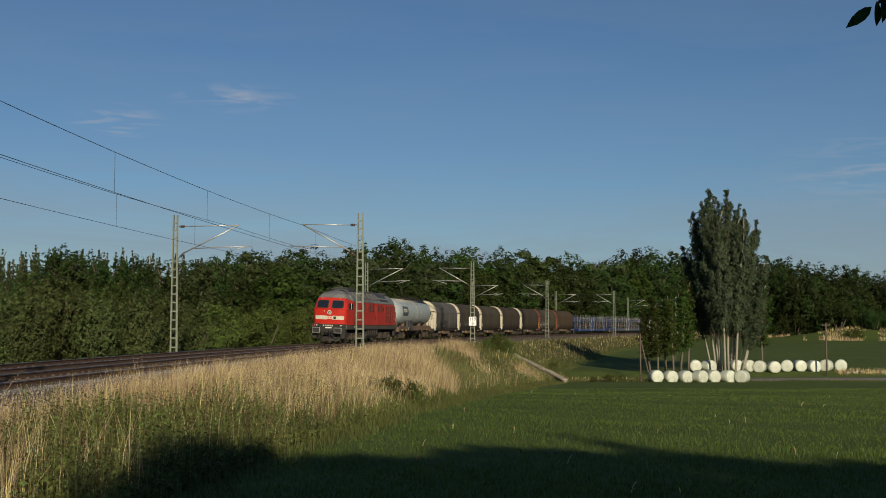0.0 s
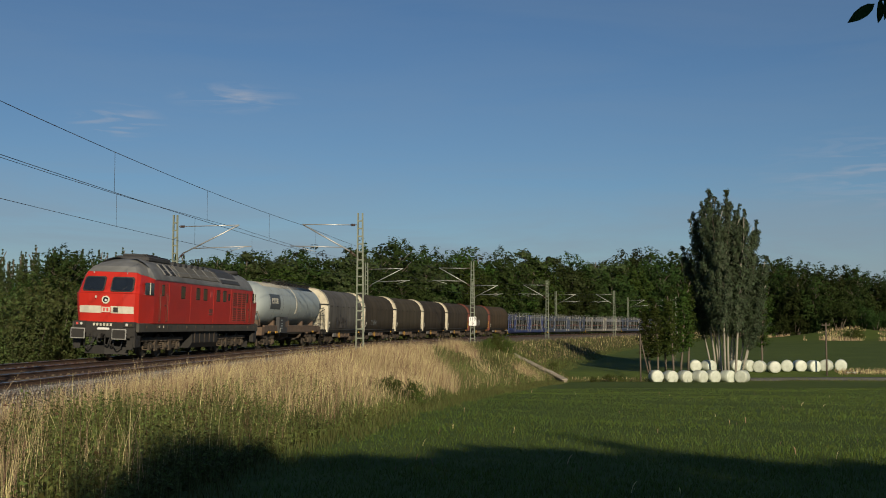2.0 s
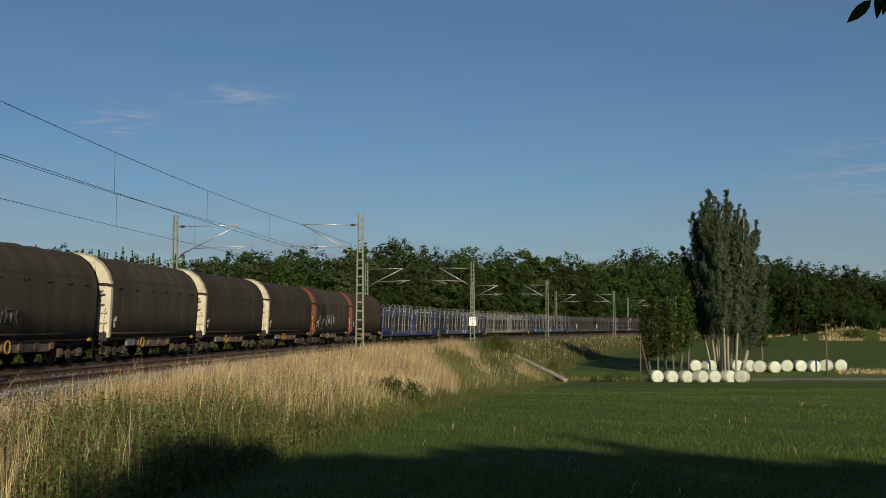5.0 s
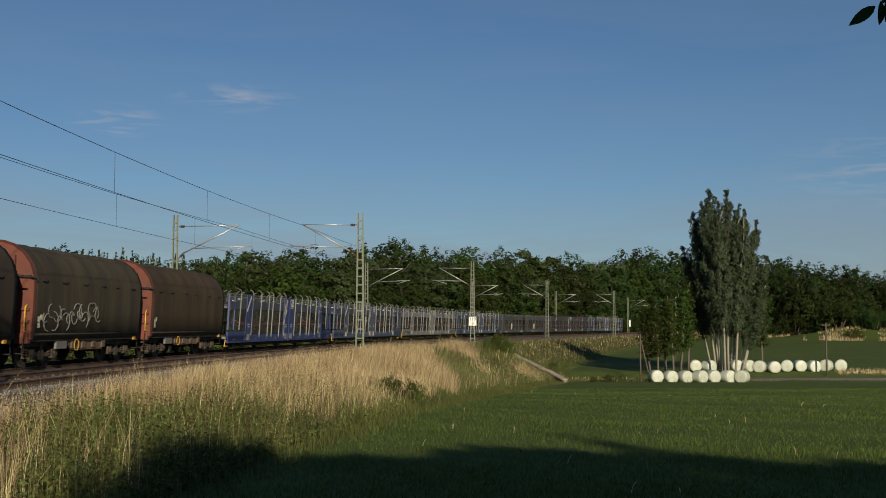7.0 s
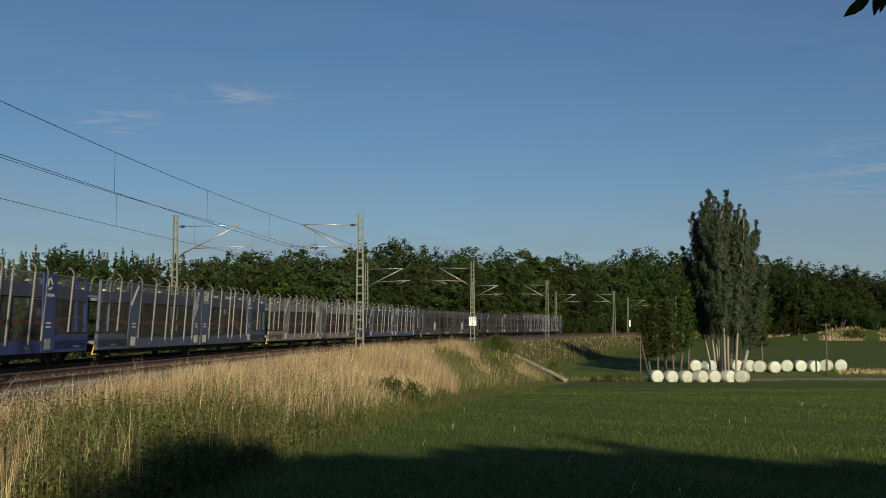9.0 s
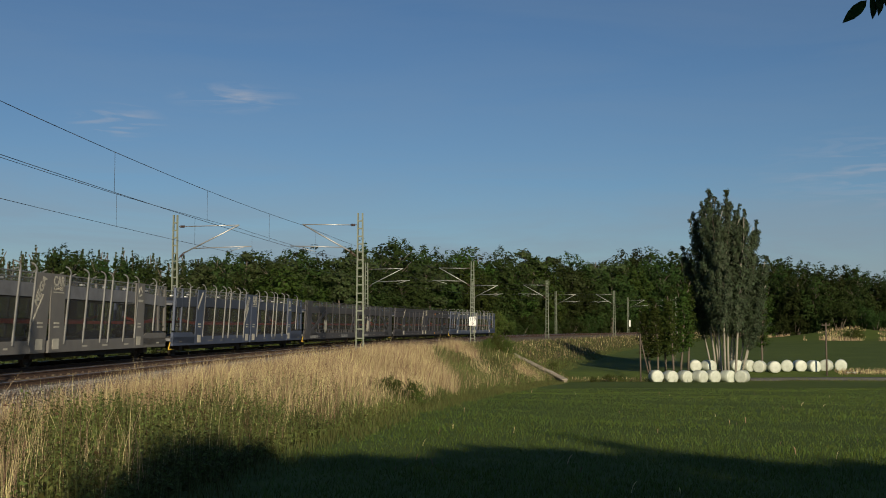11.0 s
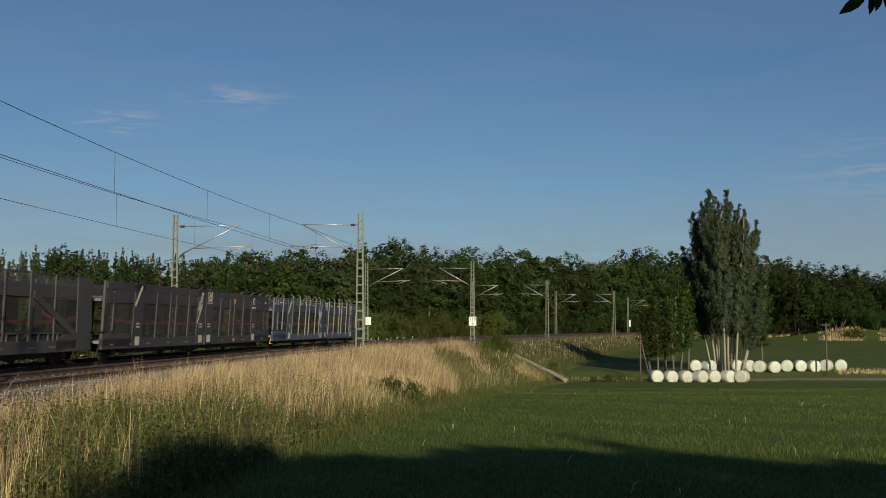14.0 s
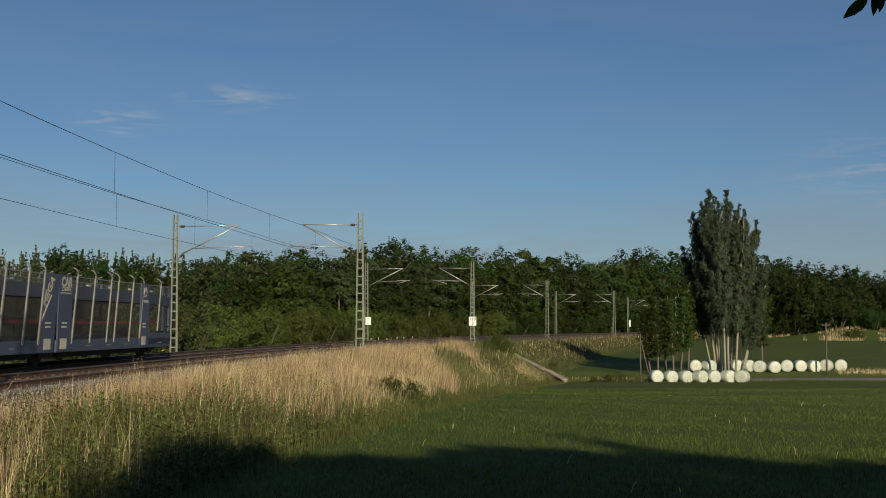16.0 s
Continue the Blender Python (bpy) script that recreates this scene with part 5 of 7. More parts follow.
    # sides
    for sx in (-1, 1):
        x = sx * 1.472
        for y in (3.0, L - 3.9):
            plate(M["rubber"], t, "cab_door_window", x, y + 0.28, y + 0.62, 2.72, 3.22, 0.012)
            w = plate(M["dirtyglass"], t, "door_pane", x, y + 0.32, y + 0.58, 2.76, 3.18, 0.018, bev=0.004)
            for yy in (y - 0.02, y + 0.92):
                bm = B(); tube(bm, [(x + sx * 0.01, yy, 1.62), (x + sx * 0.07, yy, 1.66), (x + sx * 0.07, yy, 2.75), (x + sx * 0.01, yy, 2.79)], 0.02)
                part("handrail", bm, M["oxide"], t)
            plate(M["frame"], t, "door_handle", x, y + 0.7, y + 0.76, 2.28, 2.36, 0.04)
            bm = B()
            for yy in (y, y + 0.9):
                box(bm, *sorted((x, x + sx * 0.008)), yy - 0.012, yy + 0.012, 1.56, 3.3)
            part("door_edge", bm, M["oxide"], t)
        for y, d in ((0, 1), (L, -1)):
            ys = sorted((y + d * 1.45, y + d * 2.25))
            o = sx * 1.40
            bm = B(); loft(bm, [[(sx * (1.37 + 0.08 * (k == (d > 0))), yy, 2.72), (sx * (1.37 + 0.08 * (k == (d > 0))), yy, 3.24), (sx * (1.42 + 0.075 * (k == (d > 0))), yy, 3.24), (sx * (1.42 + 0.075 * (k == (d > 0))), yy, 2.72)] for k, yy in enumerate(ys)])
            cw = part("cab_side_window", bm, M["cabglass"], t, "dark cab side window with pale frame")
            bm = B(); ym = (ys[0] + ys[1]) / 2
            box(bm, *sorted((sx * 1.44, sx * 1.482)), ym - 0.02, ym + 0.02, 2.72, 3.24)
            part("window_bar", bm, M["dirtywhite"], cw)
        for y in (6.2, 8.45, 9.6, 11.8, 12.95):
            plate(M["rubber"], t, "window_frame", x, y - 0.30, y + 0.30, 2.66, 3.24, 0.010)
            plate(M["dirtyglass"], t, "engine_room_window", x, y - 0.25, y + 0.25, 2.70, 3.20, 0.016)
        plate(M["logored"], t, "side_emblem", x, 10.45, 10.85, 2.85, 3.1, 0.012)
        for z in (1.78, 2.02, 2.26, 2.50, 2.62):
            for y0, y1 in ((4.3, 10.9), (11.1, 14.0)):
                plate(M["red"], t, "body_bead", x, y0, y1, z, z + 0.025, 0.016)
        for y in (4.25, 7.3, 11.0, 14.1):
            plate(M["red"], t, "panel_joint", x, y, y + 0.03, 1.56, 3.3, 0.012)
        for y in (14.5, 15.4, 16.3):
            for z0, z1 in ((1.7, 2.38), (2.48, 3.2)):
                g = plate(M["oxide"], t, "air_grille", x, y, y + 0.72, z0, z1, 0.012)
                for i in range(6):
                    zz = z0 + 0.05 + i * (z1 - z0 - 0.08) / 6
                    plate(M["red"], g, "louvre", x + sx * 0.012, y + 0.04, y + 0.68, zz, zz + 0.035, 0.012)
        plate(M["frame"], t, "vent_hatch", x, 13.6, 13.95, 2.75, 3.1, 0.012)
        plate(M["oxide"], t, "vent_hatch", x, 10.3, 10.9, 1.95, 2.25, 0.012)
        # cantrail gutter
        bm = B(); box(bm, *sorted((x - sx * 0.02, x + sx * 0.02)), 2.4, L - 2.4, 3.40, 3.44)
        part("gutter", bm, M["roofgrey"], t)
    for yc in (4.9, L - 4.9):
        ax = (yc - 1.85, yc, yc + 1.85)
        wheels(t, ax, 0.525)
        bogie_frame(t, yc, 2.75, 0.525, ax, M["bogie"])
    buffers(t, (0.02, L - 0.02), True)
    VEHICLES.append((t, 0.0, L))


locomotive()


# ---------------- tank wagon ----------------
def tank_wagon():
    u0, L = 20.82, 16.7
    t = thing("tank_wagon", "pale grey pressure tank wagon with rusty frame and roof walkway", "tank wagon")
    zc, R = 2.78, 1.33

    def circ(y, r, dz=0.0, n=40):
        return [(r * math.cos(a), y, zc + dz + r * math.sin(a)) for a in (2 * math.pi * i / n for i in range(n))]
    rings = [circ(0.75, 0.15, -0.05), circ(0.80, 0.55, -0.05), circ(0.98, 0.95, -0.03), circ(1.35, 1.18), circ(2.05, R), circ(L - 1.6, R), circ(L - 1.15, R - 0.05), circ(L - 0.85, R - 0.22), circ(L - 0.66, 0.75), circ(L - 0.62, 0.2)]
    tk = part("tank", loft(B(), rings, smooth=True), M["tank"], t, "dusty pale grey tank shell")
    for y in (3.3, 5.3, 7.1, 9.6, 11.6, 13.4):
        bm = B(); loft(bm, [circ(y - 0.012, R - 0.01), circ(y - 0.012, R + 0.004), circ(y + 0.012, R + 0.004), circ(y + 0.012, R - 0.01)])
        part("weld_seam", bm, M["roofgrey"], tk)
    bm = B()
    loft(bm, [[(R * 1.004 * math.cos(a), y, zc + R * 1.004 * math.sin(a)) for a in np.linspace(radians(52), radians(128), 15)] + [(0, y, zc)] for y in (2.05, L - 1.6)], smooth=True)
    part("soiled_crown", bm, M["tanktop"], tk, "brownish grime along the tank top")

    def arc_panel(y0, y1, a0, a1, off, name, m_, par, sx=1):
        bm = B(); n = 10
        aa = np.linspace(radians(a0), radians(a1), n)
        loft(bm, [[(sx * (R + off) * math.cos(a), y, zc + (R + off) * math.sin(a)) for a in aa] + [(sx * (R - 0.02) * math.cos(a), y, zc + (R - 0.02) * math.sin(a)) for a in aa[::-1]] for y in (y0, y1)], smooth=False)
        return part(name, bm, M[m_], par)
    for sx in (-1, 1):
        pn = arc_panel(2.25, 4.55, -14, 26, 0.010, "name_panel", "panelgrey", tk, sx)
        for i, (y, w) in enumerate(((2.62, 0.30), (3.02, 0.30), (3.40, 0.26), (3.74, 0.28))):
            arc_panel(y, y + w, 1, 15, 0.018, "logo_block", "dirtywhite", pn, sx)
            arc_panel(y + 0.09, y + w - 0.08, 4, 11, 0.022, "logo_notch", "panelgrey", pn, sx)
        arc_panel(8.55, 8.78, -25, 62, 0.014, "white_band", "dirtywhite", tk, sx)
        arc_panel(15.0, 15.5, -6, 10, 0.02, "small_plate", "panelgrey", tk, sx)
        # frame
        bm = B(); box(bm, *sorted((sx * 1.18, sx * 1.30)), 1.2, L - 1.2, 1.02, 1.46)
        part("side_sill", bevel(bm, 0.015), M["rustframe"], t, "dusty rust-brown side sill")
        for y in (1.5, 4.7, 8.3, 12.0, 15.0):
            bm = B(); box(bm, *sorted((sx * 0.55, sx * 0.88)), y, y + 0.25, 1.40, 1.75)
            part("saddle", bm, M["rustframe"], t)
        for y in (2.0, 3.6, 13.2):
            plate(M["ochre"], t, "ochre_bracket", sx * 1.30, y, y + 0.5, 0.98, 1.10, 0.05)
        # equipment box
        bx = B(); box(bx, *sorted((sx * 1.20, sx * 1.44)), 4.05, 6.05, 0.98, 1.98)
        eb = part("equipment_box", bevel(bx, 0.02), M["roofdark"], t, "dark lettered equipment panel")
        for z, k in ((1.75, 0.2), (1.55, 0.3), (1.4, 0.35), (1.25, 0.32)):
            plate(M["dustgrey"] if False else M["tank"], eb, "lettering_bar", sx * 1.442, 4.5, 4.5 + k, z, z + 0.06, 0.004)
        plate(M["dirtywhite"], eb, "label", sx * 1.442, 4.15, 4.4, 1.05, 1.3, 0.004)
        plate(M["rustframe"], eb, "label", sx * 1.442, 5.45, 5.85, 1.35, 1.7, 0.004)
    bm = B(); box(bm, -0.35, 0.35, 0.7, L - 0.7, 0.85, 1.25)
    part("centre_sill", bm, M["frame"], t)
    for y in (1.0, L - 1.1):
        bm = B(); box(bm, -1.3, 1.3, y - 0.35, y + 0.25, 0.85, 1.35)
        part("end_beam", bevel(bm, 0.02), M["rustframe"], t)
    # roof walkway
    for sx in (-0.45, 0.45):
        bm = B(); box(bm, sx - 0.04, sx + 0.04, 6.4, L - 1.2, zc + R + 0.10, zc + R + 0.15)
        part("walkway_rail", bm, M["frame"], t)
        bm = B(); tube(bm, [(sx, 6.4, zc + R + 0.28), (sx, L - 1.2, zc + R + 0.28)], 0.018)
        part("guard_rail", bm, M["frame"], t)
    for i in range(11):
        y = 6.5 + i * 0.85
        bm = B(); box(bm, -0.5, 0.5, y, y + 0.06, zc + R - 0.1, zc + R + 0.10)
        part("walkway_bracket", bm, M["frame"], t)
        for sx in (-0.45, 0.45):
            bm = B(); rod(bm, (sx, y, zc + R + 0.1), (sx, y, zc + R + 0.28), 0.014, seg=5)
            part("stanchion", bm, M["frame"], t)
    bm = B(); rod(bm, (0, 8.0, zc + R - 0.1), (0, 8.0, zc + R + 0.2), 0.3, 0.3, 18)
    part("manhole", bm, M["frame"], t)
    bm = B()
    rod(bm, (0.2, 7.6, 0.75), (0.2, 9.4, 0.75), 0.28, seg=14); rod(bm, (-0.5, 8.2, 0.8), (0.9, 8.2, 0.8), 0.14, seg=10)
    part("discharge_valve", bm, M["bogie"], t)
    bm = B(); tube(bm, [(1.1, 1.0, 1.35), (1.1, 0.75, 1.9), (0.95, 0.7, 2.3), (0.7, 0.7, 2.0), (0.7, 0.9, 1.35)], 0.025)
    part("end_handrail", bm, M["rustframe"], t)
    for sx in (-1, 1):
        for x in (0.95, 1.2):
            bm = B(); rod(bm, (sx * x, L - 0.55, 0.6), (sx * x, L - 0.55, 2.7), 0.02, seg=6)
            part("ladder_rail", bm, M["frame"], t)
        for i in range(7):
            bm = B(); rod(bm, (sx * 0.95, L - 0.55, 0.7 + 0.3 * i), (sx * 1.2, L - 0.55, 0.7 + 0.3 * i), 0.014, seg=6)
            part("rung", bm, M["frame"], t)
    for yc in (2.8, L - 2.8):
        ax = (yc - 0.9, yc + 0.9)
        wheels(t, ax, 0.475)
        bogie_frame(t, yc, 1.55, 0.475, ax, M["bogie"])
    buffers(t, (0.0, L))
    VEHICLES.append((t, u0, u0 + L))


tank_wagon()


# ---------------- covered coil wagons ----------------
def coil_wagon(u0, u1, end_mat, tarp_mat, label, style):
    L = u1 - u0
    t = thing("coil_wagon", label, "covered wagon", "covered coil wagons")
    base = [(1.44, 0.97), (1.46, 2.0), (1.46, 2.85), (1.42, 3.12), (1.28, 3.48), (1.02, 3.82), (0.68, 4.05), (0.3, 4.16), (0.0, 4.18)]
    prof = base + [(-x, z) for x, z in base[::-1][1:]]
    rnd = random.Random(int(u0))

    def sec(y, k=1.0, sag=0.0):
        out = []
        for x, z in prof:
            wv = 1 + sag * (0.5 + 0.5 * math.sin(z * 3.1 + y * 2)) * (1 if z > 1.3 else 0.3)
            out.append((x * k * wv, y, (z - 1.1) * k * (1 + sag * 0.6) + 1.1))
        return out
    # end walls with a hood that stands proud of the tarpaulin
    for y, d in ((0.62, 1), (L - 0.62, -1)):
        kk = 1.0 if d > 0 else 0.965
        hw = 0.28 if style == 1 else 0.17
        ew = part("end_wall", loft(B(), [sec(y + d * 0.06, 0.985 * kk), sec(y + d * 0.0, 1.01 * kk), sec(y + d * hw, 1.012 * kk), sec(y + d * (hw + 0.03), 0.98 * kk)]), M[end_mat], t)
        for x in (-0.75, 0.75):
            bm = B(); box(bm, x - 0.05, x + 0.05, *sorted((y - d * 0.07, y + d * 0.03)), 1.1, 3.7)
            part("end_post", bm, M[end_mat], ew)
        for z in (1.55, 1.95, 3.02):
            bm = B(); box(bm, -1.35, 1.35, *sorted((y - d * 0.045, y + d * 0.03)), z - 0.04, z + 0.04)
            part("end_rail", bm, M[end_mat] if z < 3 else M["frame"], ew)
        for sx in (-1, 1):
            bm = B(); tube(bm, [(sx * 1.28, y - d * 0.02, 1.2), (sx * 1.28, y - d * 0.16, 1.25), (sx * 1.28, y - d * 0.16, 2.0), (sx * 1.28, y - d * 0.02, 2.1)], 0.022)
            part("grab_rail", bm, M["yellow"] if end_mat != "cream" else M[end_mat], ew)
            bm = B(); tube(bm, [(sx * 0.95, y - d * 0.05, 1.12), (sx * 0.95, y - d * 0.22, 0.5), (sx * 1.25, y - d * 0.22, 0.5), (sx * 1.25, y - d * 0.05, 1.12)], 0.022)
            part("shunter_step", bm, M["frame"], t)
            bm = B(); rod(bm, (sx * 1.38, y - d * 0.08, 3.0), (sx * 1.58, y - d * 0.08, 3.0), 0.035, seg=8)
            part("hood_latch", bm, M["frame"], ew)
    # tarpaulin over bows
    rings, n = [], 44
    for i in range(n + 1):
        y = 0.80 + (L - 1.42) * i / n
        s = 0.006 * math.cos(i * 2 * math.pi * 7 / n) + rnd.uniform(-0.002, 0.002)
        rings.append(sec(y, 0.985 + s * 0.7, s))
    part("tarpaulin", loft(B(), rings, smooth=True), M[tarp_mat], t, "dusty dark tarpaulin hood pulled over bows")
    for sx in (-1, 1):
        bm = B(); rod(bm, (sx * 1.43, 0.9, 1.13), (sx * 1.43, L - 0.9, 1.13), 0.035, seg=8)
        part("tarp_rail", bm, M["frame"], t)
        bm = B(); box(bm, *sorted((sx * 1.2, sx * 1.38)), 0.7, L - 0.7, 0.88, 1.10)
        part("side_sill", bevel(bm, 0.012), M["frame"], t)
        # sagging belly of the underframe
        bm = B()
        loft(bm, [[(sx * 1.22, 3.9, 0.9), (sx * 1.22, 4.5, 0.55), (sx * 1.22, L - 4.5, 0.55), (sx * 1.22, L - 3.9, 0.9)], [(sx * 1.30, 3.9, 0.9), (sx * 1.30, 4.5, 0.55), (sx * 1.30, L - 4.5, 0.55), (sx * 1.30, L - 3.9, 0.9)]])
        part("belly_plate", bm, M["rustframe"], t, "faded rusty belly plate")
        for i in range(4):
            y = 4.3 + i * (L - 8.9) / 3
            plate(M["rustframe"], t, "gusset", sx * 1.30, y, y + 0.3, 0.62, 0.88, 0.05)
        plate(M["dustgrey"], t, "box_locker", sx * 1.28, 2.9, 3.8, 0.62, 0.92, 0.09)
        bm = B()
        for k in range(16):
            a, b = 2 * math.pi * k / 16, 2 * math.pi * (k + 1) / 16
            rod(bm, (sx * 1.40, 4.6 + 0.2 * math.cos(a), 0.74 + 0.2 * math.sin(a)), (sx * 1.40, 4.6 + 0.2 * math.cos(b), 0.74 + 0.2 * math.sin(b)), 0.02, seg=5)
        part("handwheel", bm, M["ochre"], t, "ochre brake handwheel")
        for y, z, k in ((1.1, 1.55, 0.16), (1.1, 1.35, 0.16), (1.28, 1.62, 0.14)):
            plate(M["dirtywhite"], t, "data_plate", sx * 1.447, y, y + k, z, z + 0.17, 0.006)
        for y in (L - 1.35,):
            plate(M["ochre"], t, "lever", sx * 1.36, y, y + 0.22, 0.86, 0.98, 0.08)
    # short dark tubes drawn for the shade in the tarpaulin's folds
    for k in range(6):
        y = 1.7 + k * (L - 3.4) / 5 + rnd.uniform(-0.2, 0.2)
        bm = B(); tube(bm, [(1.452, y - 0.22, 2.93), (1.462, y, 2.88), (1.452, y + 0.22, 2.93)], 0.022, 5)
        part("tarp_fold", bm, M["frame"], t)
    # sprayed strokes, unreadable
    g = {1: ("graffdark", 3.3, 6.9, 1.3, 2.3, 11), 2: ("graffiti", 1.6, 6.6, 1.3, 2.2, 20), 3: ("panelgrey", 3.0, 5.4, 1.5, 2.0, 6)}.get(style)
    if g:
        m_, y0, y1, z0, z1, cnt = g
        for k in range(cnt):
            y = y0 + (y1 - y0) * k / cnt
            h = rnd.uniform(0.55, 1.0) * (z1 - z0)
            bm = B()
            if style == 2:
                a0, q, zc = rnd.uniform(0, 6.28), rnd.uniform(0.16, 0.34), rnd.uniform(z0 + 0.2, z1 - 0.15)
                arc = [(1.474, y + q * 1.1 * math.cos(a0 + i * 0.6), zc + q * math.sin(a0 + i * 0.6)) for i in range(7)]
                for a, b in zip(arc, arc[1:]):
                    bar(bm, a, b, 0.018, 0.035)
                part("paint_stroke", bm, M[m_], t)
                continue
            pts = [(1.458, y + rnd.uniform(-.05, .05), z0), (1.475, y + rnd.uniform(-0.1, 0.15), z0 + h * 0.5), (1.472, y + rnd.uniform(-0.05, 0.2), z0 + h)]
            for a, b in zip(pts, pts[1:]):
                bar(bm, a, b, 0.018, 0.13 if m_ == "graffdark" else 0.06)
            if k % 3 == 0:
                bar(bm, (1.474, y, z0 + h), (1.474, y + 0.35, z0 + h * 0.95), 0.018, 0.06)
            part("paint_stroke", bm, M[m_], t)
    if end_mat == "cream":
        for k in range(5):
            z = 2.15 + 0.13 * k
            bm = B(); bar(bm, (0.9 + 0.12 * math.sin(k * 2.4), 0.55, z), (1.15 + 0.1 * math.cos(k * 1.9), 0.55, z + 0.1), 0.03, 0.035)
            part("paint_scrawl", bm, M["graffdark"], t)
            bm = B(); bar(bm, (-0.3 + 0.16 * k, 0.55, 3.45 + 0.1 * math.sin(k * 2.1)), (-0.2 + 0.16 * k, 0.55, 3.55 - 0.09 * math.sin(k)), 0.03, 0.035)
            part("paint_scrawl", bm, M["graffdark"], t)
    bm = B(); box(bm, -0.3, 0.3, 0.6, L - 0.6, 0.8, 1.1)
    part("centre_sill", bm, M["frame"], t)
    for y in (0.75, L - 0.75):
        bm = B(); box(bm, -1.35, 1.35, y - 0.14, y + 0.14, 0.82, 1.16)
        part("end_beam", bevel(bm, 0.02), M["frame"] if end_mat == "cream" else M["oxide"], t)
    bm = B(); box(bm, -1.4, 1.4, 0.75, L - 0.75, 1.08, 1.16)
    part("floor_plate", bm, M["frame"], t)
    for yc in (2.35, L - 2.35):
        ax = (yc - 0.9, yc + 0.9)
        wheels(t, ax, 0.475)
        bogie_frame(t, yc, 1.5, 0.475, ax, M["bogie"])
    buffers(t, (0.0, L))
    VEHICLES.append((t, u0, u1))


for _a, _b, _e, _t, _l, _st in (
        (37.5, 50.1, "cream", "tarpgrey", "covered coil wagon, cream end walls and faded grey-black tarpaulin", 1),
        (50.1, 62.7, "cream", "tarp", "covered coil wagon, cream end walls and brown-black tarpaulin", 3),
        (62.7, 75.3, "cream", "tarp", "covered coil wagon, cream end walls and dark brown tarpaulin", 0),
        (75.3, 87.6, "cream", "tarp", "covered coil wagon, cream end walls and dark brown tarpaulin", 0),
        (87.6, 99.8, "cream", "tarp", "covered coil wagon, cream end walls and dusty brown tarpaulin", 0),
        (99.8, 111.6, "oxide", "tarp", "covered coil wagon, oxide-red end walls and sprayed dark tarpaulin", 2),
        (111.6, 123.9, "oxide", "tarprust", "covered coil wagon, oxide-red end walls and rust-brown tarpaulin", 0)):
    coil_wagon(_a, _b, _e, _t, _l, _st)


# ---------------- car carriers ----------------
def bent_post(parent, sx, y, zb, zt, mat_, lean, r=0.045):
    """Galvanised side post that curls inwards above the mesh."""
    bm = B()
    y2 = y + lean
    bar(bm, (sx * 1.47, y, zb), (sx * 1.45, y2, zt - 0.28), 0.05, 0.10)
    tube(bm, [(sx * 1.45, y2, zt - 0.30), (sx * 1.44, y2 + 0.01, zt - 0.16), (sx * 1.36, y2 + 0.02, zt - 0.05), (sx * 1.24, y2 + 0.02, zt)], 0.028, 6)
    return part("side_post", bm, mat_, parent)


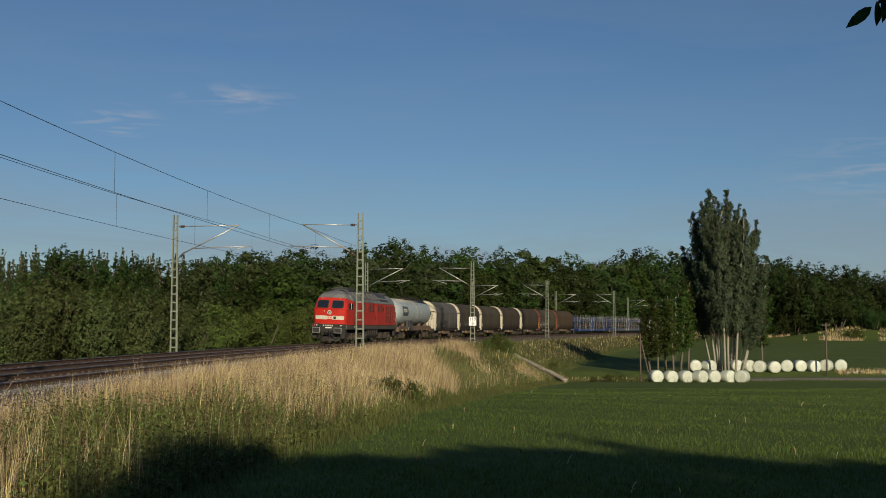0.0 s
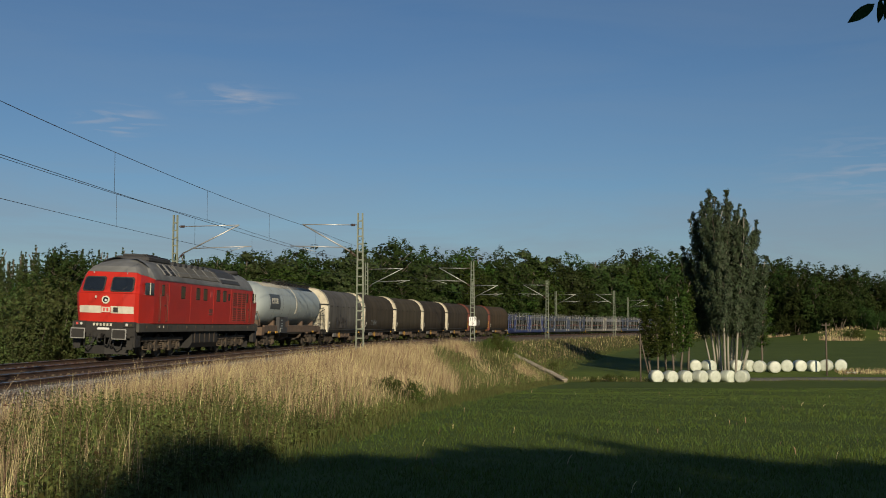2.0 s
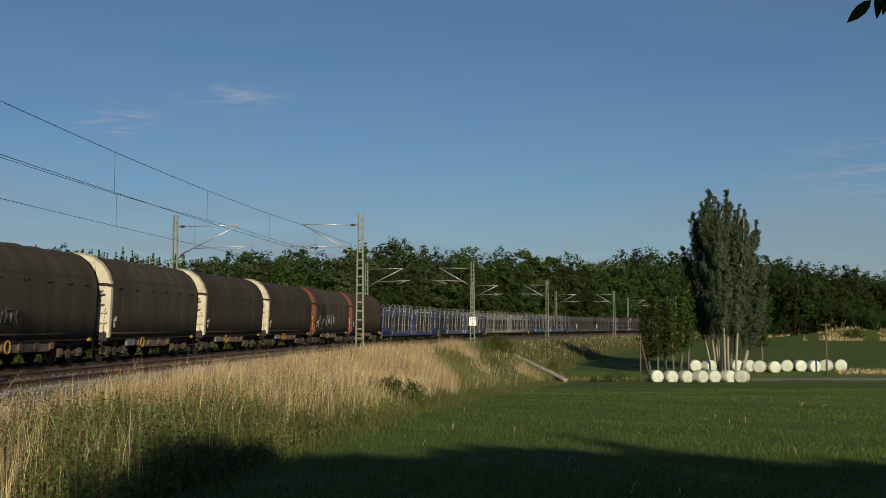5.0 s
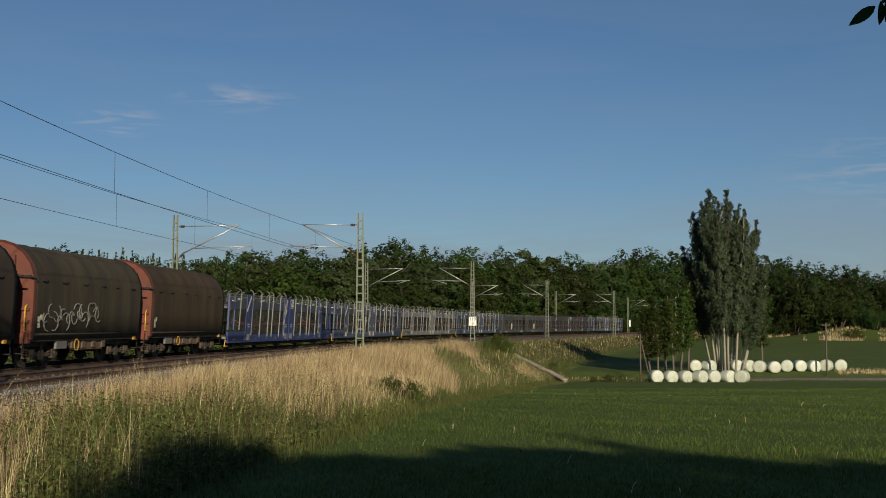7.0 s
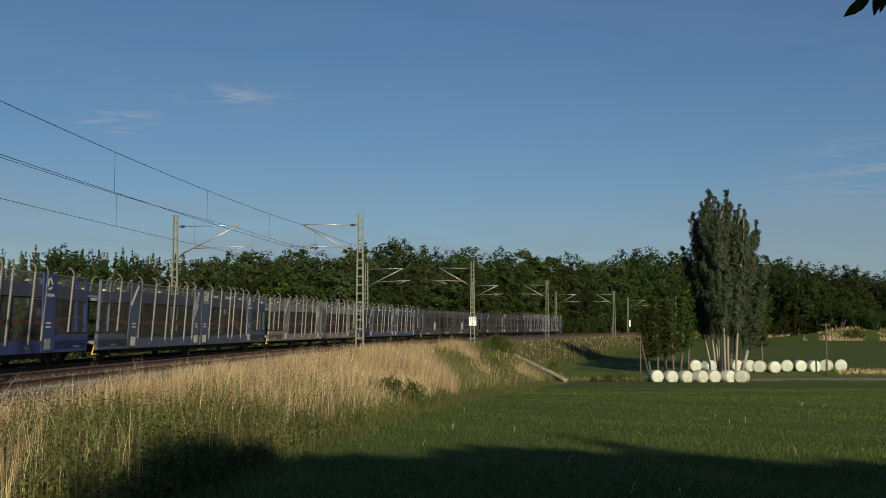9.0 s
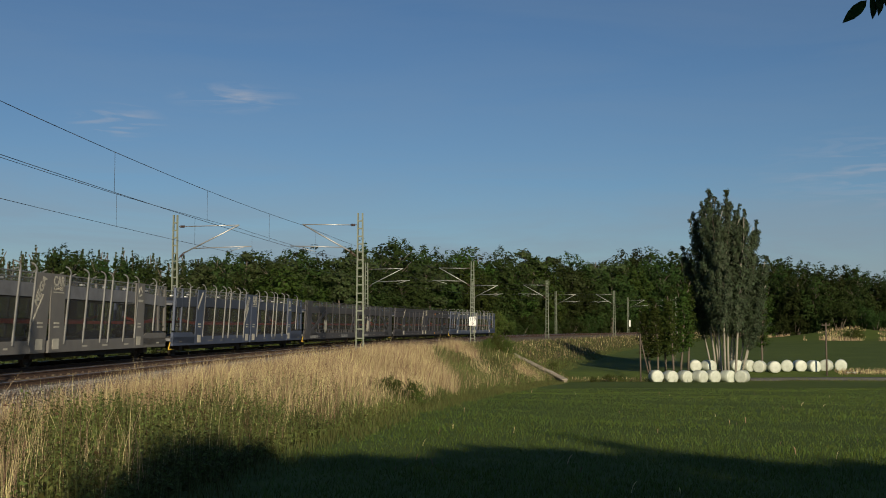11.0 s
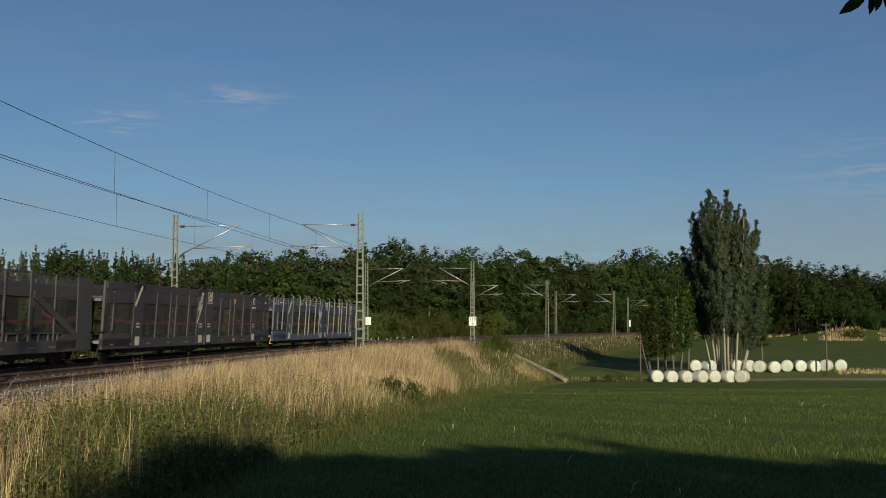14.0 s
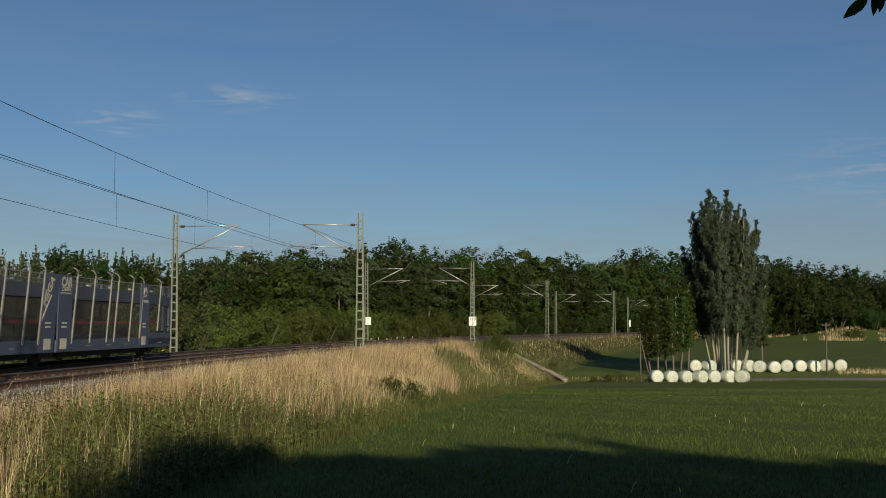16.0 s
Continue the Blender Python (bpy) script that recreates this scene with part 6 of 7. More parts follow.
def car_carrier(u0, u1, body, post, label, solid=0):
    """Two-unit double-deck car carrier. solid 0: bent posts; 1: low plated frame with flat posts; 2: plated sides with window openings."""
    L = u1 - u0
    t = thing("car_carrier", label, "car carrier", "empty car carriers")
    mid = L / 2
    mb = M[body]
    rnd = random.Random(int(u0))
    for k, (a, b) in enumerate(((0.55, mid - 0.12), (mid + 0.12, L - 0.55))):
        outer, inner = (a, b) if k == 0 else (b, a)
        d = 1 if k == 0 else -1
        # underparts and the black shade among them, built as one dark body
        bm = B()
        ua, ub = sorted((outer + d * 2.9, inner - d * 0.7))
        loft(bm, [[(-1.15, y, z), (1.15, y, z), (1.2, y, 0.72), (-1.2, y, 0.72)] for y, z in ((ua, 0.5), (ua + 0.5, 0.3), (ub - 0.4, 0.3), (ub, 0.5))])
        part("underframe_trough", bm, M["frame"], t)
        bm = B(); box(bm, -1.32, 1.32, a, b, 0.72, 0.84)
        part("lower_deck", bm, M["deck"], t, "ribbed steel lower deck")
        bm = B()
        # upper deck slopes down a little to the outer end
        loft(bm, [[(-1.34, y, z), (1.34, y, z), (1.34, y, z + 0.10), (-1.34, y, z + 0.10)] for y, z in ((outer, 2.36), (outer + d * 3.2, 2.50), (inner, 2.50))])
        part("upper_deck", bm, M["deck"], t, "steel upper deck")
        for sx in (-1, 1):
            s1 = sorted((sx * 1.34, sx * 1.46))
            bm = B(); box(bm, *s1, *sorted((outer, inner)), 0.50, 0.92); bevel(bm, 0.015)
            sill = part("side_sill", bm, mb, t)
            for i in range(5):
                y = outer + d * (1.0 + i * 2.1 + rnd.uniform(-0.4, 0.4))
                plate(M["dustgrey"] if body != "dustgrey" else M["dirtywhite"], sill, "lettering_bar", sx * 1.46, *sorted((y, y + d * rnd.uniform(0.3, 0.7))), 0.66, 0.72, 0.004)
            bm = B(); loft(bm, [[(sx * 1.30, y, z), (sx * 1.44, y, z), (sx * 1.44, y, z + h), (sx * 1.30, y, z + h)] for y, z, h in ((outer + d * 0.3, 2.28, 0.42), (outer + d * 3.2, 2.36, 0.45), (inner, 2.36, 0.45))])
            # blue carriers: the beam's darker tone stands for it being lit less
            part("deck_beam", bm, mb if solid != 0 else M["deck"] if body == "dustgrey" else M["slate"], t)
            # raised end over the wheel
            bm = B(); loft(bm, [[(s1[0], y, z0), (s1[1], y, z0), (s1[1], y, z1), (s1[0], y, z1)] for y, z0, z1 in ((outer, 0.62, 1.12), (outer + d * 2.6, 0.62, 1.12), (outer + d * 3.3, 0.52, 0.92))])
            part("end_plate", bm, mb, t)
            # corner frame at the outer end
            for yy, w in ((outer + d * 0.1, 0.16), (outer + d * 1.05, 0.16)):
                bm = B(); bar(bm, (sx * 1.40, yy, 1.2), (sx * 1.38, yy + d * 0.15, 3.16), 0.10, w)
                part("corner_post", bm, mb, t)
            for i in range(6):
                z = 1.4 + 0.3 * i
                bm = B(); rod(bm, (sx * 1.40, outer + d * 0.14, z), (sx * 1.39, outer + d * 1.05, z), 0.016, seg=5) if i % 3 == 0 else rod(bm, (sx * 1.40, outer + d * 0.0, z), (sx * 1.15, outer + d * 0.0, z), 0.016, seg=5)
                part("rung", bm, M["frame"], t)
            # wide panels
            wide = [(3.05, 4.15, True), (abs(inner - outer) - 1.25, abs(inner - outer) - 0.05, False)]
            if solid == 1:
                wide = [(0.2, 1.5, True)]
            for p0, p1, outerp in wide:
                y0, y1 = outer + d * p0, outer + d * p1
                ln = 0.28 * d if k == 0 else 0.1 * d
                bm = B(); loft(bm, [[(sx * 1.43, y0 + o, z), (sx * 1.43, y1 + o, z), (sx * 1.47, y1 + o, z), (sx * 1.47, y0 + o, z)] for z, o in ((0.55, 0.0), (3.18, ln))])
                pn = part("side_panel", bm, mb, t, "broad painted side panel")
                if solid != 1:
                    plate(M["dirtywhite"] if body != "blue" else M["graffiti"], pn, "notice_plate", sx * 1.47, *sorted((y0 + 0.35 * (y1 - y0), y0 + 0.8 * (y1 - y0))), 0.62, 0.98, 0.008)
                    for z in (1.35, 1.48):
                        plate(M["dirtywhite"], pn, "lettering_bar", sx * 1.47, *sorted((y0 + 0.4 * (y1 - y0), y0 + 0.75 * (y1 - y0))), z, z + 0.06, 0.008)
                    if k == 0:
                        if outerp:
                            bm = B(); bar(bm, (sx * 1.475, y0 + d * 0.25, 2.25), (sx * 1.475, y0 + d * 1.0, 3.05), 0.015, 0.13)
                            part("slanted_mark", bm, M["dirtywhite"], pn, "slanted white lettering band")
                        else:
                            text_mesh("MEGA", 0.44, M["dirtywhite"], pn, pose(sx * 1.48, y0 + d * 0.60, 2.58, 90, 0, 90 * sx) @ Matrix.Rotation(radians(54), 4, "Z"), "lettering", 0.03)
                        if not outerp:
                            bm = B(); bar(bm, (sx * 1.475, y0 + d * 0.1, 1.55), (sx * 1.475, y0 + d * 0.85, 2.45), 0.015, 0.06)
                            part("slanted_mark", bm, M["dirtywhite"], pn)
                    elif outerp:
                        bm = B()
                        yc = (y0 + y1) / 2 + 0.1 * d
                        for q in range(3):
                            a0 = q * 2.094
                            bar(bm, (sx * 1.476, yc + 0.2 * math.cos(a0), 2.82 + 0.2 * math.sin(a0)), (sx * 1.476, yc + 0.2 * math.cos(a0 + 1.5), 2.82 + 0.2 * math.sin(a0 + 1.5)), 0.015, 0.07)
                        part("ring_emblem", bm, M["dirtywhite"], pn, "white three-armed ring emblem")
                        plate(M["dirtywhite"], pn, "lettering_bar", sx * 1.47, *sorted((y0 + 0.15 * (y1 - y0) + 0.1 * d, y0 + 0.9 * (y1 - y0))), 2.40, 2.50, 0.008)
                    else:
                        yc = (y0 + y1) / 2 + 0.06 * d
                        text_mesh("CAR", 0.46, M["dirtywhite"], pn, pose(sx * 1.48, yc, 2.92, 90, 0, 90 * sx), "lettering", 0.03)
                        text_mesh("CARRIER", 0.20, M["dirtywhite"], pn, pose(sx * 1.48, yc, 2.68, 90, 0, 90 * sx), "lettering")
                        plate(M["dirtywhite"], pn, "lettering_bar", sx * 1.47, *sorted((yc - d * 0.45, yc + d * 0.45)), 2.53, 2.57, 0.008)
            # posts
            span = abs(inner - outer)
            if solid == 0:
                ys = (5.9, 7.6, 8.5, 10.2) if k == 0 else (span - 3.0, span - 4.7, span - 5.5, span - 7.2)
                ys = ys + ((11.4,) if k == 0 else (span - 1.3,))
                for q in ys:
                    bent_post(t, sx, outer + d * q, 0.78, 3.48, M[post], 0.34)
                for q in (1.9, 4.2):
                    bent_post(t, sx, outer + d * q, 1.2 if q < 3 else 0.9, 3.46, M[post], 0.3)
            elif solid == 1:
                for q in (3.6, 5.6, 7.6, 9.7, 11.7, span - 1.0, span - 0.1):
                    if q < span:
                        bm = B(); bar(bm, (sx * 1.45, outer + d * q, 0.9), (sx * 1.45, outer + d * q, 3.16), 0.05, 0.22 if round(q * 10) in (56, 97) else 0.09)
                        part("side_post", bm, mb, t)
                bm = B(); bar(bm, (sx * 1.45, outer + d * 1.3, 0.95), (sx * 1.45, outer + d * 5.4, 2.45), 0.05, 0.26)
                part("diagonal_brace", bm, mb, t)
                bm = B(); bar(bm, (sx * 1.45, inner - d * 0.1, 2.4), (sx * 1.45, inner - d * 1.8, 0.95), 0.05, 0.2)
                part("diagonal_brace", bm, mb, t)
                for q in range(14):
                    yy = outer + d * (3.2 + q * (span - 3.6) / 14)
                    bm = B(); box(bm, *sorted((sx * 1.40, sx * 1.46)), yy - 0.03, yy + 0.03, 0.9, 1.16)
                    part("kick_stanchion", bm, mb, t)
                bm = B(); box(bm, *sorted((sx * 1.40, sx * 1.46)), *sorted((outer + d * 3.0, inner)), 1.14, 1.2)
                part("kick_rail", bm, mb, t)
            else:
                for q in (5.9, 7.7, 8.5, 10.3):
                    if q < span - 1.4:
                        bm = B(); bar(bm, (sx * 1.45, outer + d * q, 0.85), (sx * 1.45, outer + d * q + 0.2, 3.1), 0.05, 0.26)
                        part("side_post", bm, mb, t)
                bm = B(); box(bm, *sorted((sx * 1.42, sx * 1.47)), *sorted((outer + d * 0.3, inner)), 2.86, 3.14)
                part("top_rail", bm, mb, t)
            if solid == 0:
                for q in (2.3, 4.9, 7.1, 9.4):
                    bm = B(); box(bm, *sorted((sx * 1.20, sx * 1.32)), *sorted((outer + d * q, outer + d * (q + 0.26))), 2.86, 2.93)
                    part("deck_pad", bevel(bm, 0.015), M["white"], t)
            # mesh infill and top cable
            bm = B(); box(bm, *sorted((sx * 1.405, sx * 1.41)), *sorted((outer + d * 0.4, inner - d * 0.1)), 0.92, 2.36)
            part("mesh_screen", bm, M["mesh"], t, "fine wire mesh screen, toned dark for the dim interior behind")
            bm = B(); box(bm, *sorted((sx * 1.405, sx * 1.41)), *sorted((outer + d * 0.2, inner - d * 0.05)), 2.8, 3.14)
            part("mesh_screen", bm, M["meshlight"], t, "fine wire mesh parapet")
            bm = B(); box(bm, *sorted((sx * 1.40, sx * 1.43)), *sorted((outer + d * 0.2, inner)), 3.13, 3.17)
            part("parapet_rail", bm, mb if solid else M[post], t)
            bm = B(); pts = [(sx * 1.34, outer + d * 1.0, 1.74), (sx * 1.34, outer + d * 3.0, 1.54), (sx * 1.34, inner, 1.54)]
            bar(bm, pts[0], pts[1], 0.03, 0.11); bar(bm, pts[1], pts[2], 0.03, 0.11)
            part("red_strip", bm, M["redstrip"], t, "red horizontal guard strip")
        # ladder in the second unit
        if k == 1 and solid != 1:
            for o in (0, 0.42):
                bm = B(); rod(bm, (1.38, mid + 5.7 + o, 0.85), (1.38, mid + 5.7 + o, 2.6), 0.02, seg=5)
                part("ladder_rail", bm, M["frame"], t)
            for i in range(6):
                bm = B(); rod(bm, (1.38, mid + 5.7, 0.95 + 0.28 * i), (1.38, mid + 6.12, 0.95 + 0.28 * i), 0.014, seg=5)
                part("rung", bm, M["frame"], t)
        wy = outer + d * 1.9
        wheels(t, (wy,), 0.475)
        for sx in (-1, 1):
            bm = B(); box(bm, *sorted((sx * 0.92, sx * 1.18)), wy - 0.22, wy + 0.22, 0.26, 0.62)
            bar(bm, (sx * 1.05, wy - 0.8, 0.66), (sx * 1.05, wy + 0.8, 0.66), 0.12, 0.1)
            part("axle_guard", bm, M["bogie"], t)
            bm = B(); tube(bm, [(sx * 1.3, outer + d * 0.1, 0.7), (sx * 1.3, outer - d * 0.1, 0.35), (sx * 1.3, outer + d * 0.6, 0.33)], 0.025)
            part("shunter_step", bm, M["yellow"] if rnd.random() < 0.6 else M["frame"], t)
    if solid == 2:
        plate(M["hazard"], t, "warning_plate", 1.475, mid + 5.1, mid + 5.35, 2.62, 2.85, 0.01)
        plate(M["hazard"], t, "warning_plate", 1.475, mid + 5.1, mid + 5.35, 0.6, 0.78, 0.01)
        bm = B()
        pts = [(1.3, y, 3.42 - 0.12 * abs(math.sin((y - 0.5) / 4.2 * math.pi / 2))) for y in np.arange(0.5, L - 0.4, 0.9)]
        part("top_cable", tube(bm, pts, 0.022, 5), M["rubber"], t, "dark cable strung along the top")
        for y in np.arange(0.5, L, 4.2):
            bm = B(); rod(bm, (1.35, y, 3.1), (1.3, y, 3.44), 0.02, seg=5)
            part("cable_bracket", bm, M["rubber"], t)
    if solid == 1:
        for y in (6.1, 20.3):
            for o in (-0.33, 0.05):
                bm = B()
                out = [(1.462, y + o + 0.17 * math.cos(a), 1.42 + 0.47 * math.sin(a)) for a in (2 * math.pi * i / 14 for i in range(14))]
                loft(bm, [out, [(x + 0.02, yy, z) for x, yy, z in out]])
                part("sprayed_letter", bm, M["dirtywhite"], t, "pale sprayed shape")
        for y in (2.0, L / 2 - 4.6, L / 2 + 3.0):
            for q in range(6):
                plate(M["graffiti"], t, "letter_block", 1.462, y + q * 0.34, y + q * 0.34 + 0.22, 0.58, 0.78, 0.01)
        plate(M["dirtywhite"], t, "data_frame", 1.462, 1.35, 1.85, 0.55, 1.05, 0.006)
        plate(mb, t, "data_field", 1.462, 1.41, 1.79, 0.6, 1.0, 0.009)
    # joint between the units
    bm = B(); box(bm, -1.1, 1.1, mid - 0.4, mid + 0.4, 0.55, 0.72); box(bm, -1.2, 1.2, mid - 0.15, mid + 0.15, 2.38, 2.46)
    part("joint_bridge", bm, M["frame"], t)
    wheels(t, (mid,), 0.475)
    bm = B()
    for sx in (-1, 1):
        box(bm, *sorted((sx * 0.95, sx * 1.15)), mid - 0.6, mid + 0.6, 0.3, 0.6)
    part("joint_bogie_frame", bm, M["bogie"], t)
    buffers(t, (0.0, L))
    VEHICLES.append((t, u0, u1))


for _a, _b, _body, _post, _l, _so in (
        (123.9, 150.1, "blue", "post", "empty double-deck car carrier, deep blue with bent galvanised posts", 0),
        (150.1, 176.6, "bluegrey", "post", "empty double-deck car carrier, faded light blue with bent posts", 0),
        (176.6, 203.4, "dustgrey", "post", "empty double-deck car carrier, dusty beige-grey with bent posts", 0),
        (203.4, 230.0, "bluegrey", "post", "empty double-deck car carrier, grey-blue with bent galvanised posts", 0),
        (230.0, 261.3, "darkgrey", "darkgrey", "empty double-deck car carrier, sooty dark grey with diagonal braces", 1),
        (261.3, 288.2, "umber", "umber", "empty double-deck car carrier, dark slate plated sides with openings", 2),
        (288.2, 314.9, "bluegrey", "post", "empty double-deck car carrier, dull blue, last in the train", 0)):
    car_carrier(_a, _b, _body, _post, _l, _so)


# ================= grasses, weeds, stones =================
def blades(name, X, Y, H, W, bend, material, seed, label, category, head=0.0, flat=False):
    """Curved two-segment blades; with head, a seed head widens the tip."""
    r = np.random.RandomState(seed)
    n = len(X)
    Z = ground_z(X, Y) - 0.02
    a = r.uniform(0, 2 * np.pi, n)
    ca, sa = np.cos(a), np.sin(a)
    b = r.uniform(0, 2 * np.pi, n)
    bend = bend * r.uniform(0.2, 1.6, n)
    lx, ly = np.cos(b) * bend * H + 0.07 * H, np.sin(b) * bend * H
    base = np.stack([X, Y, Z], 1)
    side = np.stack([ca, sa, np.zeros(n)], 1) * (W / 2)[:, None]
    mid = base + np.stack([lx * 0.3, ly * 0.3, H * 0.55], 1)
    neck = base + np.stack([lx * 0.62, ly * 0.62, H * 0.82], 1)
    tip = base + np.stack([lx, ly, H * 0.99], 1)
    if flat:
        V = np.stack([base - side, base + side, tip + side * 0.15, tip - side * 0.15], 1).reshape(-1, 3)
        F = np.arange(n * 4).reshape(n, 4)
    elif head:
        V = np.stack([base - side, base + side, mid + side * 0.8, mid - side * 0.8, neck + side * head, neck - side * head, tip + side * 0.3, tip - side * 0.3], 1).reshape(-1, 3)
        o = (np.arange(n) * 8)[:, None]
        F = np.concatenate([o + [0, 1, 2, 3], o + [3, 2, 4, 5], o + [5, 4, 6, 7]], 0)
    else:
        V = np.stack([base - side, base + side, mid + side * 0.75, mid - side * 0.75, tip + side * 0.12, tip - side * 0.12], 1).reshape(-1, 3)
        o = (np.arange(n) * 6)[:, None]
        F = np.concatenate([o + [0, 1, 2, 3], o + [3, 2, 4, 5]], 0)
    return tagged(new(name, raw(name, V, F, material)), label, category, kind="stuff")


def bank_sample(n, seed, s0, s1, l0, l1, power=1.0):
    """Random points on the bank by station and lateral, denser towards the camera."""
    r = np.random.RandomState(seed)
    s = s0 + (s1 - s0) * r.uniform(0, 1, n) ** power
    la = r.uniform(l0, l1, n)
    th = np.interp(s, _s, _th)
    return np.interp(s, _s, _X) + la * np.cos(th), np.interp(s, _s, _Y) - la * np.sin(th), s, la, r


def bank_width(X, Y):
    return 6.0 + 4.5 * np.clip((-field_z(X, Y) - 1.0) / 3, 0, 1)


STRIPES = ((0.46, 86.4, 2.43, 59.5), (3.6, 110.9, 5.64, 79.6))
CLUMPS = ((-3.7, 22.0, 2.6), (-4.9, 19.0, 2.2), (-1.58, 41.8, 1.2), (-2.0, 42.5, 0.9), (-1.1, 42.5, 0.9), (at_az(880, 112), 112, 2.5), (at_az(860, 108), 108, 2.0))


def dryness(X, Y, s, la):
    """1 where the bank is straw, 0 where it is green."""
    w = bank_width(X, Y)
    k = (la - 7.0) / w
    near = np.clip((42 - Y) / 18, 0, 1)
    d = 1.05 - near * 1.0 * sstep(0.17, 0.46, k) + 0.3 * near * sstep(0.1, 0.7, wob(X, Y, 0.9, 17)) + 0.4 * np.clip((21 - Y) / 6, 0, 1) * sstep(-0.335, -0.365, X / np.maximum(Y, 5)) - (1 - near) * 0.95 * sstep(0.72, 1.0, k)
    d = d + 0.35 * wob(X, Y, 0.45, 2) + 0.25 * wob(X, Y, 1.3, 7)
    green = np.exp(-((s - 22) / 2.5) ** 2) * sstep(0.35, 0.6, k) + np.exp(-((s - 38 + la * 0.5) / 3.0) ** 2) * 0.9 + 0.8 * np.exp(-((s - 54 + la * 0.4) / 4.0) ** 2)
    for ax, ay, bx, by in STRIPES:
        k_ = np.clip(((X - ax) * (bx - ax) + (Y - ay) * (by - ay)) / ((bx - ax) ** 2 + (by - ay) ** 2), 0, 1)
        green = green + 2.2 * np.exp(-((X - ax - (bx - ax) * k_) ** 2 + (Y - ay - (by - ay) * k_) ** 2) / 2.2)
    for cx, cy, cr in CLUMPS:
        green = green + 1.6 * np.exp(-((X - cx) ** 2 + (Y - cy) ** 2) / cr ** 2)
    t_ = np.clip(((X - 6.91) * 4.29 + (Y - 116.6) * -10.1) / 120.4, 0, 1)
    green = green + 2.0 * np.exp(-((X - 6.91 - 4.29 * t_) ** 2 + (Y - 116.6 + 10.1 * t_) ** 2) / 4.0)
    return d - green - 0.55 * sstep(44, 62, s) - 0.1 * np.clip((30 - Y) / 15, 0, 1)


def straw():
    for k, (n, s0, s1, pw) in enumerate(((165000, -46, 12, 1.0), (110000, 10, 60, 1.15), (20000, 58, 230, 1.3))):
        X, Y, s, la, r = bank_sample(n, 31 + k, s0, s1, 6.9, 17.5, pw)
        w = bank_width(X, Y)
        d = dryness(X, Y, s, la)
        edge = sstep(7.3, 8.3, la) * (1 - 0.2 * np.clip((34 - Y) / 14, 0, 1) * (1 - sstep(7.2, 9.0, la)))
        tuft = 0.3 + 0.7 * sstep(-0.25, 0.3, wob(X, Y, 2.1, 14) + 0.6 * wob(X, Y, 5.3, 3))
        keep = (la < 7 + w * 0.95) & (r.uniform(0, 1, n) < np.clip(d, 0.05, 1) * (0.07 + 0.93 * edge) * tuft) & (Y > 6)
        X, Y, la, s = X[keep], Y[keep], la[keep], s[keep]
        m = len(X)
        H = r.uniform(0.4, 1.15, m) * (1 - 0.05 * np.clip((36 - Y) / 16, 0, 1)) * (0.65 + 0.35 * sstep(7.0, 8.6, la)) * (1 - 0.4 * sstep(45, 70, s)) * (1 + 0.34 * wob(X, Y, 1.1, 4) + 0.28 * wob(X, Y, 3.7, 8))
        blades("dry_grass", X, Y, H, r.uniform(0.0028, 0.0066, m) * (1.0 + Y / 38), 0.26, M["dry"], 41 + k, "tall straw-coloured dry grass on the railway bank", "dry grass")


def straw_tufts():
    """Close tussocks of straw along the ballast's foot and at the near corner of the bank."""
    X, Y, s, la, r = bank_sample(2600, 35, -46, 16, 7.5, 13.0)
    corner = (X / np.maximum(Y, 5) < -0.335) & (Y < 21)
    fringe = la < 8.0 + 1.5 * np.clip((Y - 14) / 20, 0, 1.6) + 0.5 * wob(X, Y, 1.3, 5)
    keep = (Y > 7) & (fringe | corner) & (r.uniform(0, 1, len(X)) < np.where(fringe, 0.85, 0.30))
    X, Y = X[keep], Y[keep]
    n = len(X)
    size = r.uniform(0.65, 1.2, n)
    per = 46
    q, a = 0.20 * r.uniform(0, 1, n * per) ** 0.5, r.uniform(0, 6.28, n * per)
    X, Y, size = np.repeat(X, per) + q * np.cos(a), np.repeat(Y, per) + q * np.sin(a), np.repeat(size, per)
    H = size * r.uniform(0.45, 1.0, len(X))
    blades("dry_grass", X, Y, H, r.uniform(0.003, 0.0065, len(X)) * (1 + Y / 38), 0.16, M["dry"], 36, "bushy straw tussocks at the foot of the ballast", "dry grass")


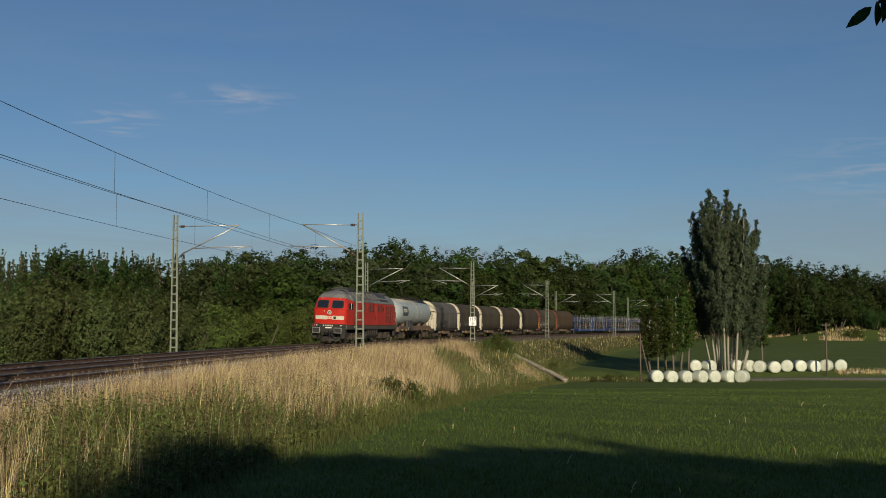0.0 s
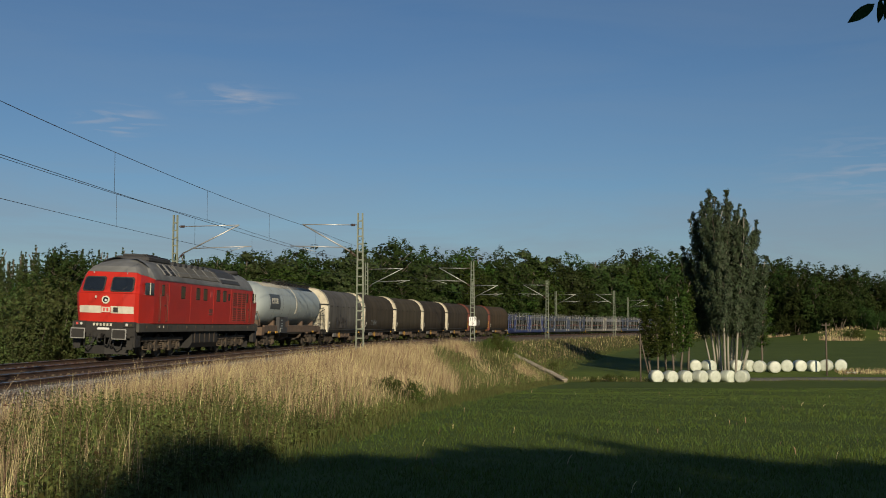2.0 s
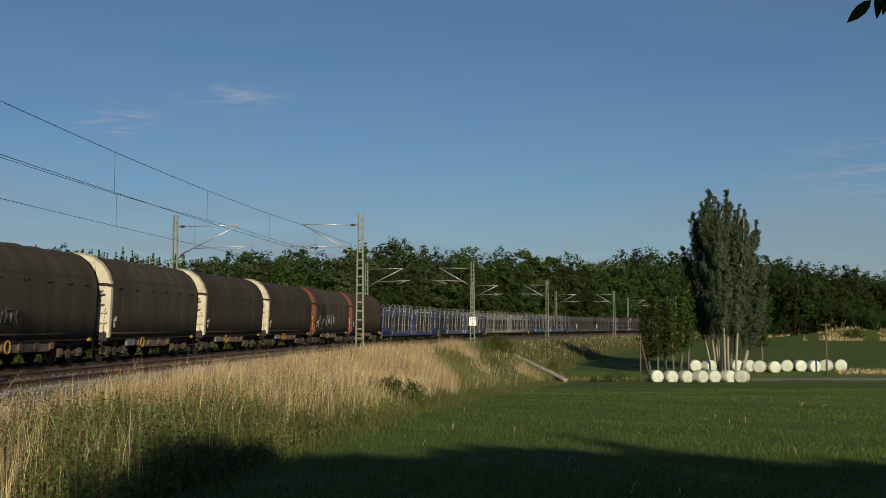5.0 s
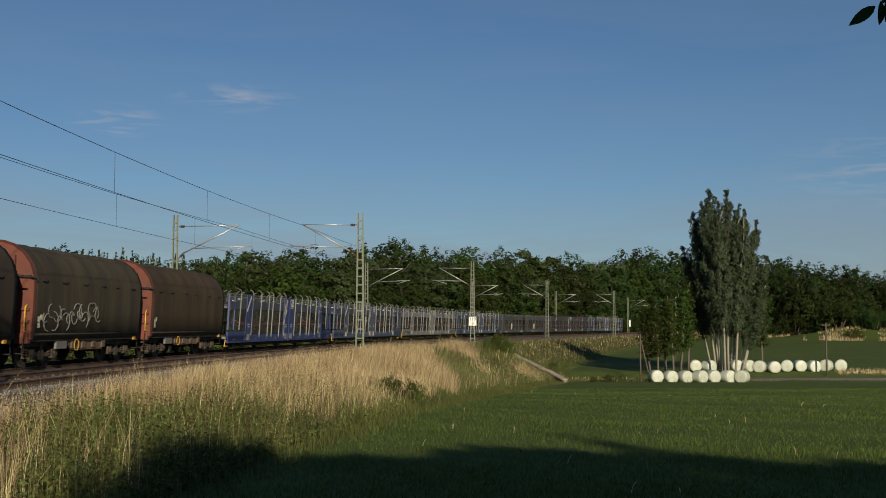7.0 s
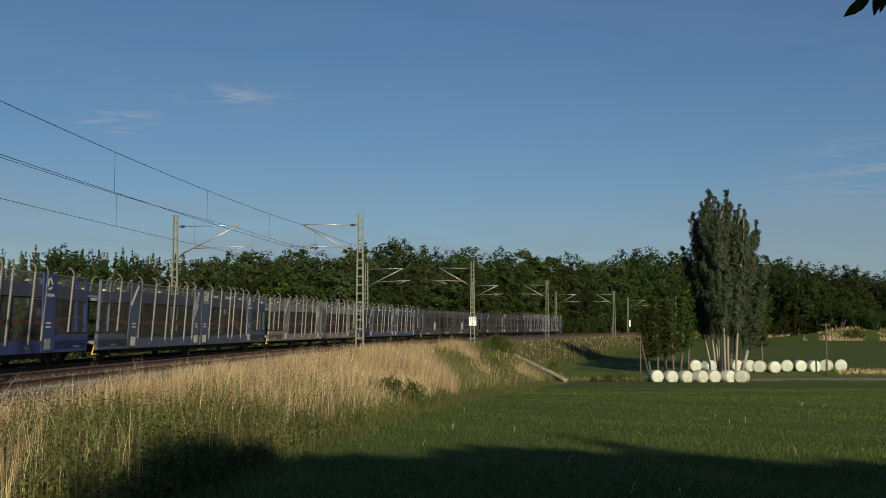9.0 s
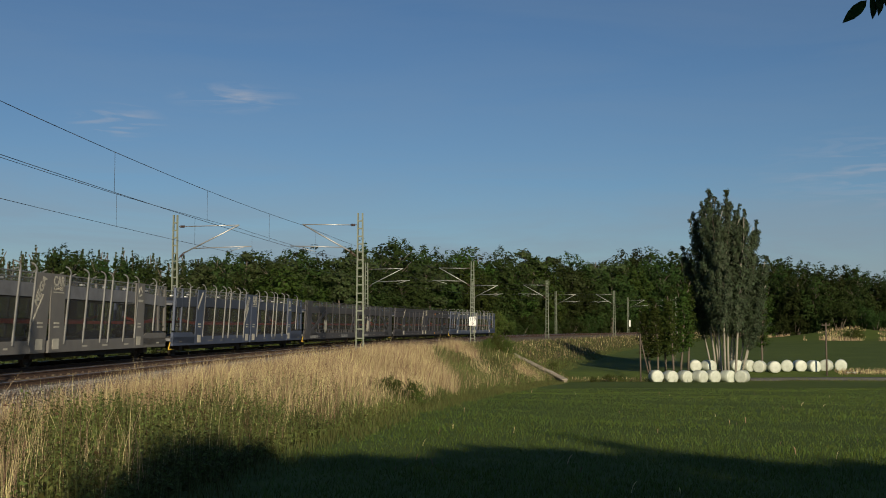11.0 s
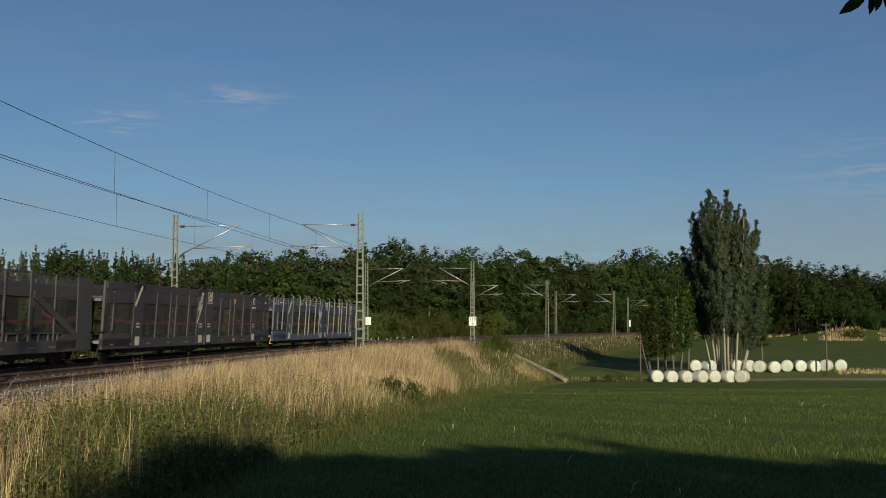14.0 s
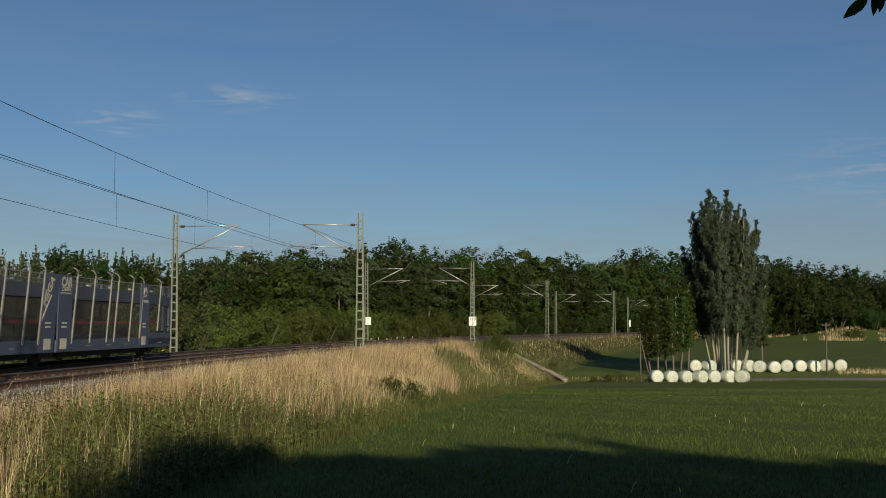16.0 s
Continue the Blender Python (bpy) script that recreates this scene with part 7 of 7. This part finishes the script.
def leafy_stems(X, Y, H, seed, pairs, size, name, material, label):
    """Upright stems set with drooping pointed leaves."""
    r = np.random.RandomState(seed)
    n = len(X)
    Z = ground_z(X, Y) - 0.02
    lx, ly = r.normal(0, 0.10, n) * H, r.normal(0, 0.10, n) * H
    VV, FF, o = [], [], 0
    w = 0.0026 * (1 + Y / 30)
    base = np.stack([X, Y, Z], 1); tip = base + np.stack([lx, ly, H], 1)
    sd = np.stack([w, 0 * w, 0 * w], 1)
    VV.append(np.stack([base - sd, base + sd, tip + sd * 0.3, tip - sd * 0.3], 1).reshape(-1, 3)); FF.append(np.arange(4 * n).reshape(n, 4)); o = 4 * n
    for i in range(pairs):
        f = np.clip((i + r.uniform(0.2, 1.0, n)) / pairs, 0.12, 1.0)
        a = r.uniform(0, 6.28, n)
        p = base + np.stack([lx * f, ly * f, H * f], 1)
        ln = size * r.uniform(0.6, 1.3, n) * (1.15 - 0.5 * f)
        rise = r.uniform(-0.35, 0.55, n)
        d = np.stack([np.cos(a), np.sin(a), rise], 1)
        q = np.stack([-np.sin(a), np.cos(a), r.normal(0, 0.8, n)], 1) * (ln * 0.24)[:, None]
        m = p + d * (ln * 0.5)[:, None]
        e = p + d * ln[:, None]; e[:, 2] -= ln * 0.3
        VV.append(np.stack([p, m + q, e, m - q], 1).reshape(-1, 3)); FF.append(np.arange(4 * n).reshape(n, 4) + o); o += 4 * n
    tagged(new(name, raw(name, np.concatenate(VV), np.concatenate(FF), material)), label, "weeds", kind="stuff")


def weeds():
    for k, (n, s0, s1, pw) in enumerate(((60000, -46, 14, 1.0), (46000, 12, 62, 1.1), (20000, 60, 230, 1.3))):
        X, Y, s, la, r = bank_sample(n, 51 + k, s0, s1, 7.6, 19.0, pw)
        w = bank_width(X, Y)
        d = dryness(X, Y, s, la)
        keep = (la < 7.6 + w * 1.0 + 0.3 * wob(X, Y, 1.1, 9)) & (r.uniform(0, 1, n) < np.clip(1.15 - d, 0.2, 1)) & (Y > 6)
        X, Y, la = X[keep], Y[keep], la[keep]
        m = len(X)
        kk = np.clip((la - 7.6) / bank_width(X, Y), 0, 1)
        H = r.uniform(0.2, 0.6, m) * (1.05 - 0.65 * sstep(0.75, 1.0, kk))
        blades("green_weeds", X, Y, H, r.uniform(0.005, 0.012, m) * (1.0 + Y / 40), 0.45, M["weed"], 61 + k, "rank green grass and weeds on the bank", "weeds")
    # leafy herbs: thick on the near bank, in patches further on
    X, Y, s, la, r = bank_sample(21000, 71, -46, 24, 8.4, 16.0)
    d = dryness(X, Y, s, la)
    keep = (Y > 7) & (r.uniform(0, 1, len(X)) < np.clip(1.2 - 1.4 * d, 0.04, 1)) & (la < 7.4 + bank_width(X, Y) * 0.92)
    X, Y, la = X[keep], Y[keep], la[keep]
    H = r.uniform(0.35, 0.85, len(X)) * (1 + 0.35 * wob(X, Y, 0.9, 21)) * (1 - 0.5 * sstep(0.7, 0.95, (la - 7.4) / bank_width(X, Y)))
    leafy_stems(X, Y, H, 72, 14, 0.078, "leafy_weeds", M["herb"], "leafy green weeds crowding the lower bank")
    X, Y, s, la, r = bank_sample(5000, 73, 24, 80, 8.4, 17.5)
    keep = (dryness(X, Y, s, la) < 0.3) & (la < 7.4 + bank_width(X, Y) * 0.9)
    X, Y = X[keep], Y[keep]
    leafy_stems(X, Y, r.uniform(0.35, 0.8, len(X)), 74, 8, 0.17, "leafy_weeds", M["herb"], "green herb patches in the dry grass")
    # withered brown stalks with forked heads
    X, Y, s, la, r = bank_sample(700, 75, -46, 34, 8.2, 12.0)
    keep = (Y > 7) & (wob(X, Y, 0.8, 31) > 0.15)
    X, Y = X[keep], Y[keep]
    leafy_stems(X, Y, r.uniform(0.7, 1.15, len(X)), 76, 7, 0.09, "withered_stalks", M["umbel"], "withered brown stalks among the grasses")


def meadow():
    r = np.random.RandomState(81)
    n = 125000
    Y = 9 + 75 * r.uniform(0, 1, n) ** 1.9
    X = r.uniform(-0.16, 0.43, n) * Y + r.uniform(-1, 1, n)
    la, s = lateral(X, Y)
    keep = la > 7.0 + bank_width(X, Y) * 0.9
    X, Y = X[keep], Y[keep]
    m = len(X)
    H = r.uniform(0.04, 0.105, m) * (1 + 0.3 * wob(X, Y, 0.35, 6))
    blades("meadow_grass", X, Y, H, r.uniform(0.005, 0.011, m) * (1 + Y / 20), 0.5, M["grass"], 82, "short green meadow grass", "grass", flat=True)
    # a few straw wisps and pale seed heads
    n = 160
    Y = 12 + 70 * r.uniform(0, 1, n) ** 1.4
    X = r.uniform(-0.12, 0.42, n) * Y
    la, s = lateral(X, Y)
    keep = (la > 7.4 + bank_width(X, Y)) & (wob(X, Y, 0.6, 12) > 0.05)
    X, Y = X[keep], Y[keep]
    m = len(X)
    blades("straw_wisps", X, Y, r.uniform(0.08, 0.2, m), np.full(m, 0.010) * (1 + Y / 40), 0.4, M["dry"], 84, "pale straw wisps in the meadow", "grass", head=1.5)


def stones():
    r = np.random.RandomState(91)
    X, Y, s, la, r = bank_sample(20000, 92, -46, 14, 5.3, 8.4, 1.0)
    n = len(X)
    base = np.where(la < 6.0, -0.17 + RAIL_Z, -0.17 + RAIL_Z - (la - 6.0) * 0.485)
    base = np.maximum(base, ground_z(X, Y))
    oct_ = np.array([(1, 0, 0), (-1, 0, 0), (0, 1, 0), (0, -1, 0), (0, 0, 1), (0, 0, -1)], float)
    fc = np.array([(0, 2, 4), (2, 1, 4), (1, 3, 4), (3, 0, 4), (2, 0, 5), (1, 2, 5), (3, 1, 5), (0, 3, 5)])
    sz = r.uniform(0.018, 0.038, (n, 1, 1)) * r.uniform(0.7, 1.3, (n, 1, 3))
    V = oct_[None] * sz + r.normal(scale=0.006, size=(n, 6, 3))
    a = r.uniform(0, 6.28, n)
    c, s_ = np.cos(a)[:, None], np.sin(a)[:, None]
    V = np.stack([V[..., 0] * c - V[..., 1] * s_, V[..., 0] * s_ + V[..., 1] * c, V[..., 2]], -1)
    V += np.stack([X, Y, base + 0.012], 1)[:, None]
    F = (np.arange(n) * 6)[:, None, None] + fc[None]
    tagged(new("ballast_stones", raw("ballast_stones", V.reshape(-1, 3), F.reshape(-1, 3), M["stone"])), "loose crushed grey ballast stones beside the rails", "ballast", kind="stuff")


def wood_edge_straw():
    """Straw along the wood's edge, on the mound there, and beside the lane."""
    r = np.random.RandomState(77)
    x = np.concatenate([r.uniform(1335, 1440, 600), r.uniform(1420, 1580, 2600), r.uniform(1130, 1260, 900)])
    D = np.interp(x, DEPTH_X, DEPTH_Y) - 11 + r.normal(0, 2.0, len(x))
    D = np.where(x > 1420, r.uniform(240, 262, len(x)), D)
    keep = np.where(x > 1420, np.sin(x * 0.06 + 0.3) + 0.5 * np.sin(D * 0.9 + x * 0.1) > -0.35, np.sin(x * 0.11) + np.sin(x * 0.047 + 1) > -0.3)
    x, D = x[keep], D[keep]
    X = (x - 784) / 2049.0 * D
    blades("dry_grass", X, D, r.uniform(0.3, 0.9, len(x)), np.full(len(x), 0.08), 0.25, M["dry"], 78, "dry grass along the far edge of the wood", "dry grass")
    X = np.concatenate([r.uniform(40, 60, 2600), r.uniform(12, 24, 350)])
    Y = np.where(X > 30, r.normal(118.3, 0.5, len(X)), r.normal(113.5, 0.7, len(X)))
    blades("dry_grass", X, Y, r.uniform(0.15, 0.5, len(X)), np.full(len(X), 0.03), 0.3, M["dry"], 79, "dry grass tufts beside the lane and bales", "dry grass")
    X = np.concatenate([r.uniform(12, 24, 1500), r.uniform(24, 60, 900)])
    Y = np.where(X < 24, r.normal(112.5, 0.8, len(X)), r.normal(113.3, 0.25, len(X)))
    blades("green_weeds", X, Y, r.uniform(0.1, 0.45, len(X)), np.full(len(X), 0.035), 0.5, M["weed"], 80, "green weeds beside the lane and bales", "weeds")


wood_edge_straw()
straw()
straw_tufts()
weeds()
meadow()
stones()

# bushes and tussocks on the bank
for x, D, h, w in ((706, 42, 1.4, 0.95), (688, 42.6, 1.25, 1.0), (726, 42.6, 1.15, 1.0), (668, 43, 0.9, 1.1), (880, 113, 2.6, 0.9), (895, 114, 2.2, 1.0), (862, 109, 1.8, 1.0), (872, 111, 2.4, 0.9), (1075, 111, 1.0, 1.4), (1095, 112, 0.9, 1.4), (1050, 110, 0.8, 1.2), (975, 118, 1.2, 1.2), (1512, 247, 3.6, 1.2), (1496, 249, 2.6, 1.2)):
    X = at_az(x, D)
    t = tree("bush", X, D, h, w)
    tagged(t, "low green bush on the railway bank" if D < 200 else "low bush on the dry mound by the wood", "bush", "bushes on the bank" if D < 200 else "")


# ================= overhanging twig =================
def twig():
    t = thing("overhanging_branch", "dark leafy branch tip hanging from above", "branch")
    bm = B()
    pts = [Vector(p) for p in ((0.10, 0, 0.075), (0.125, 0.0, 0.10), (0.2, -0.05, 0.18), (0.3, -0.5, 0.4), (0.3, -2.2, 1.0), (0.1, -5.0, 1.7), (-0.3, -8.85, 2.4))]
    for i, (a, b) in enumerate(zip(pts, pts[1:])):
        rod(bm, a, b, 0.004 + 0.004 * i, 0.004 + 0.004 * (i + 1), 6)
    part("stem", bm, M["bark"], t)
    rnd = random.Random(3)
    for (x, z, ln, ang) in ((0.085, 0.068, 0.11, 219), (0.10, 0.085, 0.075, 268), (0.118, 0.10, 0.09, 262), (0.125, 0.09, 0.08, 285), (0.11, 0.10, 0.07, 160), (0.15, 0.13, 0.10, 250), (0.16, 0.14, 0.09, 320), (0.19, 0.17, 0.1, 200)):
        a = radians(ang)
        d = Vector((math.cos(a), rnd.uniform(-0.25, 0.25), math.sin(a))).normalized()
        n = Vector((rnd.uniform(-0.4, 0.4), -1, rnd.uniform(-0.3, 0.5))).normalized()
        s = d.cross(n).normalized()
        bm = B()
        o = Vector((x, 0, z))
        prof = [(0, 0.0), (0.2, 0.11), (0.45, 0.155), (0.7, 0.13), (0.88, 0.06), (1, 0)]
        rim = [o + d * ln * k + s * ln * w + n * 0.012 * math.sin(k * 3) for k, w in prof] + [o + d * ln * k - s * ln * w + n * 0.012 * math.sin(k * 3) for k, w in prof[-2:0:-1]]
        loft(bm, [rim, [p + n * 0.0012 for p in rim]])
        part("leaf", bm, M["leaf_dark"], t)
    return t


TWIG = twig()
TWIG_AT = ((0.0, 1504, 45), (0.5, 1506, 43), (1.0, 1507, 42), (1.5, 1510, 42), (2.0, 1507, 36), (2.5, 1510, 42), (3.0, 1512, 46), (3.5, 1508, 38), (4.0, 1502, 28), (5.2, 1506, 38), (6.5, 1504, 46), (7.0, 1509, 41), (7.5, 1500, 27), (8.5, 1503, 34), (9.0, 1500, 25), (9.2, 1497, 28), (10.4, 1503, 36), (11.5, 1494, 37), (12.5, 1507, 40), (13.5, 1493, 26), (14.0, 1492, 20), (14.5, 1497, 18), (15.0, 1499, 38), (15.5, 1509, 49), (16.0, 1499, 28))

# ================= movement =================
SPEED, ACCEL = 21.986, 0.0159


def run(t):
    """Station of the train's front at t seconds."""
    return -(SPEED * (t - 1.5) + 0.5 * ACCEL * (t - 1.5) ** 2)


def motions():
    for t, u0, u1 in VEHICLES:
        rows = []
        L = u1 - u0
        for i in range(33):
            tt = i * 0.5
            s = run(tt) + u0
            a, _ = rail_point(s + 0.2 * L)
            b, _ = rail_point(s + 0.8 * L)
            d = (b - a).normalized()
            o = a - d * 0.2 * L
            rows.append((tt, pose(o.x, o.y, RAIL_Z, 0, math.degrees(CANT), -math.degrees(math.atan2(d.x, d.y)))))
        walk(t, rows)
    # wheels roll: one row a frame, as they turn nearly a quarter in that time
    for ob, y, r in WHEELSETS:
        walk(ob, [(i / 30, pose(0, y, r, math.degrees((run(0) - run(i / 30)) / r) % 360)) for i in range(481)])
    walk(TWIG, [(tt, pose((x - 784) / 2049.0 * 3.4, 3.4, EYE.z + (577.9 - y) / 2049.0 * 3.4, 0, 4 * math.sin(tt), 0)) for tt, x, y in TWIG_AT])


motions()
